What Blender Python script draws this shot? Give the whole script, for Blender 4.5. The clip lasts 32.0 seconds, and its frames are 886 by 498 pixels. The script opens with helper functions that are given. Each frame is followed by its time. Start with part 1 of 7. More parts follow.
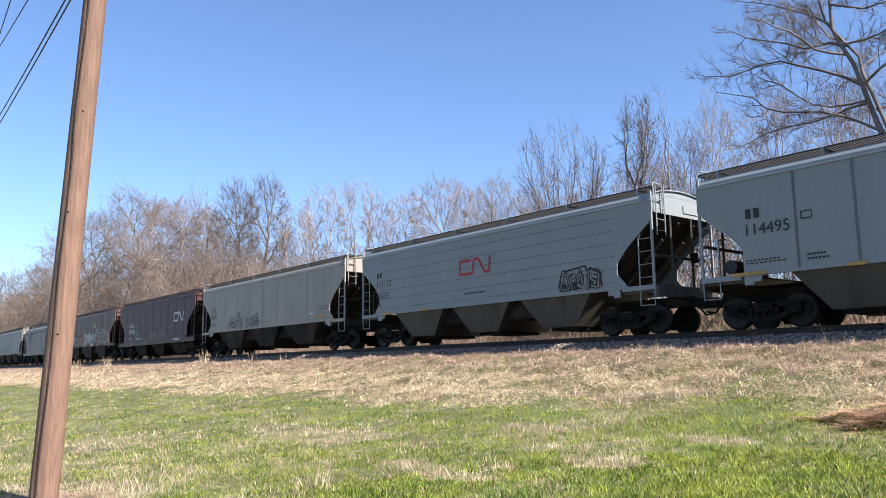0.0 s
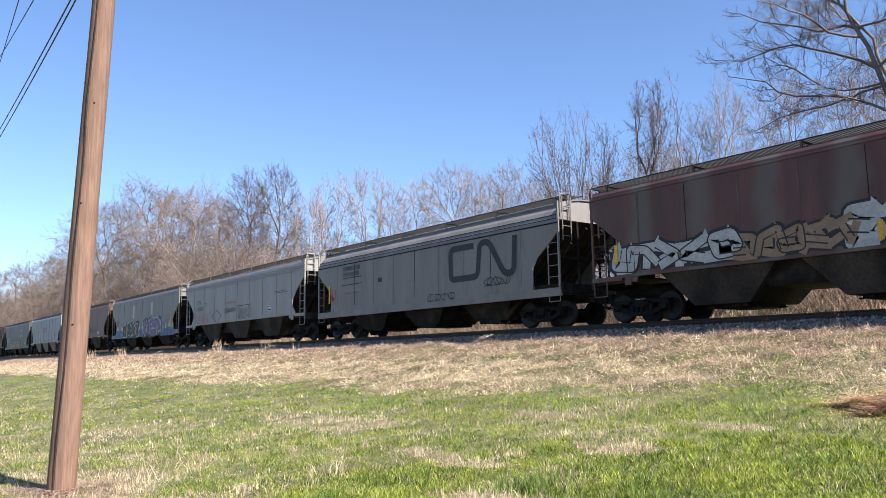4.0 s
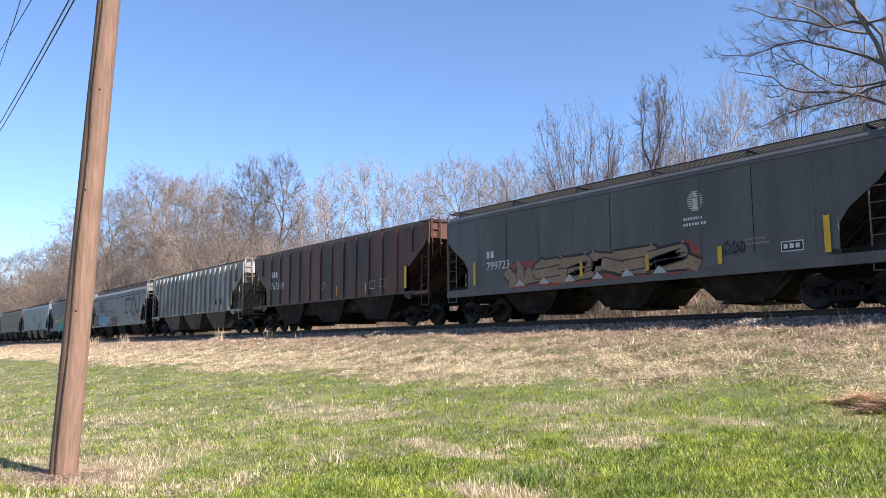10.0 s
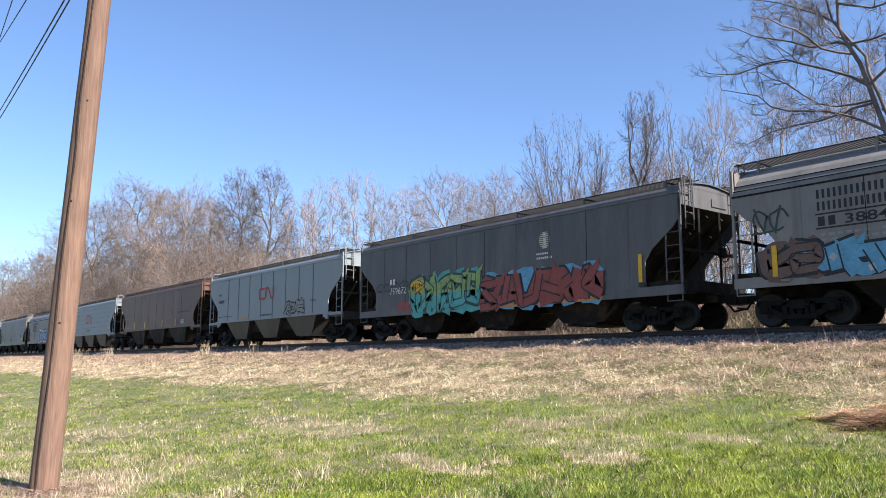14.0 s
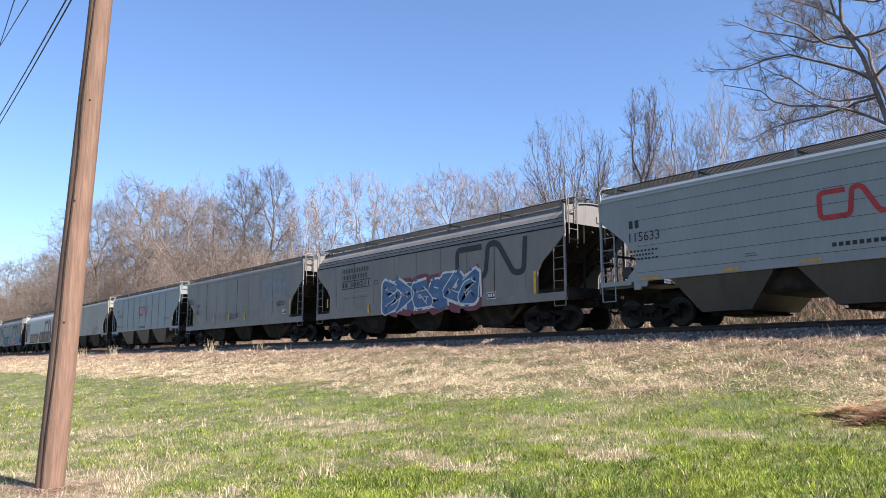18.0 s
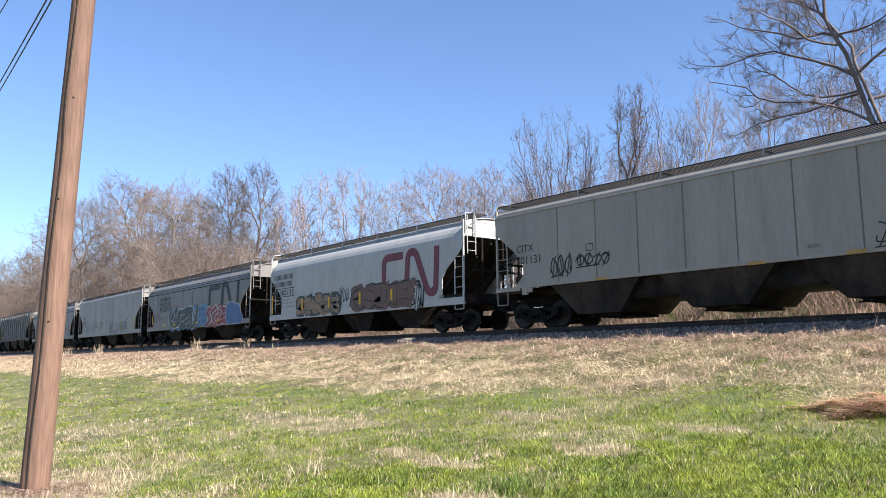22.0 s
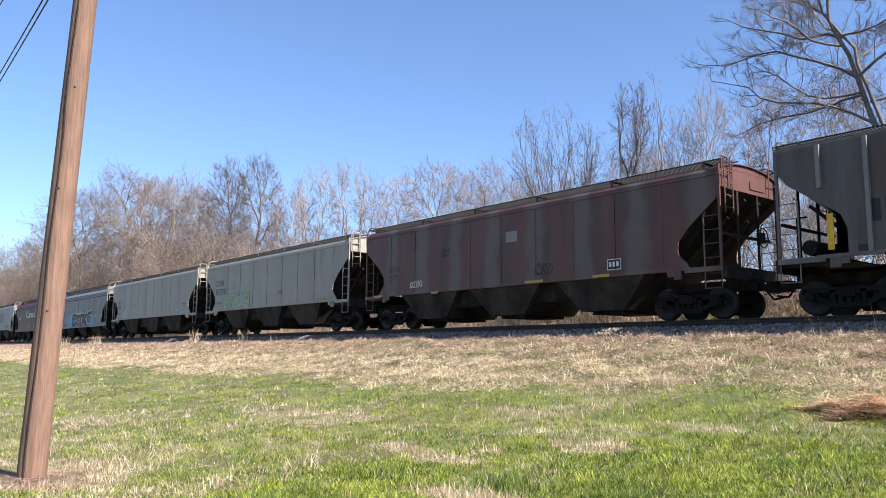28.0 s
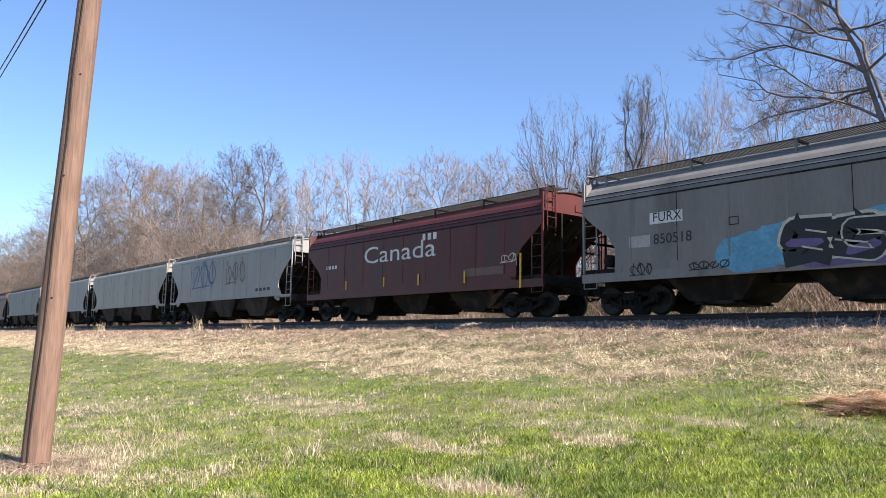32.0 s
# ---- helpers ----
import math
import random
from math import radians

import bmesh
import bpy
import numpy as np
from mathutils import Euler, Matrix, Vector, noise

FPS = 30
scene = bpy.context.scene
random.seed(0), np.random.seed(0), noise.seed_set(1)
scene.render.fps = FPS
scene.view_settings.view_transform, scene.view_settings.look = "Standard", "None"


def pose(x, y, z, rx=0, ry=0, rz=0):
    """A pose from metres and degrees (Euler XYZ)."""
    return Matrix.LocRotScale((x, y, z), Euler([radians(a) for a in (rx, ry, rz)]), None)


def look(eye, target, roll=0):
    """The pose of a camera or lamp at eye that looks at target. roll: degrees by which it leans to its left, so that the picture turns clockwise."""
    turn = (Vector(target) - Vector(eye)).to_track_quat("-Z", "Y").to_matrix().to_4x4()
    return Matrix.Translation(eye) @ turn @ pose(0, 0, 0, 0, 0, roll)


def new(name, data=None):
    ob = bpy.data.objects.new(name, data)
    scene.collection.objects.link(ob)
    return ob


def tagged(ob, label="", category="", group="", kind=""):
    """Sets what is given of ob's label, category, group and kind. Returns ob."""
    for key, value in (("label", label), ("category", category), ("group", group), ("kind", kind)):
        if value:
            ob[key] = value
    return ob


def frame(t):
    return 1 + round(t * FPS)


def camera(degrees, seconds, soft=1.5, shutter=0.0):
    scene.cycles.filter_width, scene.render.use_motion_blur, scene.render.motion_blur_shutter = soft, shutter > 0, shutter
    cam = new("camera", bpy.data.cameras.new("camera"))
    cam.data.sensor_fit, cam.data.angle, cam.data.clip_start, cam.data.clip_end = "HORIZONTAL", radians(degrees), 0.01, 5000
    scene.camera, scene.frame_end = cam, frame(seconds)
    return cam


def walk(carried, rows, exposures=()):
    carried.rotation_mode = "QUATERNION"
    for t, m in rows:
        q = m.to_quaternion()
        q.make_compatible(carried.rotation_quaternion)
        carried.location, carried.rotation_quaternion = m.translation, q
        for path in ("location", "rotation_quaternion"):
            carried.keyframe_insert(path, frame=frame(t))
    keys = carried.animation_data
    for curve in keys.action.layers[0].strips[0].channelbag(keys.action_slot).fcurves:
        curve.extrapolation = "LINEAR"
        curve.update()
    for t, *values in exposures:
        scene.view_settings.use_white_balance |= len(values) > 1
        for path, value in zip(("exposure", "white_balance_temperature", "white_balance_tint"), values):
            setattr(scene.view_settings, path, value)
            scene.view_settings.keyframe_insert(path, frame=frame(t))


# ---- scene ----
cam = camera(59.64, 32.0, soft=0.85)
EYE = (0.0, 0.0, 1.6)
# how the hand-held camera turns while its holder stands still: seconds and Euler angles
LOOKS = [(0, 98.759, 0.668, 51.169), (0.5, 98.635, 0.695, 51.324), (1, 98.537, 0.798, 51.429), (1.5, 98.447, 0.839, 51.488),
         (2, 98.380, 0.914, 51.525), (2.5, 98.243, 1.014, 51.649), (3, 98.103, 1.147, 51.840), (3.5, 97.939, 1.112, 51.996),
         (5.5, 97.790, 0.618, 52.000), (6, 97.759, 0.481, 52.039), (6.5, 97.736, 0.202, 52.066), (7, 97.680, 0.048, 52.095),
         (7.5, 97.545, -0.008, 52.122), (8, 97.387, 0.039, 52.193), (8.5, 97.197, 0.057, 52.258), (9, 97.082, 0.174, 52.274),
         (9.5, 97.128, 0.206, 52.239), (10, 97.264, 0.158, 52.182), (10.5, 97.463, 0.032, 52.066), (11, 97.647, -0.156, 51.908),
         (11.5, 97.769, -0.433, 51.734), (12, 97.940, -0.571, 51.557), (12.5, 98.025, -0.612, 51.389), (13, 98.154, -0.524, 51.223),
         (13.5, 98.290, -0.322, 51.141), (14, 98.332, -0.166, 51.222), (14.5, 98.333, -0.095, 51.407), (16.5, 98.130, 0.037, 51.794),
         (17, 98.130, 0.069, 51.700), (17.5, 98.137, 0.096, 51.614), (18, 98.136, 0.154, 51.493), (18.5, 98.136, 0.211, 51.329),
         (19, 98.168, 0.355, 51.198), (19.5, 98.225, 0.389, 51.027), (20, 98.283, 0.472, 50.916), (20.5, 98.281, 0.525, 50.834),
         (21, 98.207, 0.522, 50.748), (21.5, 98.046, 0.574, 50.678), (22, 97.907, 0.530, 50.590), (22.5, 97.784, 0.498, 50.520),
         (23, 97.689, 0.417, 50.461), (23.5, 97.712, 0.346, 50.456), (24, 97.783, 0.305, 50.552), (24.5, 97.828, 0.344, 50.695),
         (25, 97.775, 0.302, 50.838), (25.5, 97.640, 0.341, 50.919), (27.5, 97.498, -0.081, 50.585), (28, 97.570, -0.319, 50.443),
         (28.5, 97.597, -0.433, 50.406), (29, 97.537, -0.541, 50.457), (29.5, 97.408, -0.550, 50.581), (30, 97.221, -0.591, 50.756),
         (30.5, 97.063, -0.737, 50.860), (31, 96.971, -0.857, 50.852), (31.5, 96.934, -0.947, 50.764), (32, 96.910, -0.977, 50.648)]
walk(cam, [(t, pose(*EYE, rx, ry, rz)) for t, rx, ry, rz in LOOKS], exposures=[(0.0, 1.47, 6500, 15), (32.0, 1.47, 6500, 15)])

# how far the train has run at each time, in metres along its track
RUN = [(0.0, 0.32), (1.0, 16.82), (2.0, 34.4), (3.0, 50.82), (3.5, 59.38), (5.5, 93.34), (6.0, 101.83), (7.0, 119.42), (8.0, 135.68), (9.0, 153.2), (10.0, 169.55), (11.0,
    186.43), (12.0, 203.99), (13.0, 220.4), (14.0, 237.92), (14.5, 246.42), (16.5, 280.29), (17.0, 288.78), (18.0, 305.15), (19.0, 322.69), (20.0, 339.01), (21.0, 356.43),
    (22.0, 372.9), (23.0, 390.41), (24.0, 407.32), (25.0, 423.74), (25.5, 432.77), (28.0, 474.92), (29.0, 491.21), (30.0, 508.14), (31.0, 525.47), (32.0, 541.82)]
# front and back of each car's side sheets at the start, along the track
FRONTS = [5.1, -13.98, -31.32, -49.91, -67.25, -85.99, -104.09, -122.93, -141.07, -159.67, -177.07, -195.11, -213.93, -232.63, -250.73, -269.29, -286.62, -305.32, -322.62,
    -340.71, -358.53, -375.86, -394.88, -413.05, -431.21, -449.49, -467.66, -486.16, -504.89, -522.51, -541.28, -559.87, -577.56, -595.69]
BACKS = [-12.5, -29.83, -48.53, -65.87, -84.55, -102.66, -121.4, -139.74, -158.09, -175.54, -193.87, -212.3, -231.04, -249.17, -267.75, -285.21, -303.74, -321.12, -339.29,
    -357.04, -374.36, -393.09, -410.66, -429.78, -447.96, -466.13, -484.61, -503.45, -521.05, -539.74, -558.12, -575.84, -594.64, -613.55]
TRACK_Y = 20.7
RAIL_Z = 2.553

# ---- light ----
SUN_AZ, SUN_EL = radians(14), radians(42)
world = bpy.data.worlds.new("sky")
scene.world = world
world.use_nodes = True
wn = world.node_tree
sky = wn.nodes.new("ShaderNodeTexSky")
sky.sky_type, sky.sun_disc = "NISHITA", False
sky.sun_elevation, sky.sun_rotation = SUN_EL, radians(90) - SUN_AZ
sky.altitude, sky.air_density, sky.dust_density, sky.ozone_density = 200, 1.0, 0.5, 6.5
wn.nodes["Background"].inputs[1].default_value = 0.083
wn.links.new(sky.outputs[0], wn.nodes["Background"].inputs[0])
sun = new("sun", bpy.data.lights.new("sun", "SUN"))
sun.data.energy, sun.data.angle, sun.data.color = 5.0, radians(0.5), (1.0, 0.95, 0.87)
sun_way = Vector((math.cos(SUN_AZ) * math.cos(SUN_EL), math.sin(SUN_AZ) * math.cos(SUN_EL), math.sin(SUN_EL)))
sun.matrix_world = look(sun_way * 60, (0, 0, 0))


# ---- materials ----
def mat(name, base, dark=None, rough=0.7, metal=0.0, big=0.6, fine=25.0, bump=0.15, bump_scale=60.0, stretch=(1, 1, 1), mix=0.6,
        vary=0.0, per="object", third=None, third_scale=0.25, third_cut=(0.52, 0.66), spec=0.4):
    """A surface with two scales of variation, fine relief and, if asked, a third colour in patches and a shift from piece to piece."""
    m = bpy.data.materials.new(name)
    m.use_nodes = True
    nt = m.node_tree
    n, link = nt.nodes, nt.links.new
    b = n["Principled BSDF"]
    b.inputs["Roughness"].default_value, b.inputs["Metallic"].default_value = rough, metal
    b.inputs["Specular IOR Level"].default_value = spec
    tc, mp = n.new("ShaderNodeTexCoord"), n.new("ShaderNodeMapping")
    mp.inputs["Scale"].default_value = stretch
    info = n.new("ShaderNodeObjectInfo")
    add = n.new("ShaderNodeVectorMath")
    add.operation = "MULTIPLY_ADD"
    link(info.outputs["Random"], add.inputs[0])
    add.inputs[1].default_value = (40, 40, 40)
    link(tc.outputs["Object"], add.inputs[2])
    link(add.outputs[0], mp.inputs[0])

    def noise_tex(scale, detail=4.0):
        t = n.new("ShaderNodeTexNoise")
        t.inputs["Scale"].default_value, t.inputs["Detail"].default_value = scale, detail
        link(mp.outputs[0], t.inputs["Vector"])
        return t

    def ramp(src, a, c, lo, hi):
        r = n.new("ShaderNodeValToRGB")
        r.color_ramp.elements[0].position, r.color_ramp.elements[0].color = a, (*lo, 1)
        r.color_ramp.elements[1].position, r.color_ramp.elements[1].color = c, (*hi, 1)
        link(src, r.inputs[0])
        return r.outputs[0]

    dark = dark or tuple(c * 0.6 for c in base)
    col = ramp(noise_tex(big).outputs[0], 0.35, 0.65, dark, base)
    grain = ramp(noise_tex(fine, 6.0).outputs[0], 0.3, 0.7, (1 - mix * 0.5,) * 3, (1 + mix * 0.25,) * 3)
    mul = n.new("ShaderNodeMix")
    mul.data_type, mul.blend_type = "RGBA", "MULTIPLY"
    mul.inputs[0].default_value = 1.0
    link(col, mul.inputs[6])
    link(grain, mul.inputs[7])
    out = mul.outputs[2]
    if third:
        mask = ramp(noise_tex(third_scale, 8.0).outputs[0], *third_cut, (0, 0, 0), (1, 1, 1))
        mx = n.new("ShaderNodeMix")
        mx.data_type = "RGBA"
        link(mask, mx.inputs[0])
        link(out, mx.inputs[6])
        mx.inputs[7].default_value = (*third, 1)
        out = mx.outputs[2]
    if vary:
        src = info.outputs["Random"]
        if per == "island":
            src = n.new("ShaderNodeNewGeometry").outputs["Random Per Island"]
        hs = n.new("ShaderNodeHueSaturation")
        mr = n.new("ShaderNodeMapRange")
        mr.inputs[3].default_value, mr.inputs[4].default_value = 1 - vary, 1 + vary
        link(src, mr.inputs[0])
        link(mr.outputs[0], hs.inputs["Value"])
        link(out, hs.inputs["Color"])
        out = hs.outputs[0]
    link(out, b.inputs["Base Color"])
    bp = n.new("ShaderNodeBump")
    bp.inputs["Strength"].default_value, bp.inputs["Distance"].default_value = bump, 0.02
    link(noise_tex(bump_scale, 3.0).outputs[0], bp.inputs["Height"])
    link(bp.outputs[0], b.inputs["Normal"])
    return m


def paint(name, base, rust=None, cut=(0.56, 0.7), streak=0.72, mix=0.2):
    """Weathered wagon paint, with streaks that run down and patches of rust or grime."""
    return mat(name, base, tuple(c * streak for c in base), rough=0.55, big=0.7, fine=9.0, bump=0.06, bump_scale=14.0, stretch=(1.6, 1.6, 0.28),
               mix=mix, third=rust or tuple(c * 0.45 for c in base), third_scale=0.9, third_cut=cut, spec=0.35)


def weathered_bands(m, spacing, colour, amount):
    """Paint worn to another colour in upright bands at the sheet joints."""
    nt = m.node_tree
    n, link = nt.nodes, nt.links.new
    base = n["Principled BSDF"].inputs["Base Color"]
    src = base.links[0].from_socket
    tc, sep = n.new("ShaderNodeTexCoord"), n.new("ShaderNodeSeparateXYZ")
    link(tc.outputs["Object"], sep.inputs[0])
    noise = n.new("ShaderNodeTexNoise")
    noise.inputs["Scale"].default_value = 0.8
    link(tc.outputs["Object"], noise.inputs["Vector"])
    add, fold, ramp, mul, mix = n.new("ShaderNodeMath"), n.new("ShaderNodeMath"), n.new("ShaderNodeMapRange"), n.new("ShaderNodeMath"), n.new("ShaderNodeMix")
    add.operation = "MULTIPLY_ADD"
    link(noise.outputs[0], add.inputs[0])
    add.inputs[1].default_value = 0.9
    link(sep.outputs[0], add.inputs[2])
    fold.operation = "PINGPONG"
    link(add.outputs[0], fold.inputs[0])
    fold.inputs[1].default_value = spacing / 2
    ramp.interpolation_type = "SMOOTHSTEP"
    link(fold.outputs[0], ramp.inputs[0])
    ramp.inputs[1].default_value, ramp.inputs[2].default_value = 0.55 * spacing / 2, 0.12 * spacing / 2
    mul.operation = "MULTIPLY"
    link(ramp.outputs[0], mul.inputs[0])
    mul.inputs[1].default_value = amount
    mix.data_type = "RGBA"
    link(mul.outputs[0], mix.inputs[0])
    link(src, mix.inputs[6])
    mix.inputs[7].default_value = (*colour, 1)
    link(mix.outputs[2], base)
    return m


P_GREY_BLUE = paint("paint_blue_grey", (0.20, 0.225, 0.232), cut=(0.7, 0.9), streak=0.94, mix=0.1)
P_GREY = paint("paint_grey", (0.265, 0.255, 0.238), cut=(0.66, 0.85), streak=0.85)
P_PALE = paint("paint_pale_grey", (0.37, 0.37, 0.35), cut=(0.64, 0.85), streak=0.88)
P_TAN_GREY = paint("paint_warm_grey", (0.285, 0.262, 0.222), rust=(0.17, 0.14, 0.11), cut=(0.64, 0.85), streak=0.85)
P_DARK_GREY = paint("paint_dark_grey", (0.094, 0.092, 0.092), cut=(0.6, 0.8))
P_MID_GREY = paint("paint_mid_grey", (0.178, 0.168, 0.155), cut=(0.6, 0.8), streak=0.8)
P_MAROON = paint("paint_maroon", (0.05, 0.0135, 0.0155), cut=(0.6, 0.8), streak=0.85)
P_BROWN = paint("paint_brown", (0.128, 0.066, 0.043), rust=(0.085, 0.05, 0.036), cut=(0.5, 0.7), streak=0.75)
P_RUST = paint("paint_rust", (0.108, 0.041, 0.026), rust=(0.034, 0.022, 0.02), cut=(0.46, 0.62), streak=0.6)
P_RUST_BANDS = weathered_bands(paint("paint_rust_bands", (0.105, 0.045, 0.036), rust=(0.06, 0.035, 0.03), cut=(0.46, 0.66), streak=0.75), 2.1, (0.105, 0.088, 0.075), 0.75)
P_RED = paint("paint_red", (0.085, 0.016, 0.012), rust=(0.05, 0.02, 0.016), cut=(0.5, 0.7), streak=0.75)
P_RIBBED = paint("paint_streaked_grey", (0.34, 0.335, 0.32), rust=(0.16, 0.14, 0.12), cut=(0.45, 0.62), streak=0.6)
P_RIBBED_DARK = paint("paint_streaked_dark_grey", (0.125, 0.118, 0.112), rust=(0.07, 0.052, 0.042), cut=(0.45, 0.62), streak=0.6)
# grime made darker, with the shade under the cars put into the colour
M_GRIME_SHADED = mat("grimy_shaded_steel", (0.02, 0.017, 0.015), (0.01, 0.009, 0.008), rough=0.75, big=2.0, fine=20, third=(0.034, 0.025, 0.019), third_scale=2.0, spec=0.12)
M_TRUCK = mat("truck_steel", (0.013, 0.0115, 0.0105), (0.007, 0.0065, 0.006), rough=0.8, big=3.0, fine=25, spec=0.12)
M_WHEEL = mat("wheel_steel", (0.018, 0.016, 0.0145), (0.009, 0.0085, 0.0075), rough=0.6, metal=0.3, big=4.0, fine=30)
# brown dust, darkened to hold the shade of bays and end recesses
M_BAY = mat("dusty_shaded_bay", (0.05, 0.041, 0.033), (0.016, 0.014, 0.012), rough=0.8, big=1.2, fine=15, stretch=(1, 1, 0.6), spec=0.12)
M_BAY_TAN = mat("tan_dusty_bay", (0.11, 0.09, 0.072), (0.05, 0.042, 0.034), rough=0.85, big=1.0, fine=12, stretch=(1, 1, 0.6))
# the blue-grey side paint, dusty and darkened for the shade of down-facing bays
P_BAY = paint("paint_dusty_shaded_bay", (0.052, 0.047, 0.04), cut=(0.55, 0.75))
# side paints darkened, so joints and ribs carry shade in their colour
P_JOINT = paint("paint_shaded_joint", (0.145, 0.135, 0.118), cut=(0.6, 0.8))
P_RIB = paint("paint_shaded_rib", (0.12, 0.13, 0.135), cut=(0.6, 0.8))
M_GRATE = mat("galvanised_grate", (0.032, 0.032, 0.032), rough=0.6, metal=0.3, big=3.0)
M_RAIL = mat("rail_steel", (0.05, 0.036, 0.028), rough=0.7, metal=0.2, big=2.0)
M_TIE = mat("sleeper_wood", (0.08, 0.06, 0.045), rough=0.9, big=2.0, stretch=(4, 1, 1))
M_BALLAST = mat("ballast_stone", (0.30, 0.25, 0.205), (0.10, 0.082, 0.066), rough=0.95, big=8.0, fine=40, bump=0.9, bump_scale=20, vary=0.5, per="island")
M_SOIL = mat("bank_soil", (0.14, 0.135, 0.055), (0.07, 0.07, 0.028), rough=1.0, big=0.5, fine=12, bump=0.8, bump_scale=9, third=(0.07, 0.09, 0.025), third_scale=0.35)
M_GREEN = mat("green_blades", (0.315, 0.37, 0.056), (0.195, 0.245, 0.034), rough=0.6, big=1.6, fine=8.0, bump=0.0, vary=0.6, per="island")
M_GREEN_DEEP = mat("deep_green_blades", (0.145, 0.21, 0.032), (0.075, 0.125, 0.018), rough=0.65, big=1.6, fine=8.0, bump=0.0, vary=0.6, per="island")
M_STRAW = mat("straw_blades", (0.64, 0.53, 0.36), (0.42, 0.33, 0.21), rough=0.8, big=1.8, fine=8.0, bump=0.0, vary=0.5, per="island")
M_BROWN_WEED = mat("brown_weeds", (0.50, 0.36, 0.275), (0.25, 0.17, 0.125), rough=0.85, big=1.8, fine=8.0, bump=0.0, vary=0.55, per="island")
M_THATCH = mat("matted_straw", (0.80, 0.66, 0.45), (0.37, 0.28, 0.185), rough=0.85, big=1.8, fine=8.0, bump=0.0, vary=0.6, per="island")
M_RUSSET = mat("russet_needles", (0.74, 0.47, 0.30), (0.50, 0.29, 0.18), rough=0.8, big=2.0, fine=6.0, bump=0.0, vary=0.4, per="island")
M_BARK = mat("grey_bark", (0.30, 0.26, 0.23), (0.2, 0.17, 0.15), rough=0.95, big=1.5, fine=14, bump=0.6, bump_scale=18, stretch=(1, 1, 0.3))
M_TWIG = mat("brown_twigs", (0.36, 0.285, 0.24), (0.25, 0.195, 0.165), rough=0.9, big=0.6, fine=6, bump=0.0, vary=0.25)
M_TWIG_WOOD = mat("grey_brown_twigs", (0.26, 0.20, 0.162), (0.17, 0.13, 0.105), rough=0.9, big=0.6, fine=6, bump=0.0, vary=0.3)
M_TWIG_MID = mat("mid_brown_twigs", (0.21, 0.165, 0.145), (0.14, 0.112, 0.10), rough=0.9, big=0.6, fine=6, bump=0.0, vary=0.2)
M_TWIG_DARK = mat("dark_twigs", (0.18, 0.147, 0.13), (0.12, 0.096, 0.086), rough=0.9, big=0.6, fine=6, bump=0.0)
M_POLE = mat("pole_wood", (0.178, 0.106, 0.073), (0.128, 0.075, 0.051), rough=0.85, big=0.7, fine=9, bump=0.35, bump_scale=16, stretch=(4, 4, 0.3), mix=0.6)
M_CRACK = mat("dark_crack", (0.035, 0.025, 0.02), rough=1.0)
M_WIRE = mat("black_wire", (0.03, 0.03, 0.035), rough=0.6)


def thin_leaf(m, amount):
    """Lets part of the light through a blade."""
    nt = m.node_tree
    b = nt.nodes["Principled BSDF"]
    tr, mx = nt.nodes.new("ShaderNodeBsdfTranslucent"), nt.nodes.new("ShaderNodeMixShader")
    mx.inputs[0].default_value = amount
    nt.links.new(b.inputs["Base Color"].links[0].from_socket, tr.inputs[0])
    nt.links.new(b.outputs[0], mx.inputs[1])
    nt.links.new(tr.outputs[0], mx.inputs[2])
    nt.links.new(mx.outputs[0], nt.nodes["Material Output"].inputs[0])


thin_leaf(M_GREEN, 0.45)
thin_leaf(M_GREEN_DEEP, 0.35)
thin_leaf(M_STRAW, 0.35)
thin_leaf(M_THATCH, 0.3)
thin_leaf(M_RUSSET, 0.2)
thin_leaf(M_BROWN_WEED, 0.25)


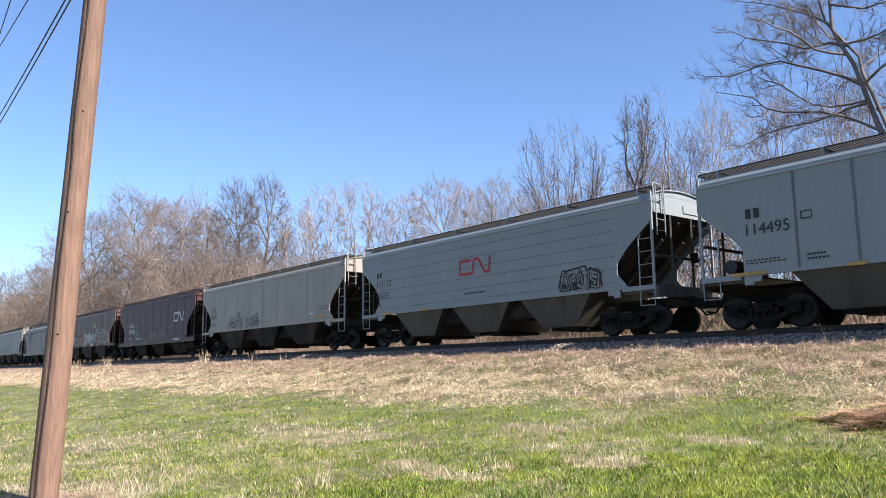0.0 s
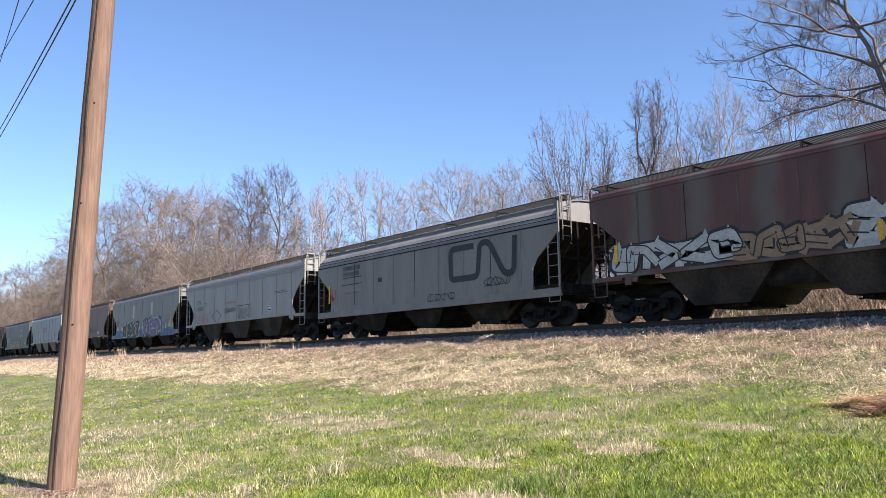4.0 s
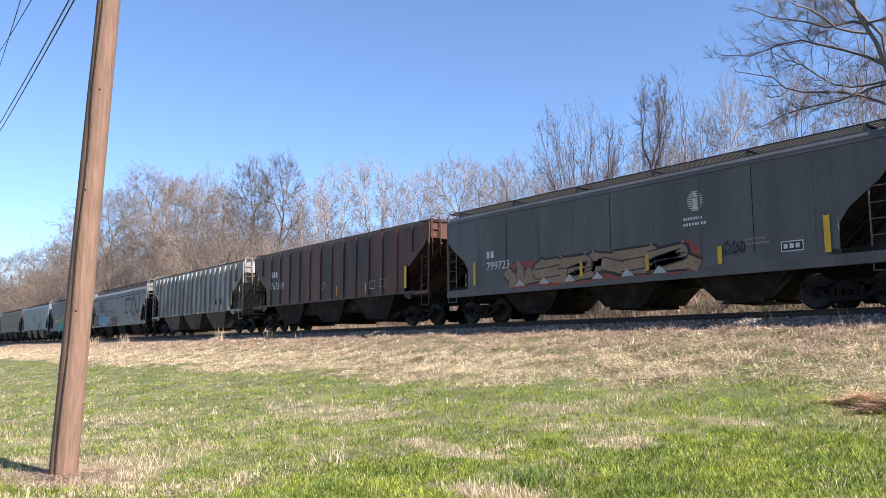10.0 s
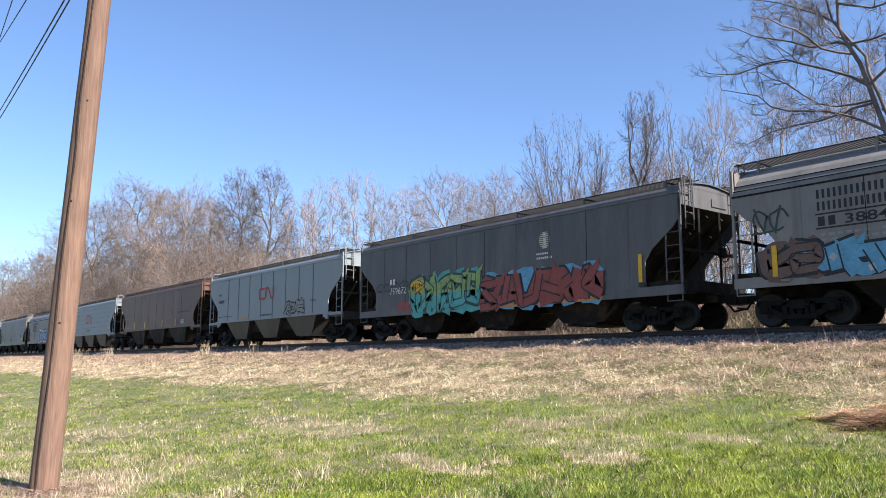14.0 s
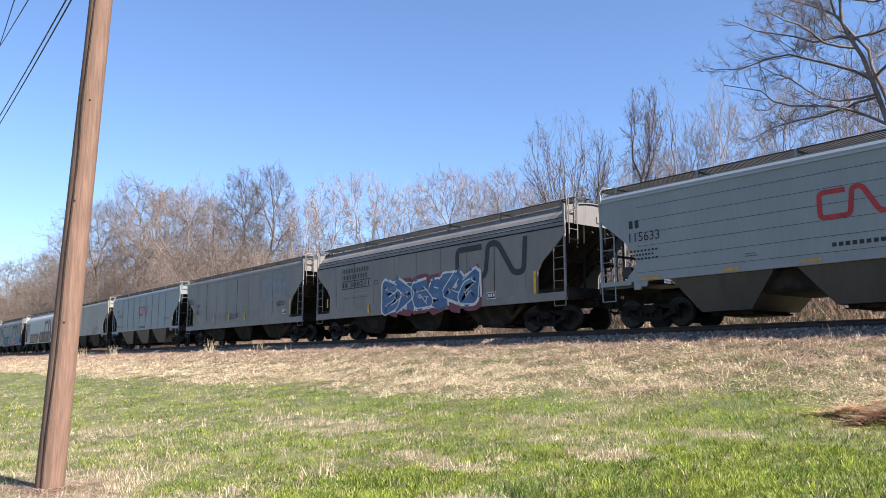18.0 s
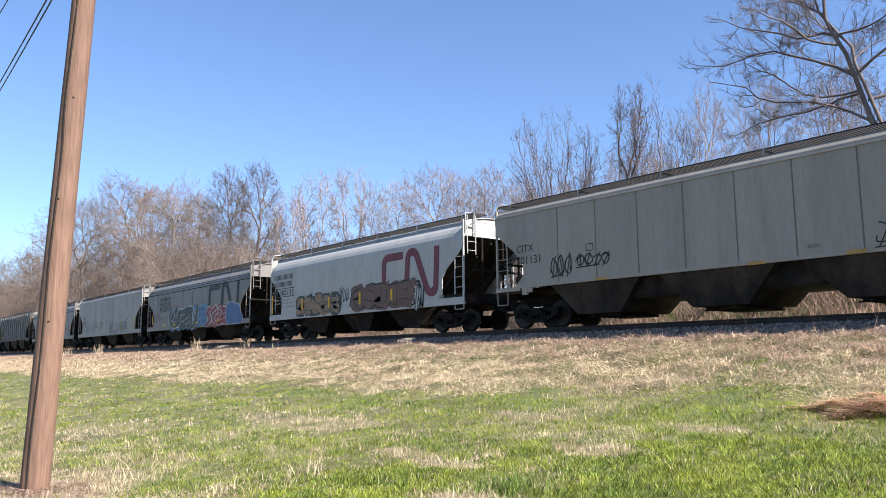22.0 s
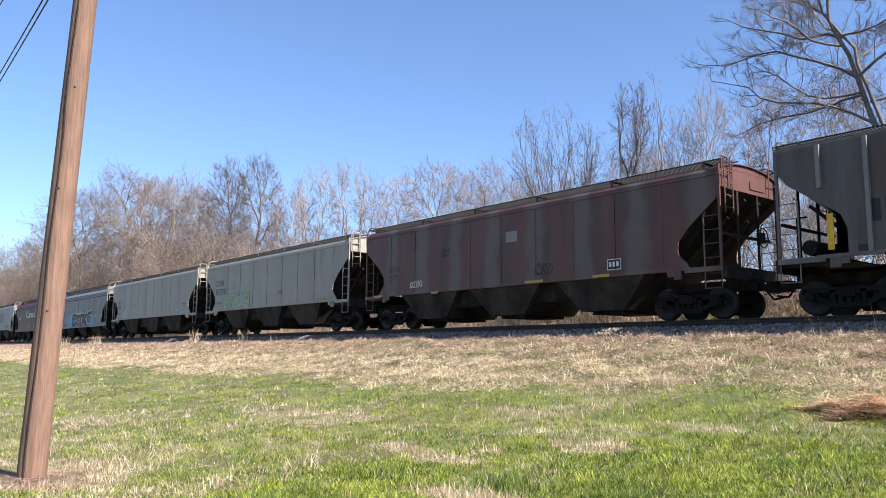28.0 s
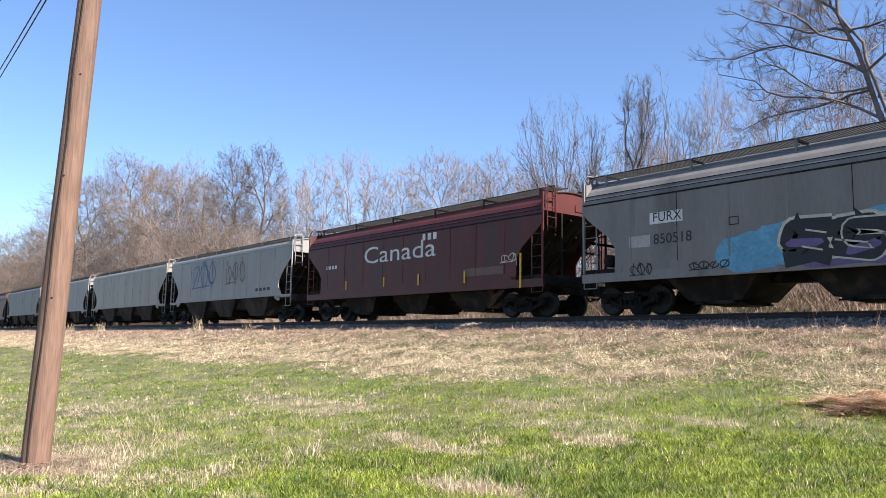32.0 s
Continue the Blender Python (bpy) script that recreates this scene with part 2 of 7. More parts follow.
# ---- building helpers ----
class Build:
    """Collects the corners and faces of one mesh."""

    def __init__(self):
        self.v, self.f = [], []

    def add(self, verts, faces):
        k = len(self.v)
        self.v += [tuple(p) for p in verts]
        self.f += [tuple(i + k for i in q) for q in faces]
        return self

    def box(self, x0, x1, y0, y1, z0, z1, top=None):
        """A box; top gives other limits (x0, x1, y0, y1) to its upper face."""
        a = top or (x0, x1, y0, y1)
        return self.add([(x0, y0, z0), (x1, y0, z0), (x1, y1, z0), (x0, y1, z0), (a[0], a[2], z1), (a[1], a[2], z1), (a[1], a[3], z1), (a[0], a[3], z1)],
                        [(3, 2, 1, 0), (4, 5, 6, 7), (0, 1, 5, 4), (1, 2, 6, 5), (2, 3, 7, 6), (3, 0, 4, 7)])

    def rod(self, p, q, r, n=6, r2=None):
        p, q = Vector(p), Vector(q)
        w = (q - p).normalized()
        a = w.orthogonal().normalized()
        b = w.cross(a)
        r2 = r if r2 is None else r2
        ring = [(math.cos(2 * math.pi * i / n), math.sin(2 * math.pi * i / n)) for i in range(n)]
        return self.add([p + (a * c + b * s) * r for c, s in ring] + [q + (a * c + b * s) * r2 for c, s in ring],
                        [(i, (i + 1) % n, n + (i + 1) % n, n + i) for i in range(n)] + [tuple(range(n))[::-1], tuple(range(n, 2 * n))])

    def beam(self, p, q, w, h):
        """A bar of rectangular section from p to q in the x-z plane or upright, w deep along y."""
        p, q = Vector(p), Vector(q)
        d = (q - p).normalized()
        y = Vector((0, 1, 0))
        u = d.cross(y)
        if u.length < 0.01:
            y, u = Vector((1, 0, 0)), Vector((0, 0, 1))
        u = u.normalized() * h / 2
        y = y * w / 2
        return self.add([p - u - y, p + u - y, p + u + y, p - u + y, q - u - y, q + u - y, q + u + y, q - u + y],
                        [(0, 1, 2, 3), (7, 6, 5, 4), (0, 4, 5, 1), (1, 5, 6, 2), (2, 6, 7, 3), (3, 7, 4, 0)])

    def slab(self, outline, y0, y1):
        """A flat plate of that outline in x and z, from y0 to y1."""
        n = len(outline)
        return self.add([(x, y0, z) for x, z in outline] + [(x, y1, z) for x, z in outline],
                        [tuple(range(n)), tuple(range(2 * n - 1, n - 1, -1))] + [(i, n + i, n + (i + 1) % n, (i + 1) % n) for i in range(n)])

    def sheet(self, rows, thick):
        """A plate from a grid of points, given thickness along thick."""
        nr, nc = len(rows), len(rows[0])
        t = Vector(thick)
        pts = [Vector(p) for r in rows for p in r]
        k = nr * nc
        f = []
        for i in range(nr - 1):
            for j in range(nc - 1):
                a, b, c, d = i * nc + j, i * nc + j + 1, (i + 1) * nc + j + 1, (i + 1) * nc + j
                f += [(a, b, c, d), (d + k, c + k, b + k, a + k)]
        edge = [j for j in range(nc)] + [i * nc + nc - 1 for i in range(1, nr)] + [(nr - 1) * nc + j for j in range(nc - 2, -1, -1)] + [i * nc for i in range(nr - 2, 0, -1)]
        for a, b in zip(edge, edge[1:] + edge[:1]):
            f.append((b, a, a + k, b + k))
        return self.add(pts + [p + t for p in pts], f)

    def tube(self, pts, r, n=5):
        """One tube along a row of points."""
        pts = [Vector(p) for p in pts]
        k = len(self.v)
        for i, p in enumerate(pts):
            w = (pts[min(i + 1, len(pts) - 1)] - pts[max(i - 1, 0)]).normalized()
            a = w.cross(Vector((0, 0, 1)))
            a = (a if a.length > 0.05 else w.orthogonal()).normalized()
            b = w.cross(a)
            self.v += [tuple(p + (a * math.cos(2 * math.pi * j / n) + b * math.sin(2 * math.pi * j / n)) * r) for j in range(n)]
        self.f += [(k + i * n + j, k + i * n + (j + 1) % n, k + (i + 1) * n + (j + 1) % n, k + (i + 1) * n + j) for i in range(len(pts) - 1) for j in range(n)]
        return self

    def mesh(self, name, material, smooth=False):
        me = bpy.data.meshes.new(name)
        me.from_pydata(self.v, [], self.f)
        me.materials.append(material)
        if smooth:
            me.polygons.foreach_set("use_smooth", [True] * len(me.polygons))
        me.update()
        return me


def part(name, mesh, parent, label="", at=None):
    ob = new(name, mesh)
    ob.parent = parent
    if at is not None:
        ob.matrix_basis = at
    if label:
        tagged(ob, label)
    return ob


STORE = {}


def stored(key, material, make, smooth=False):
    """One mesh for each key and material, made once."""
    k = (key, material.name)
    if k not in STORE:
        STORE[k] = make().mesh(key if isinstance(key, str) else key[0], material, smooth)
    return STORE[k]


def soup(name, verts, faces, material):
    """A mesh from arrays of corners and triangles."""
    me = bpy.data.meshes.new(name)
    me.vertices.add(len(verts))
    me.vertices.foreach_set("co", np.asarray(verts, np.float32).ravel())
    nf, w = faces.shape
    me.loops.add(nf * w)
    me.loops.foreach_set("vertex_index", faces.astype(np.int32).ravel())
    me.polygons.add(nf)
    me.polygons.foreach_set("loop_start", np.arange(0, nf * w, w, dtype=np.int32))
    me.polygons.foreach_set("loop_total", np.full(nf, w, dtype=np.int32))
    me.materials.append(material)
    me.update(calc_edges=True)
    return me


# ---- ground ----
def smooth_step(a, b, x):
    u = np.clip((x - a) / (b - a), 0, 1)
    return u * u * (3 - 2 * u)


def bumps(x, y, s, k=0.0):
    return (np.sin(x / s + 1.3 * np.sin(y / s * 0.7 + k)) + np.sin(y / s * 1.3 + 1.7 * np.sin(x / s * 0.6 + 2 + k))) * 0.5


def speckle(x, y, size, seed=0):
    """Smooth random unevenness from 0 to 1 over the plan, of one grain size."""
    gx, gy = np.asarray(x) / size, np.asarray(y) / size
    ix, iy = np.floor(gx), np.floor(gy)
    u, w = gx - ix, gy - iy
    u, w = u * u * (3 - 2 * u), w * w * (3 - 2 * w)

    def corner(a, c):
        q = np.sin(a * 127.1 + c * 311.7 + seed * 74.7) * 43758.5453
        return q - np.floor(q)

    return (corner(ix, iy) * (1 - u) + corner(ix + 1, iy) * u) * (1 - w) + (corner(ix, iy + 1) * (1 - u) + corner(ix + 1, iy + 1) * u) * w


def mottle(x, y, size, seed=0):
    return 0.5 * speckle(x, y, size, seed) + 0.3 * speckle(x, y, size * 0.43, seed + 1) + 0.2 * speckle(x, y, size * 0.19, seed + 2)


def ground_z(x, y):
    """The lawn rises gently to the bank, and falls again behind the track."""
    z = 0.85 * np.clip((y - 3) / 9, 0, 1) ** 1.3 + 1.1 * smooth_step(11.0, 18.2, y) + 0.05 * smooth_step(16.2, 18.0, y) * smooth_step(25.0, 23.0, y) + 1.8 * smooth_step(23.9, 28.6, y)
    near = smooth_step(80, 30, np.abs(x)) * smooth_step(60, 20, np.abs(y))
    lumps = 0.16 * smooth_step(11.3, 12.6, y) * smooth_step(18.3, 17.3, y) * (mottle(x, y, 0.9, 31) - 0.5)
    return z + near * (lumps + 0.03 * bumps(x, y, 1.1) + (0.018 + 0.035 * smooth_step(10.5, 12.5, y)) * bumps(x, y, 0.31, 2)) * smooth_step(2.5, 4.5, np.hypot(x, y))


def green_edge(x):
    """How far up the bank the green grass reaches."""
    return 11.5 + 0.45 * np.sin(x * 0.5) + 0.3 * np.sin(x * 1.7 + 1) + 1.0 * smooth_step(-10.5, -7.0, x)


def build_ground():
    gx = np.concatenate([[-4000, -1500, -700, -400, -280, -200, -150, -120], np.arange(-100, -45, 2.5), np.arange(-45, -32, 0.4), np.arange(-32, 0, 0.2), np.arange(0, 12, 0.4), np.arange(12, 40, 4), [60, 120, 300, 900, 4000]])
    gy = np.concatenate([[-4000, -1500, -500, -150, -60, -25, -12, -6], np.arange(-3, 11, 0.4), np.arange(11, 19, 0.16), np.arange(19, 33, 0.4), np.arange(33, 60, 3), [70, 100, 160, 300, 700, 1600, 4000]])
    X, Y = np.meshgrid(gx, gy)
    v = np.stack([X, Y, ground_z(X, Y)], -1).reshape(-1, 3)
    nx, ny = len(gx), len(gy)
    i = (np.arange(ny - 1)[:, None] * nx + np.arange(nx - 1)[None]).ravel()
    me = soup("ground", v, np.stack([i, i + 1, i + nx + 1, i + nx], 1), M_SOIL)
    me.polygons.foreach_set("use_smooth", [True] * len(me.polygons))
    tagged(new("ground", me), "grassy lawn rising to a straw-covered railway bank", "ground", kind="structure")


def spray(n, rng, r0, r1, a0, a1, power=1.0):
    """Places on the ground within a fan before the camera, denser near it."""
    u = rng.random(n)
    r = (r0 ** (1 - power) + u * (r1 ** (1 - power) - r0 ** (1 - power))) ** (1 / (1 - power)) if power != 1 else r0 * (r1 / r0) ** u
    a = np.radians(a0 + (a1 - a0) * rng.random(n))
    return -r * np.cos(a), r * np.sin(a)


def blades(name, x, y, h, w, lean, rng, material, z=None, droop=0.35, way=None):
    """One bent blade of three triangles at each place; way is the direction to which it leans."""
    n = len(x)
    z = ground_z(x, y) - 0.01 if z is None else z
    base = np.stack([x, y, z], 1)
    az = rng.random(n) * 2 * np.pi
    side = np.stack([np.cos(az), np.sin(az), np.zeros(n)], 1) * (w / 2)[:, None]
    la = rng.random(n) * 2 * np.pi if way is None else way
    out = np.stack([np.cos(la), np.sin(la), np.zeros(n)], 1) * (lean * h)[:, None]
    up = np.array([0, 0, 1.0])
    mid = base + out * 0.35 + up * (h * 0.6)[:, None]
    tip = base + out + up * (h * (1 - droop * np.minimum(lean, 1.5) * 0.5))[:, None]
    v = np.stack([base - side, base + side, mid + side * 0.7, mid - side * 0.7, tip], 1).reshape(-1, 3)
    far = np.hypot(x, y) > 10.5
    near = ~far
    v = v.reshape(n, 5, 3)
    k = np.arange(near.sum())[:, None] * 5
    f = np.concatenate([k + np.array([[0, 1, 2]]), k + np.array([[0, 2, 3]]), k + np.array([[3, 2, 4]])])
    g = len(k) * 5 + np.arange(far.sum())[:, None] * 3 + np.array([[0, 1, 2]])
    v = np.concatenate([v[near].reshape(-1, 3), v[far][:, (0, 1, 4)].reshape(-1, 3)])
    f = np.concatenate([f, g])
    return new(name, soup(name, v, f, material))


def tussocks(cx, cy, count, radius, rng):
    """Blades gathered in tufts round their centres: places, outward ways and each one's share of the radius."""
    i = np.repeat(np.arange(len(cx)), count)
    a, r = rng.random(len(i)) * 2 * np.pi, np.sqrt(rng.random(len(i)))
    return cx[i] + radius[i] * r * np.cos(a), cy[i] + radius[i] * r * np.sin(a), a + 0.6 * rng.standard_normal(len(i)), r, i


def straw_share(x, y):
    """How much of the lawn is dead straw, 0 to 1."""
    share = smooth_step(0.55, 0.72, mottle(x, y, 1.5, 3)) * 0.5 + 0.05 + 0.1 * smooth_step(-7.0, -10.0, x)
    left = smooth_step(-7.5, -14, x) * smooth_step(9.5, 4.5, y)
    share = share + 0.22 * left
    rag = 0.9 * (mottle(x, y, 0.8, 9) - 0.5)
    for cx, cy, rx, ry in ((-13.6, 7.7, 2.6, 0.75), (-8.5, 6.5, 1.7, 0.3), (-11.2, 2.7, 1.8, 1.2), (-5.9, 5.3, 0.8, 0.3), (-6.6, 7.9, 0.7, 0.3), (-5.9, 9.6, 0.6, 0.25), (-9.6, 9.7, 1.2, 0.3)):
        share = np.maximum(share, 0.95 * smooth_step(1.25, 0.7, np.hypot((x - cx) / rx, (y - cy) / ry) + rag))
    return np.clip(share, 0, 1)


def build_grass():
    rng = np.random.default_rng(4)
    # lawn in small tufts of two greens, with dead straw between
    cx, cy = spray(82000, rng, 5.5, 80, 2, 82, 1.45)
    edge = green_edge(cx)
    d = np.hypot(cx, cy)
    share = straw_share(cx, cy)
    up_bank = cy > edge + 0.5 * rng.standard_normal(len(cx))
    patch_green = up_bank & (cx > -11) & (cy < 16.4) & (mottle(cx, cy, 1.6, 12) > 0.64)
    dead = rng.random(len(cx)) < share
    green = (~up_bank & ~dead) | patch_green
    deep = rng.random(len(cx)) < smooth_step(0.42, 0.62, mottle(cx, cy, 0.7, 5)) * 0.5
    for name, pick, material, tall, label in (("green_grass", green & ~deep, M_GREEN, 1.0, "short bright green lawn grass"), ("dark_grass", green & deep, M_GREEN_DEEP, 1.15, "darker green tufts of lawn grass")):
        k = np.nonzero(pick)[0]
        x, y, way, r, i = tussocks(cx[k], cy[k], 9, 0.03 + 0.05 * rng.random(len(k)) + 0.003 * d[k], rng)
        th = (0.03 + 0.07 * rng.random(len(k)) ** 1.7 * (0.4 + 1.2 * speckle(cx[k], cy[k], 0.4, 4))) * tall
        dist = np.hypot(x, y)
        tagged(blades(name, x, y, th[i] * (0.6 + 0.6 * rng.random(len(x))), 0.004 + 0.0008 * dist, 0.25 + 1.0 * r * rng.random(len(x)) + 0.3 * rng.random(len(x)), rng, material, way=way), label, "grass", kind="stuff")
    # upright and lying straw within the lawn
    k = np.nonzero(~up_bank & dead & (d < 60))[0]
    x, y, way, r, i = tussocks(cx[k], cy[k], 8, 0.04 + 0.06 * rng.random(len(k)) + 0.003 * d[k], rng)
    th = 0.03 + 0.10 * rng.random(len(k)) ** 2.4
    lying = (rng.random(len(k)) < 0.5)[i]
    dist = np.hypot(x, y)
    tagged(blades("lawn_straw", x, y, np.where(lying, 0.05, th[i]) * (0.6 + 0.7 * rng.random(len(x))), 0.003 + 0.0007 * dist, np.where(lying, 1.2 + 2.2 * rng.random(len(x)), 0.1 + 0.5 * rng.random(len(x))), rng, M_STRAW, way=way, droop=0.6),
           "pale dead straw standing and lying in the lawn", "dry grass", kind="stuff")
    # thatch of overhanging tufts on the bank, pale below and browner towards the ballast
    n = 46000
    cx, cy = -1.5 - 110 * rng.random(n) ** 1.8, 10.6 + 8.3 * rng.random(n)
    ok = (cy > green_edge(cx) - 0.1 + 0.45 * rng.standard_normal(n)) & (cy < 18.3 + 0.12 * rng.standard_normal(n)) & ~((cx > -11) & (cy < 16.4) & (mottle(cx, cy, 1.6, 12) > 0.64))
    cx, cy = cx[ok], cy[ok]
    lump = 0.3 + 1.4 * mottle(cx, cy, 0.6, 31) ** 1.6
    brown = rng.random(len(cx)) < 0.10 + 0.70 * smooth_step(13.4, 16.6, cy + 3.0 * (mottle(cx, cy, 1.4, 8) - 0.5))
    for name, pick, material, label in (("dry_grass", ~brown, M_THATCH, "matted straw-coloured dry grass on the bank"), ("dry_weeds", brown, M_BROWN_WEED, "brown dead weeds along the ballast")):
        k = np.nonzero(pick)[0]
        rad = 0.07 + 0.13 * rng.random(len(k))
        x, y, way, r, i = tussocks(cx[k], cy[k], 13, rad, rng)
        th = (0.08 + 0.15 * rng.random(len(k))) * lump[k]
        z = ground_z(x, y) - 0.01 + th[i] * 0.75 * (1 - r ** 2)
        dist = np.hypot(x, y)
        up = rng.random(len(x)) < 0.06
        tagged(blades(name, x, y, np.where(up, 0.15, 0.06) * (0.5 + 0.8 * rng.random(len(x))) * (0.6 + 0.5 * lump[k][i]), 0.004 + 0.0007 * dist, np.where(up, 0.5, 0.8 + 2.0 * rng.random(len(x)) * (0.4 + r)), rng, material, z=z, droop=0.8, way=way),
               label, "dry grass", kind="stuff")
    # sparse lawn round the camera's stand, out of the fan
    n = 80000
    x, y = rng.normal(0, 6.5, n), rng.normal(0, 5, n) - 1
    ok = (np.hypot(x, y) > 0.5) & (y < 9) & ~((x < -1.5) & (y > 0.4) & (np.hypot(x, y) > 6))
    x, y = x[ok], y[ok]
    tagged(blades("near_grass", x, y, 0.05 + 0.07 * rng.random(len(x)), np.full(len(x), 0.012), 0.2 + 0.7 * rng.random(len(x)), rng, M_GREEN), "short green lawn grass", "grass", kind="stuff")


# ---- track ----
def build_track():
    prof = [(-2.75, 1.72), (-1.55, 2.30), (1.55, 2.30), (3.4, 1.4)]
    xs = np.concatenate([[-1200, -600, -300, -200], np.arange(-150, 14, 0.5), [40, 120, 400, 1200]])
    rng = np.random.default_rng(2)
    v, f = [], []
    ys = np.concatenate([np.linspace(-2.75, -1.55, 8), np.linspace(-1.3, 1.3, 7), np.linspace(1.55, 3.4, 4)])
    zs = np.interp(ys, [p[0] for p in prof], [p[1] for p in prof])
    X, Y = np.meshgrid(xs, ys)
    Z = np.repeat(zs[:, None], len(xs), 1) + 0.03 * rng.standard_normal(X.shape)
    nx = len(xs)
    i = (np.arange(len(ys) - 1)[:, None] * nx + np.arange(nx - 1)[None]).ravel()
    me = soup("ballast", np.stack([X, Y + TRACK_Y, Z], -1).reshape(-1, 3), np.stack([i, i + 1, i + nx + 1, i + nx], 1), M_BALLAST)
    bed = tagged(new("track_bed", me), "grey crushed-stone ballast bed of the railway", "track bed", kind="structure")
    # loose stones on the near shoulder
    n = 26000
    x = -5 - 70 * rng.random(n) ** 1.6
    y = -2.85 + 1.45 * rng.random(n)
    z = np.interp(y, [p[0] for p in prof], [p[1] for p in prof]) + 0.01
    s = 0.025 + 0.035 * rng.random(n)
    octa = np.array([(1, 0, 0), (-1, 0, 0), (0, 1, 0), (0, -1, 0), (0, 0, 1), (0, 0, -1)], float)
    tri = np.array([(0, 2, 4), (2, 1, 4), (1, 3, 4), (3, 0, 4), (2, 0, 5), (1, 2, 5), (3, 1, 5), (0, 3, 5)])
    jit = octa[None] + 0.35 * rng.standard_normal((n, 6, 3))
    v = jit * s[:, None, None] + np.stack([x, y + TRACK_Y, z], 1)[:, None]
    f = (np.arange(n)[:, None, None] * 6 + tri[None]).reshape(-1, 3)
    part("ballast_stones", soup("ballast_stones", v.reshape(-1, 3), f, M_BALLAST), bed)["kind"] = "stuff"
    sec = [(-0.07, -0.17), (0.07, -0.17), (0.07, -0.15), (0.012, -0.12), (0.012, -0.05), (0.036, -0.035), (0.036, 0), (-0.036, 0), (-0.036, -0.035), (-0.012, -0.05), (-0.012, -0.12), (-0.07, -0.15)]
    for side in (-0.755, 0.755):
        b = Build()
        n = len(sec)
        b.add([(x, TRACK_Y + side + a, RAIL_Z + c) for x in (-1200, 400) for a, c in sec], [(i, (i + 1) % n, n + (i + 1) % n, n + i) for i in range(n)])
        tagged(new("rail", b.mesh("rail", M_RAIL)), "brown steel running rail on wooden sleepers", "rail", kind="structure")
    tie = Build().box(-0.11, 0.11, -1.3, 1.3, -0.18, 0.0).mesh("sleeper", M_TIE)
    for k in range(240):
        part("sleeper", tie, bed, at=pose(8 - 0.53 * k, TRACK_Y, RAIL_Z - 0.172))


# ---- trees ----
def branching(rng, p, d, length, radius, level, out, cfg):
    """Grows one limb and its side limbs; out collects (start, end, radius, radius, level)."""
    steps = cfg["steps"][level]
    seg = length / steps
    pts = [(Vector(p), radius)]
    d = Vector(d).normalized()
    for i in range(steps):
        wob = cfg["wobble"][level]
        d = (d + Vector(rng.normal(0, wob, 3)) + Vector((0, 0, cfg["rise"][level]))).normalized()
        q = pts[-1][0] + d * seg
        r = radius * (1 - (0.75 if level else cfg.get("taper", 0.7)) * (i + 1) / steps)
        out.append((pts[-1][0], q, pts[-1][1], r, level))
        pts.append((q, r))
    side_limbs(rng, pts, length, radius, level, out, cfg)


def side_limbs(rng, pts, length, radius, level, out, cfg):
    """Grows the side limbs of a limb that runs along pts."""
    if level + 1 >= len(cfg["steps"]):
        return
    steps = len(pts) - 1
    n = cfg["kids"][level]
    n = max(1, int(n * (0.75 + 0.5 * rng.random())))
    for k in range(n):
        u = cfg["bare"][level] + (1 - cfg["bare"][level]) * (k + rng.random()) / n
        i = min(int(u * steps), steps - 1)
        w = u * steps - i
        base = pts[i][0].lerp(pts[i + 1][0], w)
        r = (pts[i][1] * (1 - w) + pts[i + 1][1] * w)
        run = (pts[i + 1][0] - pts[i][0]).normalized()
        side = run.orthogonal().normalized()
        side.rotate(Matrix.Rotation(rng.random() * 2 * math.pi, 3, run))
        spread = cfg["spread"][level] * (0.7 + 0.6 * rng.random())
        way = run * math.cos(spread) + side * math.sin(spread)
        ln = length * cfg["ratio"][level] * (1.15 - 0.65 * u) * (0.7 + 0.6 * rng.random())
        branching(rng, base, way, ln, min(r * 0.75, max(radius * cfg["thin"][level], cfg["twig"])), level + 1, out, cfg)


def limb_arrays(segs, sides):
    """Corners and triangles of tapered limbs; with no sides, of twigs, each two crossed slivers."""
    a = np.array([tuple(s[0]) for s in segs])
    b = np.array([tuple(s[1]) for s in segs])
    ra, rb = np.array([s[2] for s in segs]), np.array([s[3] for s in segs])
    w = b - a
    w /= np.linalg.norm(w, axis=1)[:, None] + 1e-9
    ref = np.where(np.abs(w[:, 2:3]) < 0.9, np.array([[0, 0, 1.0]]), np.array([[1.0, 0, 0]]))
    u = np.cross(w, ref)
    u /= np.linalg.norm(u, axis=1)[:, None]
    t = np.cross(w, u)
    if not sides:
        r = ra[:, None]
        v = np.stack([a + u * r, a - u * r, b, a + t * r, a - t * r], 1).reshape(-1, 3)
        k = np.arange(len(segs))[:, None, None] * 5
        return v, (k + np.array([[[0, 1, 2], [3, 4, 2]]])).reshape(-1, 3)
    ang = np.arange(sides) * 2 * np.pi / sides
    ring = u[:, None] * np.cos(ang)[None, :, None] + t[:, None] * np.sin(ang)[None, :, None]
    v = np.concatenate([a[:, None] + ring * ra[:, None, None], b[:, None] + ring * rb[:, None, None]], 1).reshape(-1, 3)
    k = np.arange(len(segs))[:, None, None] * 2 * sides
    i = np.arange(sides)
    j = (i + 1) % sides
    tri = np.concatenate([np.stack([i, j, sides + j], 1), np.stack([i, sides + j, sides + i], 1)])[None]
    return v, (k + tri).reshape(-1, 3)


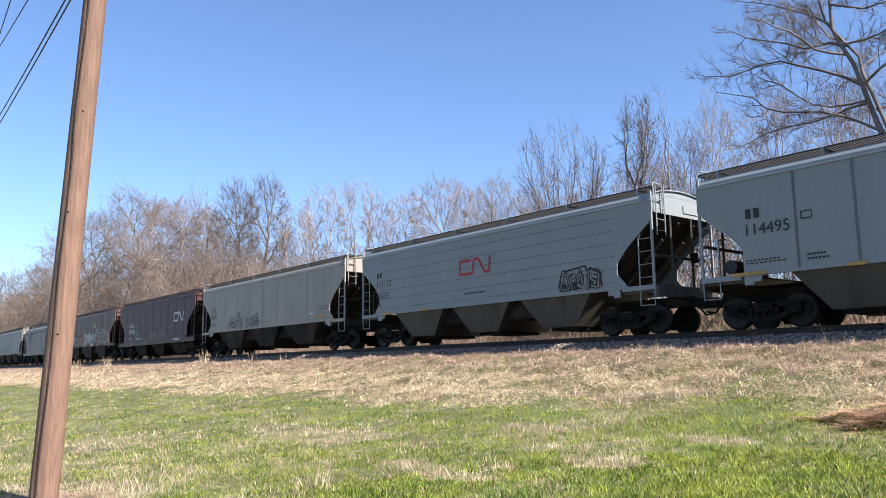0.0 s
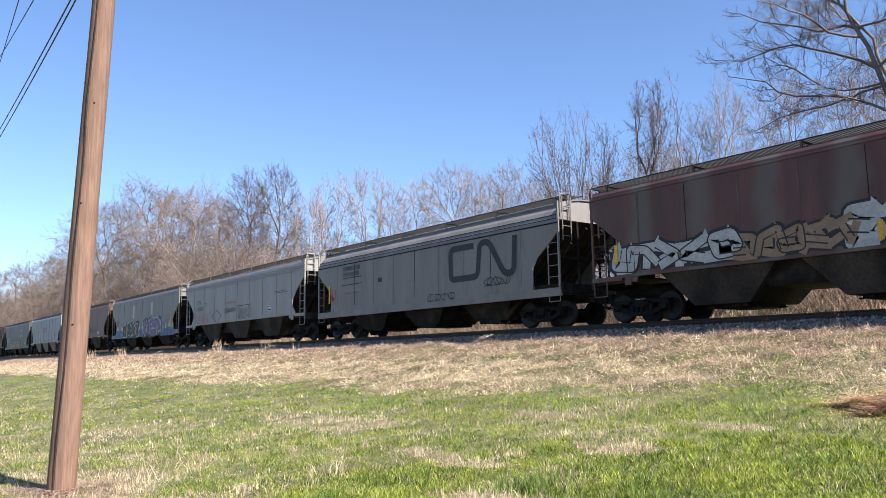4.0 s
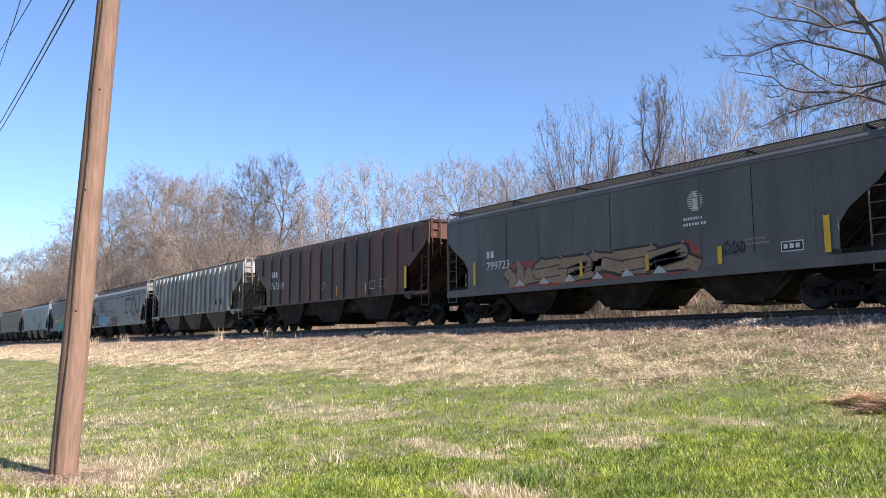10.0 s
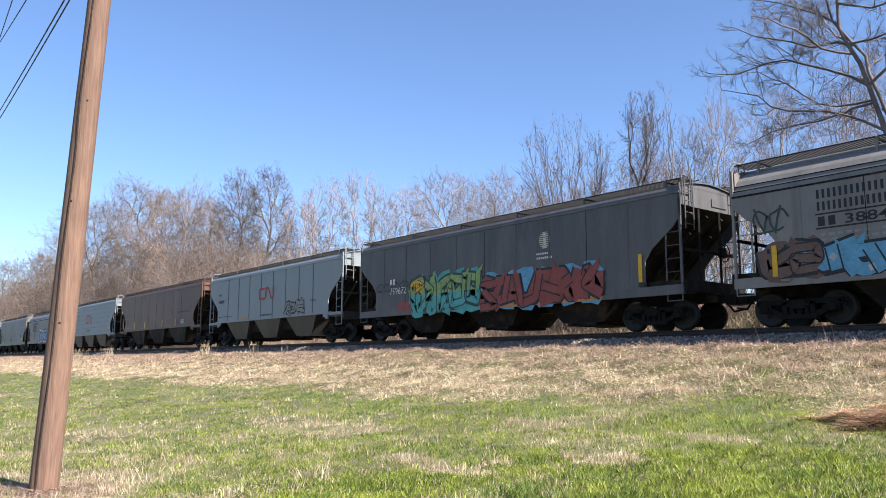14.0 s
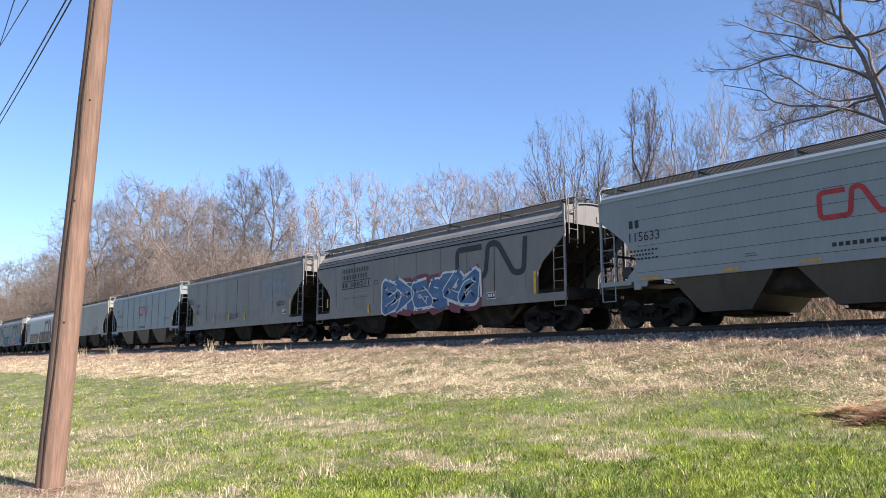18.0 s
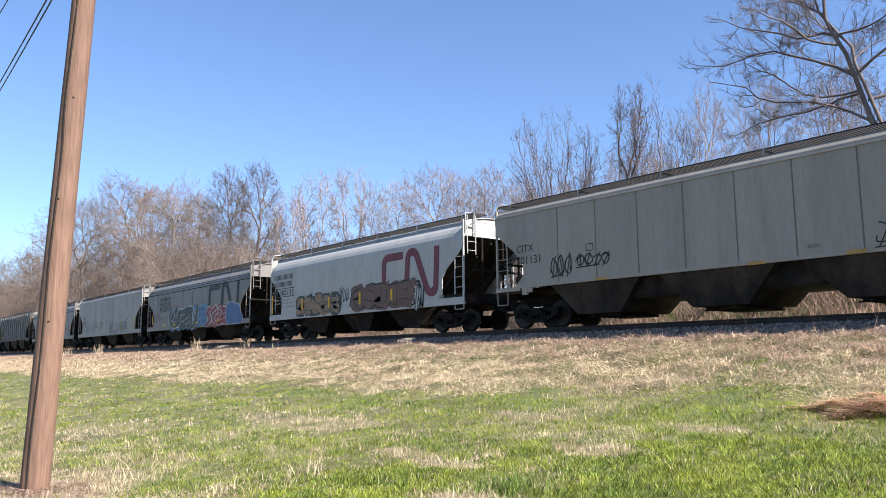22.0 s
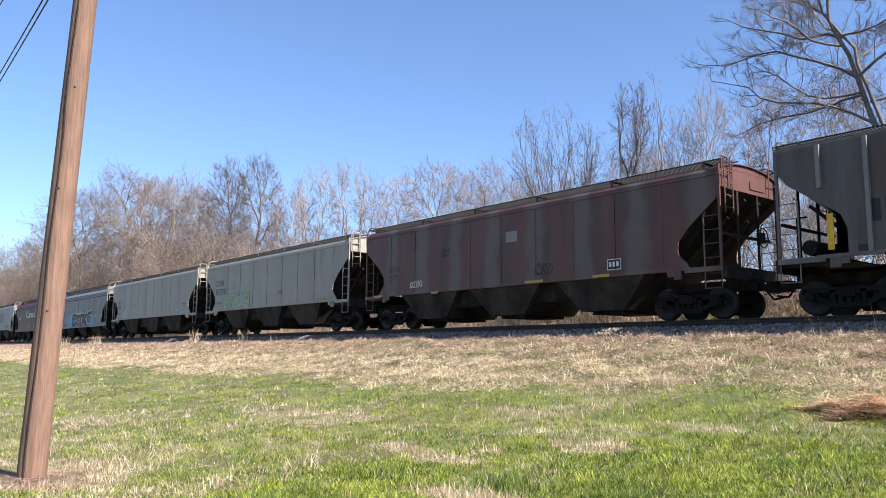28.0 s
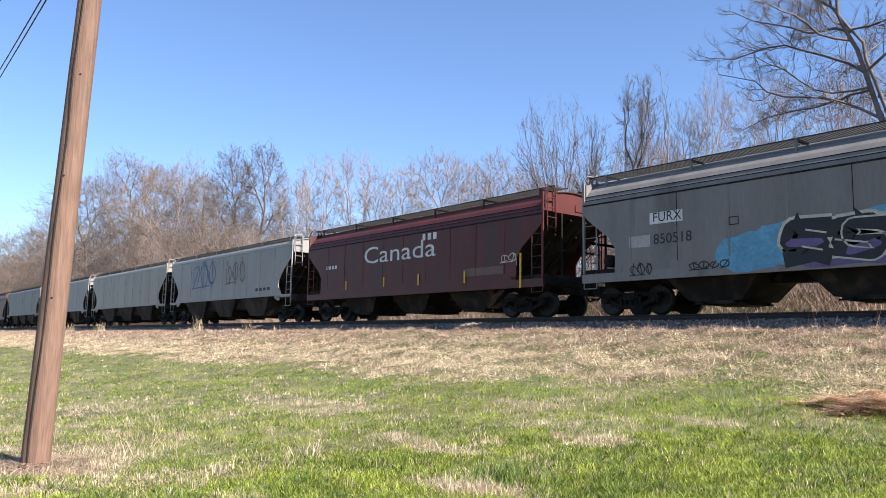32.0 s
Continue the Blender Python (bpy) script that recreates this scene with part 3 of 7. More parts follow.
def limbs_mesh(name, groups, material):
    """One mesh of several groups of limbs, each (limbs, sides)."""
    vs, fs, n = [], [], 0
    for segs, sides in groups:
        if segs:
            v, f = limb_arrays(segs, sides)
            vs.append(v)
            fs.append(f + n)
            n += len(v)
    return soup(name, np.concatenate(vs), np.concatenate(fs), material)


def wood_meshes(segs, last, crown_material, trunk_sides=7):
    """Trunk and crown of a grown tree; limbs of the last level are twigs."""
    return (limbs_mesh("trunk", [([s for s in segs if s[4] == 0], trunk_sides)], M_BARK),
            limbs_mesh("crown", [([s for s in segs if s[4] == 1], 5), ([s for s in segs if 1 < s[4] < last], 3), ([s for s in segs if s[4] == last], 0)], crown_material))


ROUND = dict(steps=(6, 6, 4, 3, 1), wobble=(0.1, 0.16, 0.19, 0.2, 0.2), rise=(0.02, 0.07, 0.05, 0.02, 0.0), kids=(11, 10, 10, 11), bare=(0.3, 0.25, 0.15, 0.05),
             spread=(1.0, 0.72, 0.7, 0.7), ratio=(0.7, 0.46, 0.42, 0.6), thin=(0.27, 0.3, 0.38, 0.7), twig=0.008)
BUSH = dict(steps=(4, 4, 3, 1), wobble=(0.12, 0.18, 0.2, 0.2), rise=(0.05, 0.02, 0.0, 0.0), kids=(8, 7, 6), bare=(0.05, 0.1, 0.05),
            spread=(0.6, 0.7, 0.7), ratio=(0.6, 0.5, 0.6), thin=(0.5, 0.5, 0.6), twig=0.009)


def tree_meshes(seed, height, cfg, stems=1, radius=None, lean=0.05, material=None):
    rng = np.random.default_rng(seed)
    segs = []
    for k in range(stems):
        a = 2 * math.pi * (k + rng.random()) / stems
        tilt = lean if stems == 1 else lean * (0.5 + rng.random())
        d = (math.cos(a) * tilt, math.sin(a) * tilt, 1)
        h = height * (1 if k == 0 else 0.7 + 0.3 * rng.random())
        base = (0.15 * math.cos(a) * (stems > 1), 0.15 * math.sin(a) * (stems > 1), -0.2)
        branching(rng, base, d, h * (0.66 if cfg is ROUND else 0.95), radius or height * 0.014, 0, segs, cfg)
    top = max(s[1].z for s in segs)
    k = height / top
    segs = [(s[0] * k, s[1] * k, s[2], s[3], s[4]) for s in segs]
    return wood_meshes(segs, len(cfg["steps"]) - 1, material or M_TWIG)


def crown_points(rng, n, wide, high, low, shape):
    """Places of the twig tips of a crown: a lobed dome, an egg, a vase or a plume."""
    pts = []
    lobes = [(rng.normal(0, 1, 3), rng.random()) for k in range(9)]
    while len(pts) < n:
        d = rng.standard_normal(3)
        d /= np.linalg.norm(d)
        f = 0.30 + 0.70 * rng.random() ** (0.42 if wide > 5 else 0.33)
        swell = 1.0 + (0.13 if shape == "dome" and wide > 5 else 0.06) * sum(math.cos(2.6 * float(np.dot(d, w)) + 6.3 * ph) for w, ph in lobes) / 2.2
        u = 0.5 + 0.5 * d[2]
        if shape == "vase":
            k = 0.32 + 0.68 * u ** 0.7
        elif shape == "egg":
            k = 1.08 - 0.35 * u
        elif shape == "plume":
            k = 0.55 + 0.5 * u
        else:
            k = 1.0
        z = (low + high) / 2 + d[2] * f * swell * (high - low) / 2
        pts.append((d[0] * wide * k * f * swell, d[1] * wide * k * f * swell, min(z, high * 1.02)))
    pts = np.array(pts)
    pts[:, 2] = low + (pts[:, 2] - low) * (high - 0.3 - low) / (pts[:, 2].max() - low)
    return pts


def grown_tree(seed, wide, material, high=18.0, low=4.0, fork=4.0, shape="dome", tips=360, tip_radius=0.010, power=0.46, twigs=5, stems=1, bend=0.10, reach=0.36, sides=5, upright=0.35, long=0.75):
    """A bare tree: its limbs divide again and again towards the tips of its crown, thinner at each fork, and end in sprays of twigs."""
    rng = np.random.default_rng(seed)
    pts = crown_points(rng, tips, wide, high, low, shape)
    segs, ends = [], []

    def grow(p, way, pick):
        n = len(pick)
        r = tip_radius * n ** power
        c = pts[pick].mean(0)
        run = c - p
        dist = np.linalg.norm(run) + 1e-6
        if n == 1:
            side = rng.normal(0, bend * 0.9, 3) * dist
            m = p + run * 0.5 + side
            segs.append((p, m, r, r * 0.8, 2))
            segs.append((m, c, r * 0.8, r * 0.55, 2))
            ends.append((m, c, r))
            return
        d = run / dist * 0.8 + way * 0.35 + rng.normal(0, bend, 3)
        d /= np.linalg.norm(d)
        step = dist * reach * (0.75 + 0.5 * rng.random())
        q = p + d * step
        r2 = max(tip_radius, r * 0.93)
        m = p + d * step * 0.5 + rng.normal(0, bend * 0.35, 3) * step
        level = 0 if n > tips * 0.6 / stems else 1 if n > 12 else 2
        segs.append((p, m, r, (r + r2) / 2, level))
        segs.append((m, q, (r + r2) / 2, r2, level))
        if n < 5:
            ends.append((p, q, r))
        rel = pts[pick] - q
        rel = rel / (np.linalg.norm(rel, axis=1)[:, None] + 0.4)
        cov = np.cov(rel.T) + np.eye(3) * 1e-6
        axis = np.linalg.eigh(cov)[1][:, 2]
        along = rel @ axis
        order = np.argsort(along)
        cut = min(n - 1, max(1, int(n * (0.24 + 0.52 * rng.random()))))
        grow(q, d, pick[order[:cut]])
        grow(q, d, pick[order[cut:]])

    if stems == 1:
        p = np.array((0.0, 0.0, -0.4))
        r0 = tip_radius * tips ** power * 1.15
        for i in range(4):
            q = p + np.array((rng.normal(0, 0.06), rng.normal(0, 0.06), (fork + 0.4) / 4))
            segs.append((p, q, r0 * (1.1 - 0.05 * i), r0 * (1.05 - 0.05 * i), 0))
            p = q
        grow(p, np.array((0, 0, 1.0)), np.arange(tips))
    else:
        ang = np.arctan2(pts[:, 1], pts[:, 0]) + 0.35 * rng.standard_normal(tips)
        order = np.argsort(ang)
        for k, pick in enumerate(np.array_split(order, stems)):
            c = pts[pick].mean(0)
            base = np.array((0.09 * c[0] + rng.normal(0, 0.12), 0.09 * c[1] + rng.normal(0, 0.12), -0.3))
            grow(base, np.array((0, 0, 1.0)), pick)
    fine = []
    for a, b, r in ends:
        out = (b - a) / (np.linalg.norm(b - a) + 1e-6)
        for k in range(twigs):
            base = a + (b - a) * (0.1 + 0.9 * rng.random())
            way = out + rng.normal(0, 0.55, 3) + np.array((0, 0, upright))
            way /= np.linalg.norm(way)
            ln = long * (0.35 + 0.65 * rng.random())
            mid = base + way * ln * 0.55
            tip = mid + (way + rng.normal(0, 0.3, 3)) * ln * 0.45
            fine.append((base, mid, tip_radius * 0.8, tip_radius * 0.5, 3))
            fine.append((mid, tip, tip_radius * 0.65, 0, 3))
            fine.append((mid, mid + (way + rng.normal(0, 0.7, 3)) * ln * 0.4, tip_radius * 0.6, 0, 3))
    trunk = limbs_mesh("trunk", [([s for s in segs if s[4] == 0], 8)], M_BARK)
    return trunk, limbs_mesh("crown", [([s for s in segs if s[4] == 1], sides), ([s for s in segs if s[4] == 2], 3), (fine, 0)], material)


def plant_tree(meshes, x, y, scale, turn, label, category="tree", group="", name="bare_tree", z=None):
    ob = new(name)
    root = 0.9 if category == "tree" else 0.1
    ob.matrix_basis = pose(x, y, float(ground_z(np.array(x), np.array(y))) - root if z is None else z, 0, 0, turn)
    trunk = part("trunk", meshes[0], ob)
    part("crown", meshes[1], ob)
    for o in ob.children:
        o.scale = scale
    return tagged(ob, label, category, group)


def build_trees():
    rng = np.random.default_rng(11)
    # each kind at 18 m high, with its half width
    broad = [(grown_tree(k, w, M_TWIG_WOOD, low=5.0, fork=3.2, tips=1250, twigs=5, bend=0.13, tip_radius=0.010, power=0.41, long=0.85), w) for k, w in ((1, 6.6), (2, 5.6), (3, 6.0))]
    egg = [(grown_tree(k, w, M_TWIG_WOOD, low=5.5, fork=6.0, shape="egg", tips=850, twigs=5, upright=0.6, tip_radius=0.009, power=0.41), w) for k, w in ((4, 3.6), (5, 3.2))]
    dome = [(grown_tree(k, w, M_TWIG, low=6.0, fork=4.5, tips=850, twigs=5, upright=0.5, tip_radius=0.0085, power=0.41), w) for k, w in ((6, 4.8), (7, 3.6))]
    pale = [(grown_tree(k, w, M_TWIG, low=5.5, fork=4.0, shape="vase", tips=420, twigs=5, upright=0.8, tip_radius=0.0085, power=0.41), w) for k, w in ((8, 3.2), (9, 2.6))]
    feather = [(grown_tree(k, w, M_TWIG, low=6.5, fork=5.0, shape="plume", tips=330, twigs=5, upright=0.8, tip_radius=0.0082, power=0.41), w) for k, w in ((10, 2.4), (12, 2.0))]
    rough = [(grown_tree(k, w, M_TWIG_WOOD, low=3.0, fork=2.5, tips=190, twigs=5, tip_radius=0.014, power=0.4, long=1.1, sides=3), w) for k, w in ((14, 6.2), (15, 4.8), (16, 5.4))]
    rough_pale = [(grown_tree(k, w, M_TWIG, low=3.5, fork=3.0, shape="vase", tips=120, twigs=5, tip_radius=0.0115, power=0.4, long=1.0, sides=3), w) for k, w in ((17, 4.2), (18, 3.4))]
    label = "tall leafless hardwood tree in the wood behind the track"
    # the trees that make the skyline: along, away, height, half width, kind
    for x, y, h, wide, kinds in ((-228.6, 31, 23.2, 8.0, broad), (-189.5, 31, 21.2, 7.0, broad), (-160.8, 31, 19.8, 5.6, broad), (-139.3, 31, 20.7, 5.6, broad),
                                 (-118.0, 31, 23.4, 7.4, broad), (-104.8, 32, 23.8, 7.0, broad), (-90.2, 32, 20.6, 5.8, broad), (-97.5, 35, 21.0, 6.0, broad), (-84.3, 34, 18.2, 3.4, egg),
                                 (-75.6, 33, 19.0, 3.5, egg), (-70.4, 34, 18.8, 3.6, egg), (-67.6, 36, 15.6, 2.6, pale), (-69.4, 40, 18.4, 3.2, pale), (-66.0, 42, 18.7, 3.2, pale),
                                 (-63.2, 43, 17.0, 2.8, pale), (-60.2, 44, 17.0, 3.0, dome), (-56.0, 45, 17.3, 4.0, dome), (-53.0, 46, 16.2, 2.8, dome), (-47.8, 45, 15.7, 2.9, dome),
                                 (-50.4, 47, 14.6, 2.4, pale), (-44.4, 45, 13.6, 2.2, pale), (-41.0, 46, 13.2, 2.2, pale), (-38.1, 45, 13.6, 2.0, pale), (-34.4, 45, 14.0, 2.0, pale), (-31.4, 46, 14.2, 2.0, pale),
                                 (-28.9, 45, 15.4, 1.8, feather), (-27.1, 45, 16.8, 2.0, feather), (-25.6, 46, 15.6, 1.8, feather), (-23.3, 45, 15.8, 2.0, feather), (-21.8, 44, 15.3, 1.9, feather),
                                 (-20.3, 46, 15.9, 2.0, feather), (-18.5, 45, 14.9, 2.0, feather), (-16.6, 44, 14.8, 2.0, feather), (-14.6, 45, 14.6, 2.2, feather), (-12.0, 45, 14.6, 2.2, feather),
                                 (-8.0, 46, 14.8, 3.0, pale), (-3.0, 45, 14.6, 3.0, pale), (3.0, 46, 15.0, 3.6, dome)):
        meshes, w0 = kinds[int(rng.integers(0, len(kinds)))]
        k = h / 18
        plant_tree(meshes, x, y, (wide / w0, wide / w0, k), rng.random() * 360, label, group="trees of the wood")
    # the wood goes on beyond them, lower than the skyline, and far down the line
    for x0, x1, step, y0, tall, kinds in ((-330, -125, 7.0, 34, 18.5, rough), (-330, -112, 8.0, 41, 20.0, rough), (-300, -80, 7.0, 28.5, 13.0, rough), (-112, -62, 3.6, 38, 14.5, rough), (-112, -64, 3.6, 29.5, 10.5, rough),
                                          (-64, 10, 3.6, 50, 12.5, rough_pale), (-62, 12, 3.6, 41, 8.5, rough_pale)):
        x = float(x0)
        while x < x1:
            meshes, w0 = kinds[int(rng.integers(0, len(kinds)))]
            hh = tall * (0.84 + 0.28 * rng.random()) / 18
            plant_tree(meshes, x + rng.normal(0, 1.2), y0 + rng.normal(0, 1.3), (hh, hh, hh), rng.random() * 360, label, group="trees of the wood")
            x += step
    bush = [tree_meshes(k, 6, BUSH, stems=7, radius=0.035, lean=0.45, material=M_TWIG_WOOD) for k in (21, 22, 23)]
    x = -200.0
    while x < 14:
        for row in range(2):
            k = (0.75 + 0.6 * rng.random()) * (1.5 if x < -60 else 1.0)
            plant_tree(bush[int(rng.integers(0, 3))], x + rng.normal(0, 0.8), 29.0 + 3.5 * row + rng.normal(0, 0.8), (k, k, k), rng.random() * 360,
                       "leafless brown scrub at the wood's edge", "shrub", "scrub", "bare_shrub")
        x += 2.2 if x > -80 else 5
    # the tree of many rising stems
    one = (1.0, 1.0, 1.0)
    plant_tree(grown_tree(41, 2.9, M_TWIG_MID, 13.0, 5.0, 0.3, "dome", 300, 0.009, 0.5, 5, 4, 0.07, 0.34, 5, 0.9, 0.8), -28.8, 32, one, 0, "leafless tree with many rising stems")
    plant_tree(grown_tree(42, 1.8, M_TWIG_MID, 11.5, 5.4, 0.3, "vase", 70, 0.0095, 0.42, 5, 4, 0.06, 0.3, 5, 0.7, 0.8), -31.6, 34, one, 80, "leafless tree with several rising stems")
    # the tall tree wrapped in pale vines
    r3 = np.random.default_rng(31)
    trunk, crown = grown_tree(43, 1.3, M_TWIG_MID, 15.7, 9.0, 6.0, "dome", 190, 0.0095, 0.46, 5, 1, 0.12, 0.3, 5, 0.6, 0.6)
    vine_tree = new("bare_tree")
    vine_tree.matrix_basis = pose(-25.0, 34, 0.9)
    trunk.materials[0] = M_TWIG_MID
    part("trunk", trunk, vine_tree)
    part("crown", crown, vine_tree)
    vines = []
    for k in range(3400):
        zz = 14.0 * r3.random() ** 0.9
        a = r3.random() * 6.283
        rr = 0.06 + (0.95 - 0.03 * zz) * r3.random() ** 1.6
        p = Vector((rr * math.cos(a) + 0.15, rr * math.sin(a), zz))
        vines.append((p, p + Vector((r3.normal(0, 0.13), r3.normal(0, 0.13), -0.2 + 0.55 * r3.random())), 0.011, 0.004, 1))
    part("vines", limbs_mesh("vines", [(vines, 0)], M_TWIG), vine_tree, "pale dry vines round the trunk")
    tagged(vine_tree, "tall slim tree wrapped in dry vines behind the track", "tree")
    plant_tree(grown_tree(33, 0.8, M_TWIG_MID, 14.0, 6.0, 5.0, "vase", 16, 0.011, 0.5, 3, 1, 0.08, 0.34, 5, 0.7, 0.6), -23.2, 34, one, 0, "thin bare sapling with few twigs")
    plant_tree(grown_tree(34, 0.8, M_TWIG_MID, 11.0, 5.0, 4.0, "vase", 16, 0.011, 0.5, 3, 2, 0.08, 0.34, 5, 0.7, 0.6), -26.9, 33, one, 0, "thin bare sapling with few twigs")
    # the large tree whose limbs hang over the track: runs of (along, up), thickness at both ends
    r2 = np.random.default_rng(5)
    segs = []
    cfg = dict(steps=(6, 7, 5, 4, 1), rise=(0, 0.03, 0.06, 0.05, 0.0), wobble=(0.05, 0.17, 0.26, 0.34, 0.2), kids=(9, 13, 14, 9), bare=(0.35, 0.1, 0.08, 0.05),
               ratio=(0.42, 0.40, 0.45, 0.5), spread=(0.8, 0.75, 0.75, 0.75), thin=(0.4, 0.34, 0.40, 0.7), twig=0.0085)
    for level, ra, rb, line in ((0, 0.125, 0.1, ((-8.6, 1.2), (-8.9, 4.0), (-9.45, 7.0), (-10.2, 9.4))),
                                (0, 0.085, 0.04, ((-10.2, 9.4), (-10.5, 10.6), (-10.8, 11.8), (-11.2, 12.7), (-11.4, 13.3), (-11.4, 14.4), (-11.7, 16.5), (-11.5, 18.5))),
                                (0, 0.07, 0.035, ((-9.45, 7.4), (-9.9, 9.2), (-10.3, 10.6), (-10.55, 11.4), (-10.6, 12.0), (-11.0, 12.6), (-11.6, 13.6), (-11.9, 15.2))),
                                (1, 0.058, 0.016, ((-10.1, 9.2), (-10.5, 9.5), (-10.9, 9.8), (-11.5, 10.15), (-12.1, 10.4), (-13.3, 10.7), (-13.9, 11.0), (-14.3, 11.5), (-15.7, 12.1))),
                                (1, 0.045, 0.012, ((-11.5, 10.2), (-12.3, 10.1), (-13.0, 10.1), (-13.8, 10.0), (-14.7, 9.6))),
                                (1, 0.05, 0.035, ((-10.4, 10.3), (-11.2, 10.3), (-11.7, 10.2))),
                                (1, 0.06, 0.014, ((-10.6, 10.95), (-11.1, 11.4), (-11.9, 11.9), (-12.8, 12.4), (-13.3, 12.7), (-14.1, 12.8), (-15.3, 12.7), (-16.5, 13.1))),
                                (1, 0.06, 0.015, ((-11.0, 12.5), (-11.5, 12.8), (-12.4, 12.9), (-13.2, 13.4), (-14.6, 14.1), (-15.5, 14.8))),
                                (1, 0.05, 0.014, ((-11.4, 13.4), (-11.9, 13.9), (-12.6, 14.4), (-13.5, 15.0), (-14.7, 15.6))),
                                (1, 0.05, 0.02, ((-11.2, 12.6), (-10.3, 12.5), (-9.8, 12.5), (-8.6, 12.8))), (1, 0.05, 0.02, ((-11.4, 14.2), (-10.2, 13.5), (-9.2, 13.1)))):
        depth = r2.uniform(-0.25, 0.25)
        n = len(line)
        pts = []
        for i, (x, z) in enumerate(line):
            w = i / (n - 1)
            pts.append((Vector((x, 27 + (depth * 5 * w * w if level else 0.0), z)), ra + (rb - ra) * w))
        for a, b in zip(pts, pts[1:]):
            segs.append((a[0], b[0], a[1], b[1], level))
        long = sum((b[0] - a[0]).length for a, b in zip(pts, pts[1:]))
        if level:
            side_limbs(r2, pts, long * 0.9, ra, 1, segs, dict(cfg, kids=(9, int(4 + 2.8 * long), 10, 8)))
    for p, way, ln, ra in [((-11.2, 27, 12.8), (-0.9, 0.8, 0.45), 4.6, 0.05), ((-11.0, 27, 12.2), (-0.7, -0.7, 0.35), 4.4, 0.05), ((-10.6, 27, 11.2), (-0.6, 0.9, 0.25), 4.6, 0.055), ((-10.4, 27, 10.4), (-0.9, -0.5, 0.2), 4.2, 0.045),
                           ((-11.5, 27, 14.6), (-0.9, -0.3, 0.6), 4.4, 0.05), ((-11.6, 27, 15.6), (-0.8, 0.4, 0.7), 4.0, 0.045), ((-11.7, 27, 16.6), (-0.6, -0.2, 0.9), 3.2, 0.04), ((-11.4, 27, 15.0), (0.9, 0.2, 0.5), 4.5, 0.06),
                           ((-10.5, 27, 11.0), (0.9, -0.4, 0.5), 4.5, 0.06), ((-9.6, 27, 8.0), (0.9, 0.3, 0.4), 5.0, 0.08), ((-10.2, 27, 10.0), (0.4, 0.9, 0.4), 4.5, 0.06), ((-9.8, 27, 8.8), (-0.4, 0.9, 0.25), 4.5, 0.05)]:
        branching(r2, p, way, ln, ra, 1, segs, cfg)
    big = new("large_bare_tree")
    trunk, crown = wood_meshes(segs, 4, M_TWIG_DARK, 9)
    trunk.materials[0] = M_TWIG_DARK
    part("trunk", trunk, big)
    part("crown", crown, big)
    tagged(big, "large leafless tree with dark limbs spreading over the track", "tree")


# ---- pole and wires ----
def build_pole():
    foot, head = Vector((-10.827, 2.341, -0.3)), Vector((-10.565, 2.68, 10.5))
    pole = new("utility_pole")
    pole.location = foot
    axis = head - foot
    b = Build()
    rng = random.Random(3)
    rows, n = 22, 16
    for i in range(rows + 1):
        u = i / rows
        r = 0.172 - 0.040 * u
        for j in range(n):
            a = 2 * math.pi * j / n
            k = r * (1 + 0.012 * math.sin(3 * a + 5 * u) + rng.uniform(-0.008, 0.008))
            b.v.append(tuple(axis * u + Vector((k * math.cos(a), k * math.sin(a), 0))))
    b.f += [(i * n + j, i * n + (j + 1) % n, (i + 1) * n + (j + 1) % n, (i + 1) * n + j) for i in range(rows) for j in range(n)] + [tuple(range(rows * n, rows * n + n))]
    part("shaft", b.mesh("shaft", M_POLE, True), pole)
    # the long drying crack on its face
    c = Build()
    face = Vector((0.86, -0.5, 0)).normalized()
    left = Vector((-0.5, -0.86, 0)).normalized()
    track = []
    for i in range(30):
        u = 0.03 + i * 0.9 / 29
        r = (0.172 - 0.040 * u) + 0.001
        ang = math.radians(14 + 3 * math.sin(i * 0.9) + (4 if i in (14, 15) else 0))
        p = axis * u + (face * math.cos(ang) + left * math.sin(ang)) * r
        track.append(p)
    c.tube(track, 0.012, 4)
    part("drying_crack", c.mesh("crack", M_CRACK), pole, "dark crack along the pole")
    for u, a in ((0.49, -0.25), (0.365, 0.1), (0.30, 0.3), (0.22, -0.1)):
        r = 0.172 - 0.040 * u
        p = axis * u + (face * math.cos(a) + left * math.sin(a)) * (r - 0.003)
        k = Build().rod(p, p + face * 0.008, 0.016, 8, 0.01)
        part("knot", k.mesh("knot", M_CRACK), pole)
    tagged(pole, "weathered brown wooden utility pole standing in the lawn", "utility pole")


def build_wires():
    for k, (a, c) in enumerate([((-1.1202, 0.1430, 0.2767), (-1.0448, 0.2064, 0.4447)), ((-1.1192, 0.1423, 0.2868), (-1.0488, 0.2012, 0.4447)),
                                ((-1.1099, 0.1354, 0.3797), (-1.0788, 0.1624, 0.4448)), ((-1.1119, 0.1369, 0.3594), (-1.0868, 0.1520, 0.4449))]):
        # each wire runs from the pole's head to a far pole down the line
        near = Vector(c) * (11.5 if k < 2 else 12.5) + Vector(EYE)
        far = Vector(a) * (24.0 if k < 2 else 22.0) + Vector(EYE)
        way = far - near
        b = Build()
        pts = []
        for i in range(33):
            u = -0.6 + i * 3.2 / 32
            p = near + way * u
            p.z += 0.16 * (u * (u - 1.0)) * (1 if k < 2 else 0.5)
            pts.append(p)
        b.tube(pts, 0.011 if k < 2 else 0.008)
        tagged(new("power_line", b.mesh("power_line", M_WIRE)), "black overhead cable strung from the wooden pole", "cable")


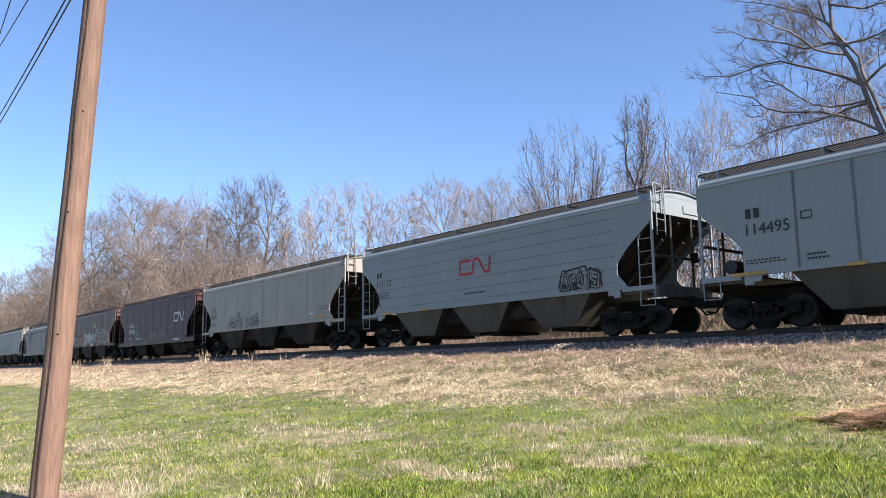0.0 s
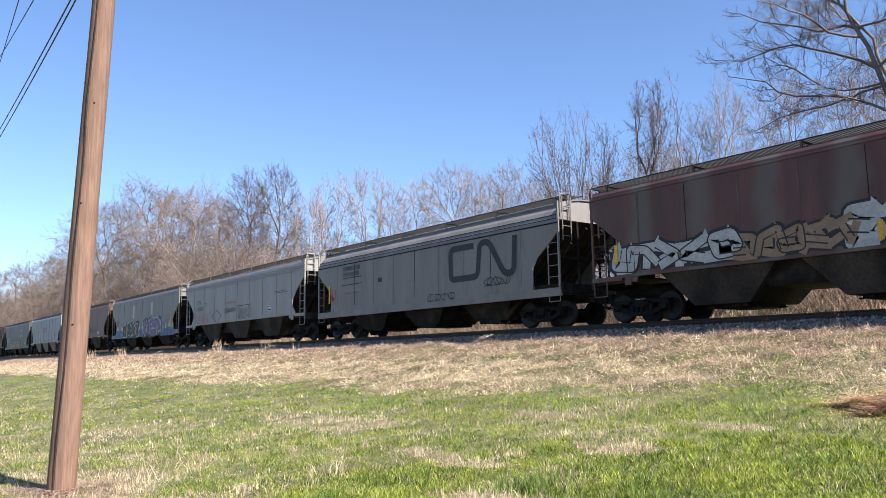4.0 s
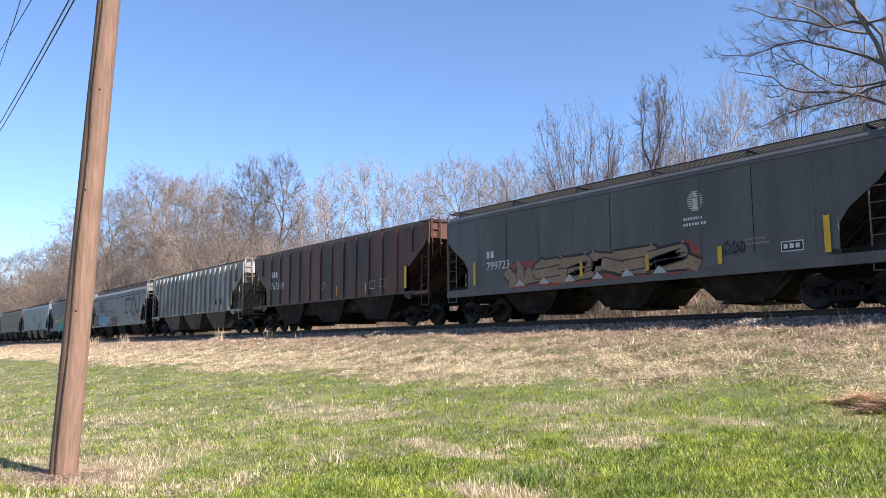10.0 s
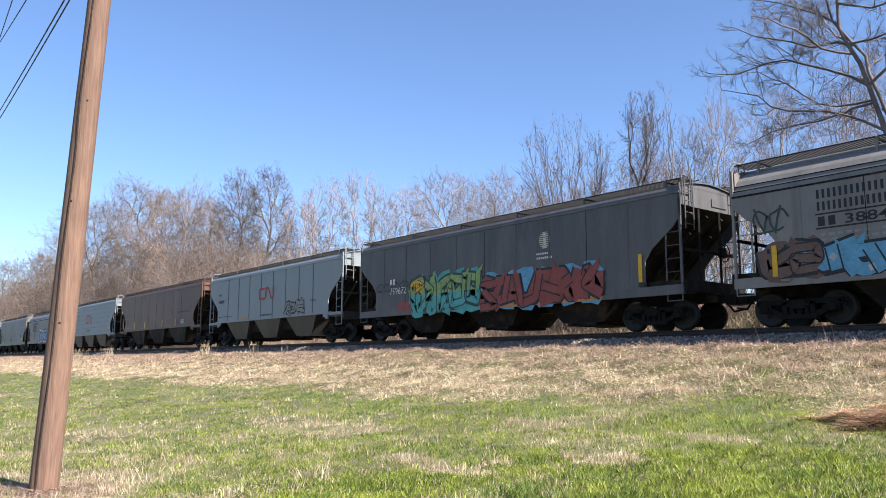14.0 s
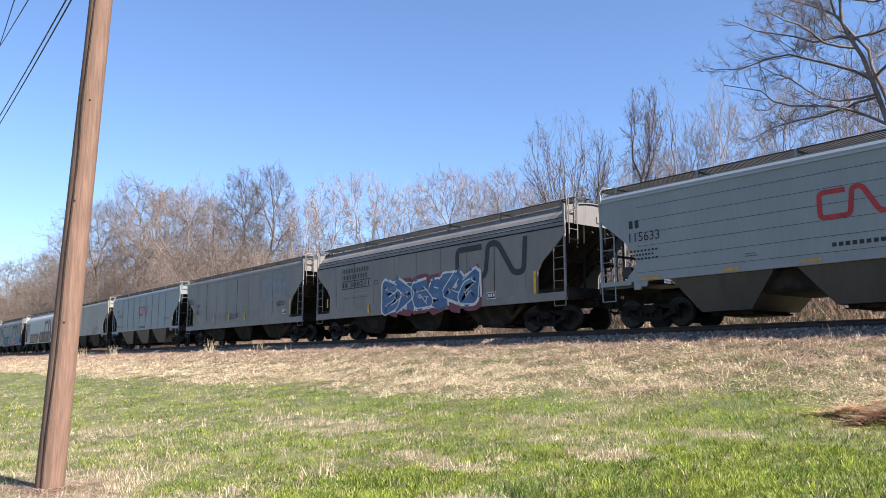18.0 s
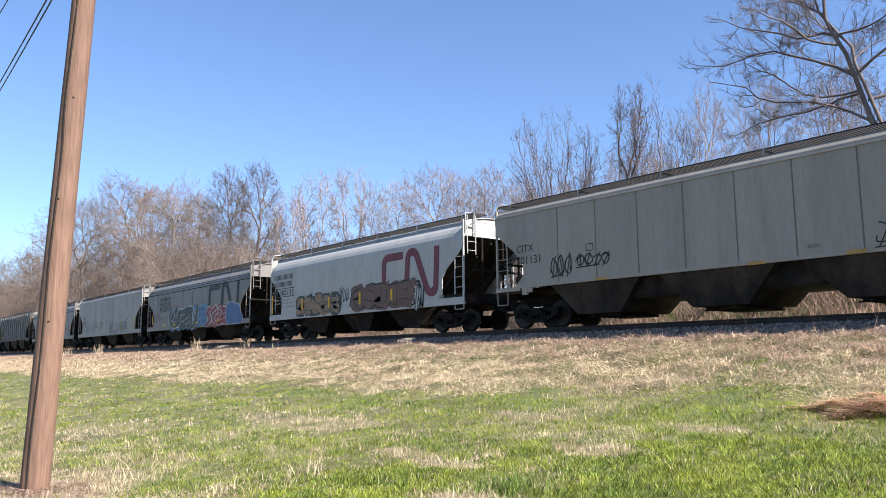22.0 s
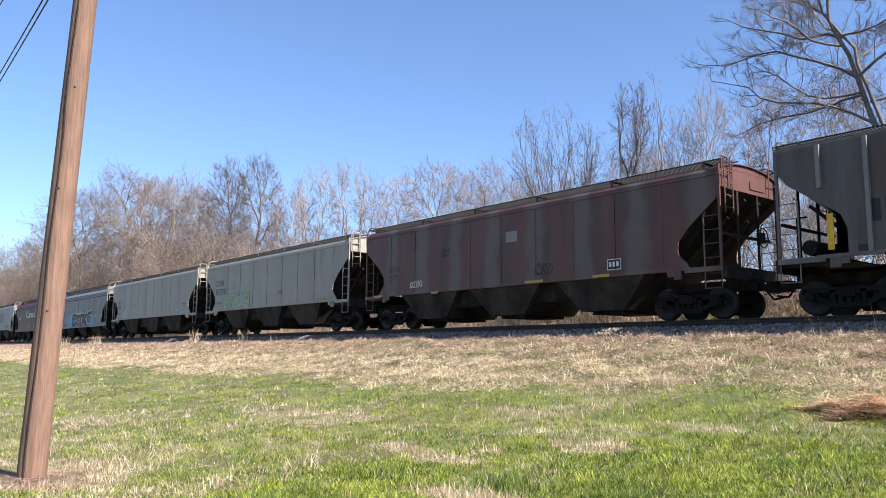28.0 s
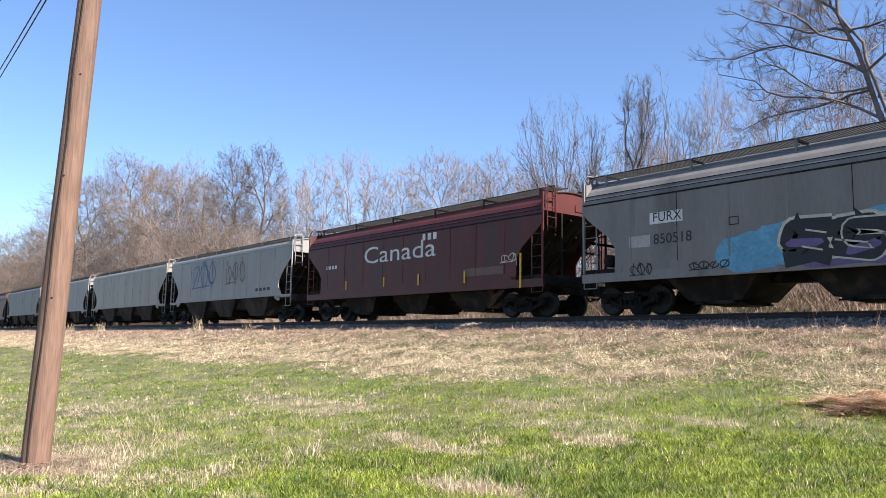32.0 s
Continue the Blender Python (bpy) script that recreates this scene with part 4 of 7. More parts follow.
# ---- weeds, tufts and litter ----
def stalks(name, x, y, h, rng, material, label, category, lean=0.25, w=0.012):
    n = len(x)
    return tagged(blades(name, x, y, h, np.full(n, w), lean * (0.4 + rng.random(n)), rng, material, droop=0.2), label, category, kind="stuff")


def build_weeds():
    rng = np.random.default_rng(9)
    # tall dry growth between the track and the wood
    n = 90000
    x = 8 - 190 * rng.random(n) ** 1.5
    y = 24.6 + 6.5 * rng.random(n)
    h = 0.3 + 0.8 * rng.random(n) * (0.6 + 0.4 * bumps(x, y, 1.7, 2))
    tagged(blades("tall_dry_grass", x, y, h, 0.02 + 0.03 * rng.random(n), 0.3 + 0.6 * rng.random(n), rng, M_BROWN_WEED, droop=0.5), "tall dry grass beyond the track", "dry grass", kind="stuff")
    # heap of rust-coloured pine straw
    heap = new("pine_straw_heap")
    for name, n, material in (("rust_needles", 2100, M_RUSSET), ("pale_needles", 1300, M_STRAW)):
        a, r = rng.random(n) * 2 * np.pi, rng.random(n) ** 0.65 * (0.6 + 0.75 * rng.random(n))
        x, y = -4.5 + 1.05 * r * np.cos(a) * (1 + 0.2 * np.sin(3 * a)), 11.3 + 0.5 * r * np.sin(a) + 0.12 * np.sin(4 * a)
        z = ground_z(x, y) + 0.2 * np.clip(1 - r ** 2, 0, 1) * (0.1 + 1.5 * speckle(x, y, 0.3, 2))
        ob = blades(name, x, y, 0.05 + 0.08 * rng.random(n), 0.014 + 0.014 * rng.random(n), 1.0 + 3.5 * rng.random(n), rng, material, z=z, droop=0.9)
        ob.parent = heap
        ob["kind"] = "stuff"
    tagged(heap, "low ragged heap of rust-brown pine straw on the grass", "straw heap")
    # dead litter heaped round the pole's foot
    n = 2200
    a, r = rng.random(n) * 2 * np.pi, 0.12 + 0.75 * rng.random(n) ** 0.8
    x, y = -10.8 + r * np.cos(a) * 1.1, 2.36 + r * np.sin(a)
    z = ground_z(x, y) + 0.10 * np.clip(1 - r / 0.8, 0, 1)
    tagged(blades("grass_litter", x, y, 0.04 + 0.06 * rng.random(n), 0.007 + 0.006 * rng.random(n), 1.0 + 3.0 * rng.random(n), rng, M_BROWN_WEED, z=z, droop=0.9), "brown dead grass litter round the pole's foot", "dry grass", kind="stuff")
    # single tufts and weeds: along, across, height, spread, blades, material
    for cx, cy, hh, rr, m, material, name, label in [
            (-44.0, 17.6, 0.95, 0.30, 26, M_STRAW, "dry_weed", "tall dry weed stalks beside the ballast"), (-62.0, 17.4, 0.9, 0.5, 34, M_STRAW, "dry_weed", "tall dry weed stalks beside the ballast"),
            (-71.0, 17.3, 0.9, 0.7, 40, M_STRAW, "dry_weed", "tall dry weed stalks beside the ballast"), (-38.0, 18.0, 0.7, 0.25, 16, M_STRAW, "dry_weed", "tall dry weed stalks beside the ballast"),
            (-35.0, 18.0, 0.55, 0.2, 12, M_STRAW, "dry_weed", "dry weed stalks beside the ballast"), (-8.2, 17.9, 0.7, 0.35, 6, M_BROWN_WEED, "dry_weed", "thin curved weed stalks at the ballast's foot"),
            (-10.2, 17.9, 0.6, 0.5, 7, M_BROWN_WEED, "dry_weed", "thin curved weed stalks at the ballast's foot"), (-6.9, 17.8, 0.8, 0.4, 7, M_BROWN_WEED, "dry_weed", "thin curved weed stalks at the ballast's foot"),
            (-12.5, 17.9, 0.45, 0.4, 7, M_BROWN_WEED, "dry_weed", "thin weed stalks at the ballast's foot"), (-7.5, 16.2, 0.4, 0.3, 40, M_STRAW, "grass_tuft", "pale dry grass tuft on the bank"),
            (-5.95, 5.75, 0.26, 0.36, 420, M_GREEN_DEEP, "grass_tuft", "dense dark green grass tuft in the lawn"), (-5.9, 5.3, 0.16, 0.35, 170, M_STRAW, "grass_tuft", "flattened pale straw tuft"),
            (-11.4, 3.5, 0.24, 0.5, 150, M_STRAW, "grass_tuft", "upright pale straw tuft in the lawn"), (-11.9, 4.4, 0.2, 0.4, 90, M_STRAW, "grass_tuft", "upright pale straw tuft in the lawn"),
            (-9.0, 5.1, 0.22, 0.25, 60, M_STRAW, "grass_tuft", "upright pale straw tuft in the lawn"), (-9.6, 9.6, 0.2, 0.6, 90, M_STRAW, "grass_tuft", "upright pale straw tuft in the lawn"),
            (-8.3, 10.4, 0.24, 0.5, 80, M_STRAW, "grass_tuft", "upright pale straw tuft in the lawn"), (-7.4, 8.6, 0.15, 0.3, 50, M_STRAW, "grass_tuft", "small grey straw tuft in the lawn"),
            (-8.6, 12.6, 0.3, 0.5, 160, M_STRAW, "grass_tuft", "thick overhanging straw tuft at the bank's foot"), (-10.0, 12.6, 0.3, 0.7, 160, M_STRAW, "grass_tuft", "thick overhanging straw tuft at the bank's foot"),
            (-6.1, 13.6, 0.3, 0.5, 120, M_STRAW, "grass_tuft", "thick straw tuft at the bank's foot"), (-6.6, 6.9, 0.14, 0.3, 60, M_GREEN, "grass_tuft", "fresh green grass tuft")]:
        x, y = cx + rr * rng.standard_normal(m) * 0.6, cy + rr * rng.standard_normal(m) * 0.6
        stalks(name, x, y, hh * (0.5 + 0.6 * rng.random(m)), rng, material, label, "weed" if name == "dry_weed" else "grass tuft", 0.3 if hh > 0.4 else 0.8, (0.034 if cx < -30 else 0.013) if hh > 0.4 else 0.009)


# ---- hopper cars ----
HALF = 1.6
SILL = 1.42
FLAT = [(1.6, 1.42), (1.6, 1.7), (1.6, 2.05), (1.6, 2.4), (1.6, 2.7), (1.6, 2.95), (1.6, 3.3), (1.6, 3.7), (1.6, 3.98), (1.575, 4.08), (1.52, 4.16), (1.42, 4.22)]
FLUSH = [(1.6, 1.42), (1.6, 1.7), (1.6, 2.05), (1.6, 2.4), (1.6, 2.7), (1.6, 2.95), (1.6, 3.3), (1.6, 3.75), (1.6, 4.2), (1.58, 4.26), (1.52, 4.29)]
ROUNDED = [(1.6, 1.26), (1.6, 1.7), (1.6, 2.05), (1.6, 2.4), (1.6, 2.7), (1.6, 2.95), (1.6, 3.25), (1.598, 3.5), (1.565, 3.64), (1.49, 3.8), (1.38, 3.96), (1.23, 4.1), (1.06, 4.2)]
LOW = [(1.6, 1.26)] + FLAT[1:]
PROFILE = dict(curved=ROUNDED, ribbed=FLUSH, chord=LOW)


def side_y(kind, z):
    prof = PROFILE.get(kind, FLAT)
    return float(np.interp(z, [p[1] for p in prof], [p[0] for p in prof]))


def end_cut(kind, z):
    """How far the side sheet is cut back at its ends, by height."""
    if kind == "smooth" or kind == "seamed":
        return float(np.interp(z, [1.42, 1.62, 1.72, 1.9, 2.2, 2.6, 3.0, 3.3, 3.45], [1.05, 1.12, 1.3, 1.42, 1.36, 1.0, 0.5, 0.12, 0.0]))
    if kind == "ribbed":
        return float(np.interp(z, [1.42, 1.75, 1.76, 2.3, 3.5, 3.55], [1.75, 1.75, 1.75, 1.75, 0.05, 0.0]))
    return float(np.interp(z, [1.26, 1.75, 1.76, 2.2, 3.1, 3.2], [1.3, 1.3, 1.3, 1.3, 0.12, 0.0]))


def make_side(kind, L, sign):
    prof = PROFILE.get(kind, FLAT)
    zs = sorted({p[1] for p in prof} | ({1.75, 1.76} if kind in ("curved", "chord", "ribbed", "panelled") else {1.55, 1.85, 2.2, 2.55, 2.8, 3.15}))
    rows = []
    for z in zs:
        c = end_cut(kind, z)
        y = side_y(kind, z) * sign
        us = [-L / 2 + c, -L / 2 + 1.5] + [-L / 2 + 1.5 + (L - 3.0) * k / 6 for k in range(1, 6)] + [L / 2 - 1.5, L / 2 - c]
        if sign > 0:
            us = us[::-1]
        rows.append([(u, y, z) for u in us])
    return Build().sheet(rows, (0, -0.035 * sign, 0))


def make_roof(kind, L):
    prof = PROFILE.get(kind, FLAT)
    y0, z0 = prof[-1]
    half = [(y0, z0), (y0 - 0.14, z0 + 0.05), (min(1.0, y0 - 0.2), 4.34), (0.45, 4.4), (0.0, 4.42)]
    ys = [(-y, z) for y, z in half] + [(y, z) for y, z in half[-2::-1]]
    rows = [[(-L / 2 + L * k / 8, y, z) for k in range(9)] for y, z in ys]
    b = Build().sheet(rows, (0, 0, -0.03))
    b.box(-L / 2 + 0.8, L / 2 - 0.8, -0.36, 0.36, 4.4, 4.52, (-L / 2 + 0.8, L / 2 - 0.8, -0.28, 0.28))
    return b


def make_eave(kind, L, sign):
    prof = PROFILE.get(kind, FLAT)
    y, z = prof[-1]
    b = Build()
    b.box(-L / 2, L / 2, *sorted((sign * (y - 0.02), sign * (y + 0.035))), z - 0.075, z + 0.015)
    return b


def make_walk(L, sign, high, inset):
    """Grated running board on the roof, overhanging the ends a little."""
    b = Build()
    ya, yb = sorted((sign * (0.74 - inset), sign * (1.42 - inset)))
    z = 4.40 + high
    for y in (ya, yb):
        b.box(-L / 2 - 0.1, L / 2 + 0.1, y - 0.012, y + 0.012, z, z + 0.03)
    n = int((L + 0.1) / 0.085)
    for k in range(n):
        u = -L / 2 - 0.07 + k * 0.085
        b.box(u, u + 0.03, ya + 0.012, yb - 0.012, z - 0.012, z + 0.04)
    return b


def make_bracket(sign, high, inset):
    """Cross bar and two posts under the running board, and the upright at its edge."""
    return Build().box(-0.03, 0.03, *sorted((sign * (0.72 - inset), sign * (1.44 - inset))), 4.36 + high, 4.4 + high).box(-0.03, 0.03, *sorted((sign * (1.38 - inset), sign * (1.44 - inset))), 4.1, 4.43 + high).box(
        -0.03, 0.03, *sorted((sign * (0.76 - inset), sign * (0.82 - inset))), 4.3, 4.37 + high)


def make_end(kind, L):
    """The upper end wall, at the front end."""
    w = 1.5
    e = L / 2 - 0.06
    b = Build().sheet([[(e, y, z) for y in (-w, -0.5, 0.5, w)] for z in (3.62, 3.9, 4.2)], (-0.04, 0, 0.0))
    b.add([(e, -1.5, 4.19), (e, 1.5, 4.19), (e, 1.0, 4.33), (e, 0, 4.41), (e, -1.0, 4.33)], [(0, 1, 2, 3, 4)])
    # a name board on the wall
    b.box(e + 0.01, e + 0.03, 0.1, 0.9, 3.75, 3.98)
    return b


def make_slope(kind, L):
    """The slope sheet under the end wall, with its wing plates and stiffening angles."""
    w = 1.5
    e = L / 2 - 0.06
    b = Build().sheet([[(L / 2 - 2.5, y, 1.5) for y in (-w, -0.5, 0.5, w)], [(e, y, 3.62) for y in (-w, -0.5, 0.5, w)]], (-0.04, 0, 0.0))
    for y in (-w, w):
        b.slab([(e, 3.62), (e, 3.8), (L / 2 - 2.62, 1.64), (L / 2 - 2.5, 1.5)], y - 0.02, y + 0.02)
    for y in (-0.8, 0.0, 0.8):
        b.beam((L / 2 - 2.4, y, 1.5), (e - 0.1, y, 3.44), 0.06, 0.1)
    return b


def make_end_frame(kind, L):
    """Posts, cross bars and diagonal braces under the slope sheet, at the front end."""
    b = Build()
    e = L / 2 - 0.1
    for y in (-0.55, 0.55):
        b.rod((e, y, 1.4), (e, y, 3.66), 0.04, 6)
        b.beam((L / 2 - 1.9, y, 1.5), (e - 0.3, y, 2.9), 0.05, 0.09)
    b.box(e - 0.03, e + 0.03, -1.5, 1.5, 2.28, 2.36)
    return b


def make_platform(L):
    b = Build()
    e = L / 2
    b.box(e - 1.3, e + 0.02, -1.52, 1.52, 1.38, 1.42)
    b.box(e - 0.06, e + 0.08, -1.56, 1.56, 1.08, 1.42)
    for y in (-1.5, 1.44):
        b.box(e - 1.5, e - 0.02, y, y + 0.06, 1.2, 1.4)
    return b


def make_ladder(L, sign, tall):
    """Corner post and side ladder at the front corner, with the stirrup below."""
    b = Build()
    y = sign * 1.57
    a, c = L / 2 - 0.05, L / 2 - 0.56
    b.box(a - 0.035, a + 0.035, y - 0.03, y + 0.03, 1.3, 4.25)
    b.rod((c, y, 1.4), (c, y, 2.86), 0.022, 6).rod((c, y, 2.86), (c + 0.08, y, 2.96), 0.02, 6)
    for k in range(4):
        b.rod((a, y, 1.66 + 0.39 * k), (c, y, 1.66 + 0.39 * k), 0.014, 5)
    b.rod((a, y, 1.3), (a, y, 0.82), 0.018, 6).rod((c, y, 1.3), (c, y, 0.82), 0.018, 6).rod((a, y, 0.82), (c, y, 0.82), 0.018, 6)
    b.box(L / 2 - 1.55, L / 2 - 1.3, y - 0.03, y + 0.04, 1.12, 1.42)
    return b


def make_end_ladder(L, y):
    b = Build()
    e = L / 2 + 0.06
    for k in (y, y + 0.42):
        b.rod((e, k, 2.9), (e, k, 4.42), 0.02, 6)
    z = 3.05
    while z < 4.4:
        b.rod((e, y, z), (e, y + 0.42, z), 0.013, 5)
        z += 0.34
    return b


def make_corner_rail(L, sign):
    """Bent hand rail at the roof's front corner."""
    b = Build()
    e = L / 2
    pts = [(e + 0.02, sign * 1.5, 3.6), (e + 0.02, sign * 1.5, 4.36), (e - 0.05, sign * 1.42, 4.52), (e - 0.1, sign * 1.0, 4.53), (e - 0.1, sign * 0.95, 4.3)]
    for p, q in zip(pts, pts[1:]):
        b.rod(p, q, 0.022, 6)
    b.rod((e + 0.02, sign * 1.5, 4.0), (e + 0.02, sign * 1.06, 4.0), 0.016, 5)
    b.rod((e + 0.02, sign * 1.06, 3.6), (e + 0.02, sign * 1.06, 4.5), 0.02, 6)
    return b


def make_bay(half, y0, low):
    """One discharge hopper with sloping sheets."""
    return Build().box(-half * 0.40, half * 0.40, -low, low, 0.36, 1.5, (-half * 0.9, half * 0.9, -y0, y0))


def make_ridge(half, low):
    """The folded sheet between two hoppers, down to that height."""
    return Build().box(-half * 0.7, half * 0.7, -1.25, 1.25, low + 0.12, 1.55).box(-half * 0.45, half * 0.45, -1.2, 1.2, low, low + 0.12, (-half * 0.7, half * 0.7, -1.25, 1.25))


def make_gate():
    return Build().box(-0.62, 0.62, -1.0, 1.0, 0.26, 0.36).box(-0.8, 0.8, -0.8, -0.72, 0.26, 0.3).box(-0.8, 0.8, 0.72, 0.8, 0.26, 0.3).rod((-0.3, -1.2, 0.3), (-0.3, 1.2, 0.3), 0.03, 6)


def make_sill(kind, L, sign):
    b = Build()
    if kind in ("curved", "chord"):
        return b.box(-L / 2, L / 2, *sorted((sign * (HALF - 0.1), sign * (HALF + 0.004))), 1.0, 1.28)
    b.box(-L / 2 + 1.0, L / 2 - 1.0, *sorted((sign * (HALF - 0.08), sign * (HALF + 0.02))), SILL - 0.06, SILL + 0.03)
    for s in (-1, 1):
        b.box(*sorted((s * (L / 2 - 1.2), s * L / 2)), *sorted((sign * (HALF - 0.1), sign * (HALF + 0.01))), SILL - 0.14, SILL)
        b.slab([(s * (L / 2 - 1.75), 1.2), (s * (L / 2 - 1.45), 1.2), (s * (L / 2 - 1.4), 1.42), (s * (L / 2 - 1.8), 1.42)], sign * (HALF - 0.06), sign * HALF)
    return b


def make_centre_sill(L):
    return Build().box(-L / 2 - 0.2, L / 2 + 0.2, -0.22, 0.22, 0.82, 1.12)


def make_coupler(L):
    e = L / 2 + 0.1
    b = Build().box(e, e + 0.42, -0.09, 0.09, 0.78, 0.96).box(e + 0.36, e + 0.68, -0.2, 0.14, 0.72, 1.02)
    b.rod((e + 0.1, -1.3, 1.02), (e + 0.25, 0.0, 0.98), 0.018, 5)
    b.rod((e, 0.35, 0.9), (e + 0.3, 0.32, 0.55), 0.03, 6).rod((e + 0.3, 0.32, 0.55), (e + 0.62, 0.3, 0.6), 0.03, 6)
    return b


def make_brake_gear(L):
    """Air reservoir, valve and pipes on the trailing platform."""
    e = -L / 2
    b = Build().rod((e + 0.5, -0.9, 1.75), (e + 0.5, 0.1, 1.75), 0.2, 12).box(e + 0.3, e + 0.7, 0.35, 0.75, 1.5, 1.95)
    b.rod((e + 0.35, -1.2, 1.45), (e + 0.35, -1.2, 2.5), 0.025, 6).rod((e + 0.6, -1.2, 2.5), (e + 0.35, -1.2, 2.5), 0.025, 6)
    return b


def make_brake_wheel(L):
    e = L / 2 + 0.1
    b = Build()
    pts = [(e, 0.45 + 0.28 * math.cos(a), 2.35 + 0.28 * math.sin(a)) for a in (2 * math.pi * k / 14 for k in range(14))]
    for p, q in zip(pts, pts[1:] + pts[:1]):
        b.rod(p, q, 0.016, 5)
    for k in range(0, 14, 3):
        b.rod((e, 0.45, 2.35), pts[k], 0.012, 4)
    b.box(e - 0.14, e, 0.33, 0.57, 2.2, 2.5)
    return b


def make_frame(sign):
    """Cast side frame of a truck, with window openings, springs and axle boxes."""
    b = Build()
    y = sign * 1.02
    w = 0.13
    b.beam((-1.12, y, 0.62), (1.12, y, 0.62), w, 0.13)
    b.beam((-1.1, y, 0.6), (-0.42, y, 0.26), w, 0.13)
    b.beam((1.1, y, 0.6), (0.42, y, 0.26), w, 0.13)
    b.beam((-0.48, y, 0.24), (0.48, y, 0.24), w + 0.05, 0.12)
    for u in (-0.36, 0.36):
        b.beam((u, y, 0.24), (u, y, 0.62), w, 0.12)
    for u in (-0.2, 0.0, 0.2):
        b.rod((u, y - sign * 0.01, 0.3), (u, y - sign * 0.01, 0.5), 0.075, 8)
    b.box(-0.3, 0.3, y - 0.12, y + 0.12, 0.5, 0.58)
    for u in (-0.89, 0.89):
        b.box(u - 0.16, u + 0.16, y - 0.09, y + 0.09, 0.36, 0.6)
        b.rod((u, y, 0.455), (u, y + sign * 0.14, 0.455), 0.1, 10)
    return b


def make_bolster():
    return Build().box(-0.2, 0.2, -1.15, 1.15, 0.44, 0.66).box(-0.35, 0.35, -0.35, 0.35, 0.62, 0.86).rod((-0.6, -0.6, 0.4), (-0.6, 0.6, 0.4), 0.05, 6).rod((0.6, -0.6, 0.4), (0.6, 0.6, 0.4), 0.05, 6)


def make_wheel(sign):
    b = Build()
    n = 24
    prof = [(0.0, 0.10), (0.09, 0.11), (0.11, 0.07), (0.33, 0.05), (0.37, 0.075), (0.455, 0.075), (0.458, -0.02), (0.48, -0.03), (0.48, -0.055), (0.4, -0.06), (0.3, -0.02), (0.1, -0.05)]
    for r, h in prof:
        for k in range(n):
            a = 2 * math.pi * k / n
            b.v.append((r * math.cos(a), sign * (0.74 + h), r * math.sin(a)))
    b.f += [(i * n + k, i * n + (k + 1) % n, (i + 1) * n + (k + 1) % n, (i + 1) * n + k) for i in range(len(prof) - 1) for k in range(n)]
    # three raised bosses show the turning
    for k in range(3):
        a = 2 * math.pi * k / 3
        b.rod((0.22 * math.cos(a), sign * 0.79, 0.22 * math.sin(a)), (0.22 * math.cos(a), sign * 0.815, 0.22 * math.sin(a)), 0.03, 6)
    return b


WHEELS = []


def add_truck(car, u):
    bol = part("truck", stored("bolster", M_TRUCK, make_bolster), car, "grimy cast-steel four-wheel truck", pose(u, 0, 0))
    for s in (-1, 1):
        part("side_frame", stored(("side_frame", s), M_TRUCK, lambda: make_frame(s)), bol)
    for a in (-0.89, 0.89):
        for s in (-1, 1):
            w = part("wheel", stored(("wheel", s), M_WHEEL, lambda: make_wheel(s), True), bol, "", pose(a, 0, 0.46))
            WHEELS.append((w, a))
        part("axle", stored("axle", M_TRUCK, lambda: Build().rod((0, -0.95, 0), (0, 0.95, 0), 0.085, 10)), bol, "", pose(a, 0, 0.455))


BOTH = (-1, 1)


